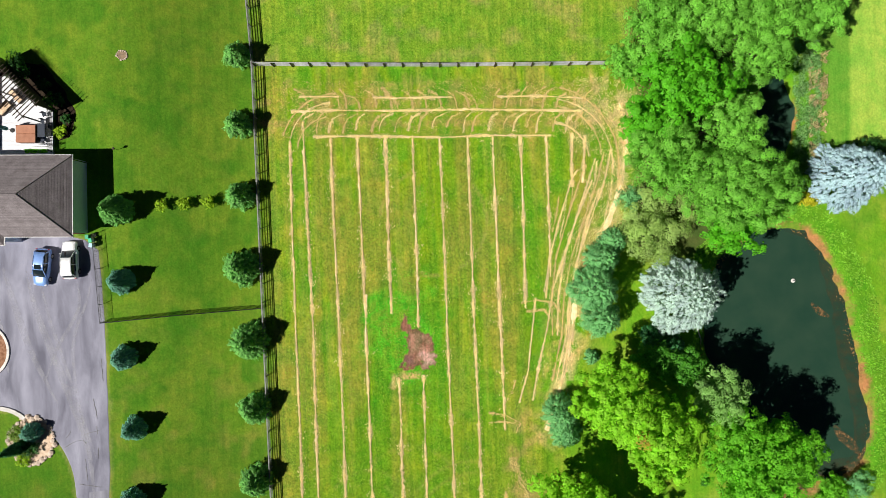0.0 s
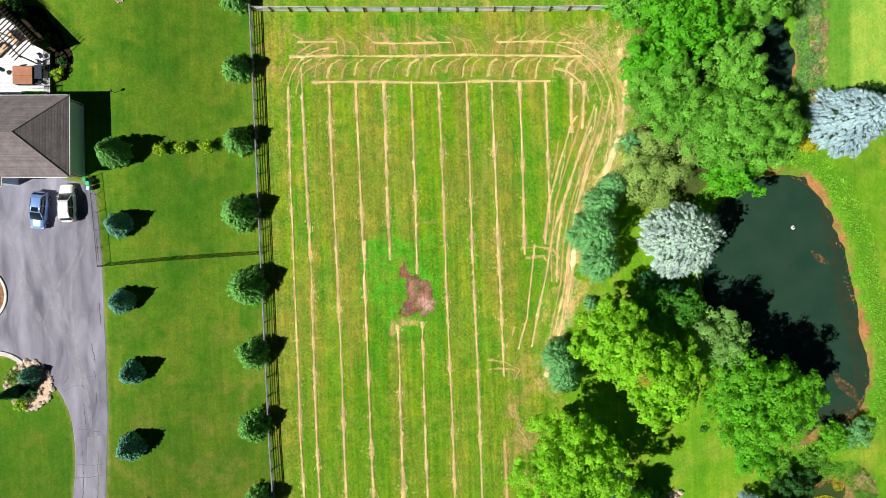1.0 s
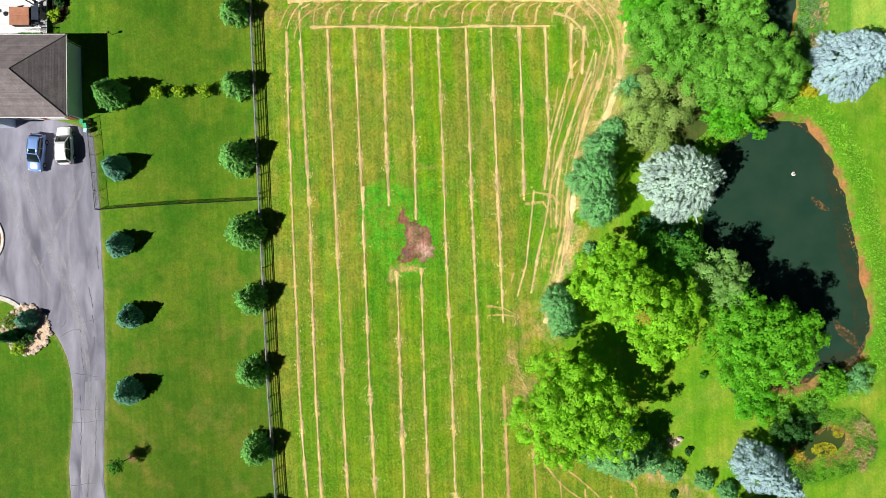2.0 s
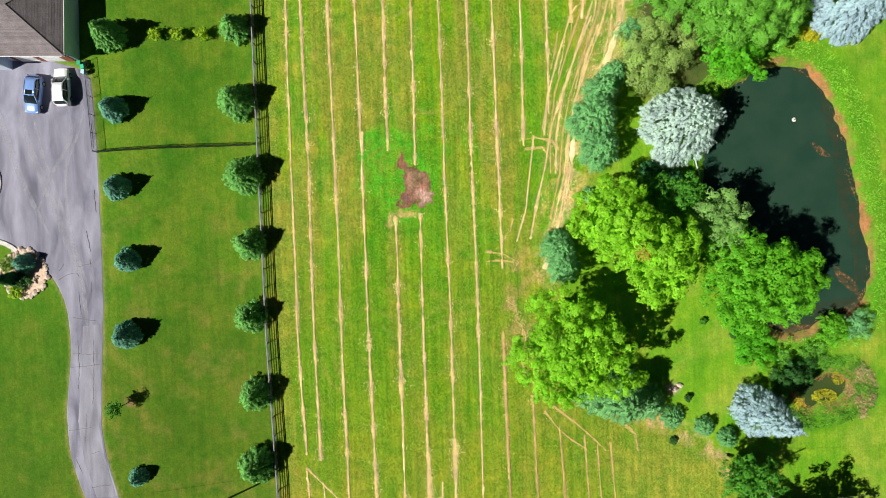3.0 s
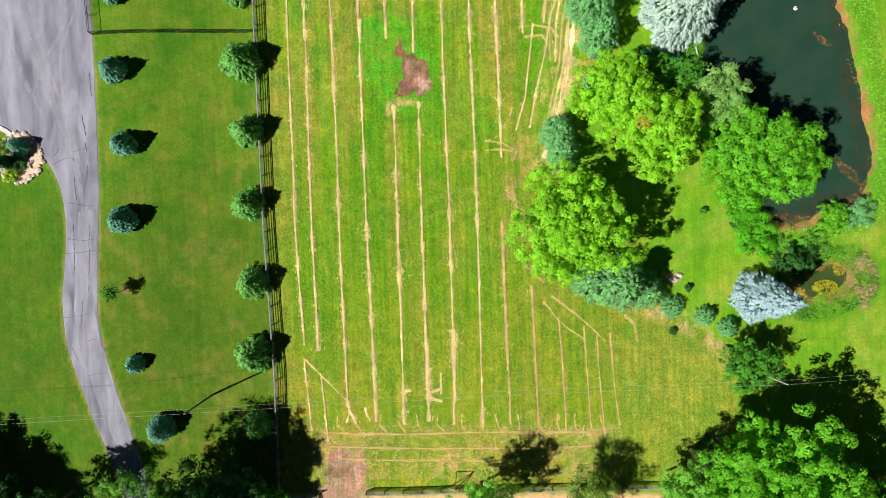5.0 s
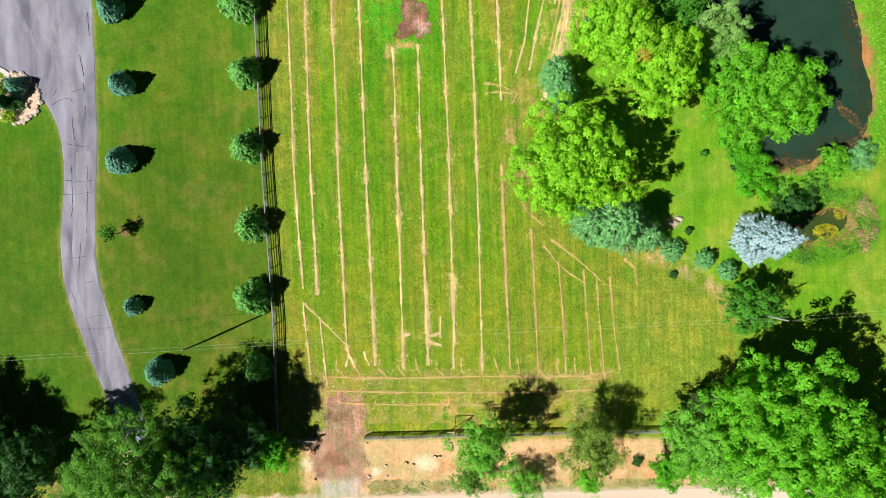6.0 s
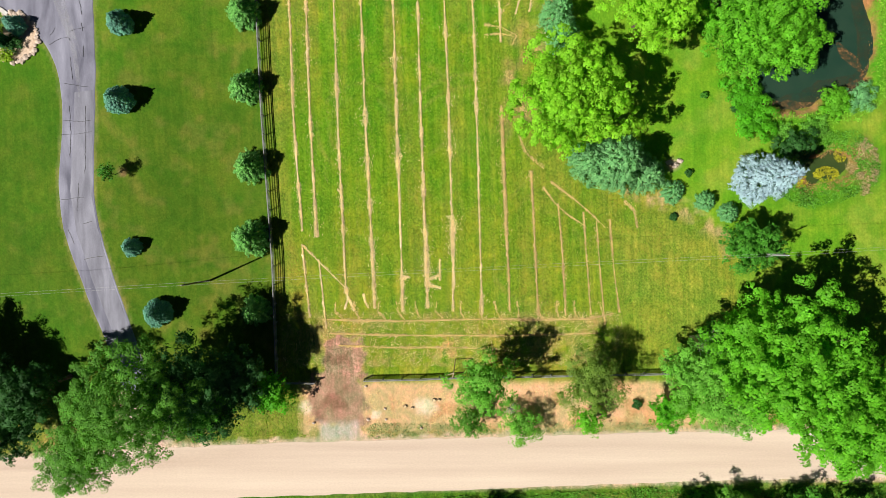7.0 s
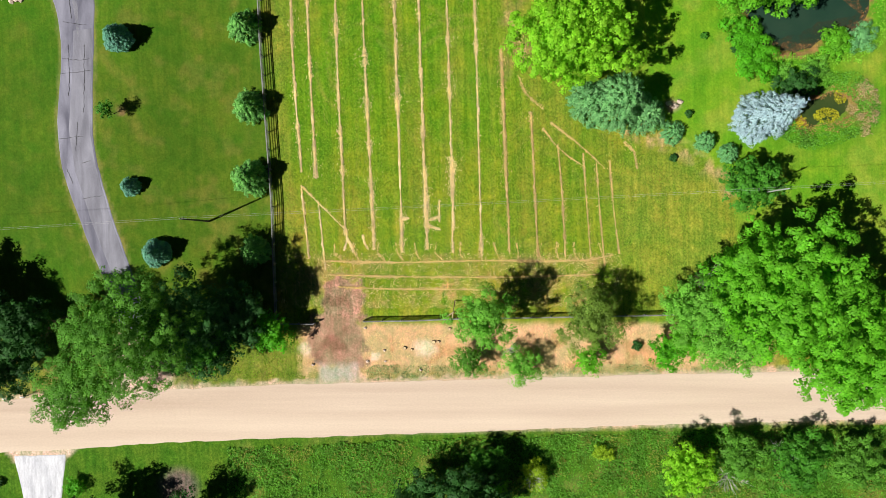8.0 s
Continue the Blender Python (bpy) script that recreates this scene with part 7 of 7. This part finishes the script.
# ---- grass and weeds ----
def scatter(name, n, x0, x1, y0, y1, keep, mat, label, size, lift=0.0, upright=0.7, clump=1.2, seed=0, slim=0.28, axis=None, floor=-9.0):
    r = np.random.default_rng(seed)
    x, y = r.uniform(x0, x1, n), r.uniform(y0, y1, n)
    c = fractal(0.77 * x + 0.64 * y, 0.77 * y - 0.64 * x, clump, seed)
    ok = keep(x, y) & (r.random(n) < smooth(0.25, 0.7, c) + 0.15)
    x, y, c = x[ok], y[ok], c[ok]
    n = len(x)
    l = r.uniform(size * 0.5, size * 1.4, n)
    z = np.maximum(skin(x, y), floor) + 0.012 + 0.25 * l * upright + r.uniform(0, 1, n) * lift * smooth(0.35, 0.7, c)
    nrm = np.stack([r.normal(size=n), r.normal(size=n), np.full(n, 2.6 - 2.4 * upright)], 1)
    q = leaf_quads(np.stack([x, y, z], 1), nrm, l, l * slim, r, axis)
    tagged(new(name, quads_mesh(name, q, mat)), label, "grass", kind="stuff")


OLIVE_WEEDS = foliage("yellowing_weeds", (0.15, 0.20, 0.02), (0.36, 0.36, 0.08), 0.3)
RUSTY = foliage("rusty_weeds", (0.26, 0.14, 0.05), (0.52, 0.30, 0.13), 0.2)
GREEN_REEDS = foliage("green_reeds", (0.08, 0.24, 0.055), (0.27, 0.46, 0.16), 0.25)
BROWN_REEDS = foliage("brown_reeds", (0.28, 0.20, 0.08), (0.66, 0.52, 0.30), 0.2)
FRESH = foliage("fresh_bank_weeds", (0.13, 0.34, 0.02), (0.28, 0.53, 0.05), 0.3)


def in_field(x, y):
    band = line_distance(x, y, STRAW_BAND)
    edge = np.interp(y, [-67, -60, -50, -44, -38, -25, -16, -6, 2, 12, 40], [34, 33, 32, 27, 14, 13, 17, 19, 23, 26, 24])
    return (x > along(FENCE_LINE, y, 1) + 0.3) & (x < edge) & (inside_distance(x, y, PATCH) > 0.2) & (inside_distance(x, y, GATEWAY) > 0.0) & (band > 0.8)


scatter("grass", 80000, -25, 34, -66.8, 40, in_field, FIELD_GRASS, "short mown field grass with green and yellow tufts", 0.2, 0.01, 0.0, 0.9, 1, 0.5)
scatter("weeds", 6000, -13, 5, -25, -2, lambda x, y: (np.hypot((x + 4.6) * 1.15, (y + 12.6) * 0.72) + 9 * (fractal(x, y, 2.6, 2) - 0.5) < 5.5) & (inside_distance(x, y, PATCH) > 0.3), LEAF["ash"], "lush green weeds round a bare patch", 0.2, 0.06, 0.2, 1.2, 13, 0.6)
scatter("hay_litter", 22000, -24, 28, -66, 40, in_field, STUBBLE, "loose dry hay scattered over the field", 0.22, 0.02, 0.2, 2.0, 2, 0.14)
scatter("hay_litter", 50000, -24, 24, -60, 15, lambda x, y: in_field(x, y) & (fractal(x + 0.037 * y, y / 14.0, 0.5, 5) > 0.62), STUBBLE, "loose dry hay in thin lines left by the rake", 0.3, 0.02, 0.05, 3.0, 15, 0.16, np.array([-0.037, 1.0, 0.0]))
scatter("hay_litter", 16000, 14, 27, -10, 22, lambda x, y: (line_distance(x, y, STRAW_BAND) < 3.5) | (np.hypot(x - 22, y - 17.5) < 6), STRAW, "loose dry hay at the field's edge", 0.26, 0.03, 0.2, 0.8, 3, 0.16)
scatter("hay_litter", 12000, -20, 24, -66, -59, in_field, STRAW, "loose dry hay at the field's end", 0.24, 0.03, 0.2, 0.8, 6, 0.16)
scatter("hay_litter", 9000, -21, 22, 14, 21.5, in_field, RED_STRAW, "loose dry hay at the field's end", 0.24, 0.03, 0.2, 0.8, 7, 0.16)
scatter("weeds", 120000, -27, 62, -98, -81.2, lambda x, y: (y < along(ROAD_SOUTH, x) - 0.6 - 0.8 * fuzz(x, y, 1.2, 3)), WEEDS, "tall rough green weeds beside the road", 0.3, 0.45, 0.25, 2.6, 4, 0.45)
scatter("dry_weeds", 30000, -27, 62, -98, -82.5, lambda x, y: (y < along(ROAD_SOUTH, x) - 1.0) & (fractal(x, y, 5.0, 2) > 0.52), OLIVE_WEEDS, "yellowing weeds in patches beside the road", 0.3, 0.5, 0.25, 1.6, 24, 0.35)
scatter("weeds", 60000, 33, 61, -37, 6, lambda x, y: (lambda d: (d > 0.6) & (d < 3.6))(inside_distance(x, y, POND) + 1.5 * (fractal(x, y, 1.5, 2) - 0.5)), FRESH, "green weeds on the pond bank", 0.3, 0.08, 0.1, 1.6, 5, 0.45)
scatter("dry_weeds", 16000, 34, 60, -36, 5, lambda x, y: (lambda d: (d > -0.5) & (d < 0.9))(inside_distance(x, y, POND) + 1.2 * (fractal(x, y, 1.5, 2) - 0.5)), RUSTY, "rusty brown weeds along the pond's edge", 0.24, 0.12, 0.2, 0.9, 25, 0.3, floor=-0.7)
scatter("dry_weeds", 7000, 43, 58, -45, -36, lambda x, y: (lambda d: (d > -0.4) & (d < 1.2))(inside_distance(x, y, SMALL_POND) + 1.2 * (fractal(x, y, 1.5, 2) - 0.5)), RUSTY, "rusty brown weeds round the small pond", 0.24, 0.15, 0.2, 0.9, 26, 0.3, floor=-0.42)
scatter("weeds", 20000, 43, 58, -46, -35, lambda x, y: (lambda d: (d > 0.2) & (d < 2.8))(inside_distance(x, y, SMALL_POND) + 1.5 * (fractal(x, y, 1.5, 2) - 0.5)), WEEDS, "green weeds round the small pond", 0.26, 0.3, 0.4, 1.0, 8, 0.45)
scatter("reeds", 6000, 52, 57.5, -44.5, -36.5, lambda x, y: np.hypot((x - 55.2) * 1.1, (y + 40.2) * 0.6) + 2 * (fractal(x, y, 1.2, 2) - 0.5) < 1.9, BROWN_REEDS, "brown and tan reeds beside the small pond", 0.4, 0.5, 0.4, 0.8, 16, 0.14)
scatter("yellow_weeds", 5000, 45.5, 53, -43, -38, lambda x, y: (np.hypot((x - 50.5) * 0.6, y + 41.3) < 1.0) | (np.hypot(x - 52.3, (y + 38.7) * 0.8) < 0.9) | (np.hypot((x - 47.0) * 0.8, y + 42.2) < 1.0), LEAF["yellow"], "yellow water plants on the small pond", 0.2, 0.15, 0.2, 0.8, 9, 0.5, floor=-0.44)
scatter("reeds", 12000, 46.4, 49.6, 9, 27, lambda x, y: inside_distance(x, y, UPPER_POND) > 0.1, GREEN_REEDS, "green reeds beside dark water", 0.45, 0.9, 0.6, 1.0, 10, 0.16)
scatter("reeds", 6000, 48.3, 50.6, 9, 25, lambda x, y: fractal(x, y, 1.5, 3) > 0.42, BROWN_REEDS, "dry tan reeds beside dark water", 0.45, 0.8, 0.5, 1.0, 17, 0.16)
scatter("weeds", 9000, -34, -16.5, -76, -69, lambda x, y: (x < -17.0 + 1.5 * (fuzz(x, y, 1.0, 2) - 0.5)) & (x > -33 + 2 * fuzz(x, y, 1.4, 1)) & (y > along(ROAD_NORTH, x) + 0.4 + 0.7 * fuzz(x, y, 1.1, 5)), FIELD_GRASS, "rough green grass on the road verge", 0.16, 0.1, 0.1, 1.0, 11, 0.4)
scatter("dry_weeds", 26000, -18, 42, -75.5, -68, lambda x, y: (y > along(ROAD_NORTH, x) + 0.2) & (inside_distance(x, y, GATEWAY) > 0.3) & (np.abs(x + 12.6) > 3), STRAW, "dry tan litter and stalks on the road verge", 0.15, 0.02, 0.15, 1.0, 12, 0.2)
scatter("weeds", 9000, -9, 42, -75.6, -73.4, lambda x, y: y > along(ROAD_NORTH, x) + 0.15 + 0.5 * fuzz(x, y, 1.1, 5), REEDS, "dry green fringe of grass along the road", 0.2, 0.08, 0.3, 1.2, 14, 0.35)
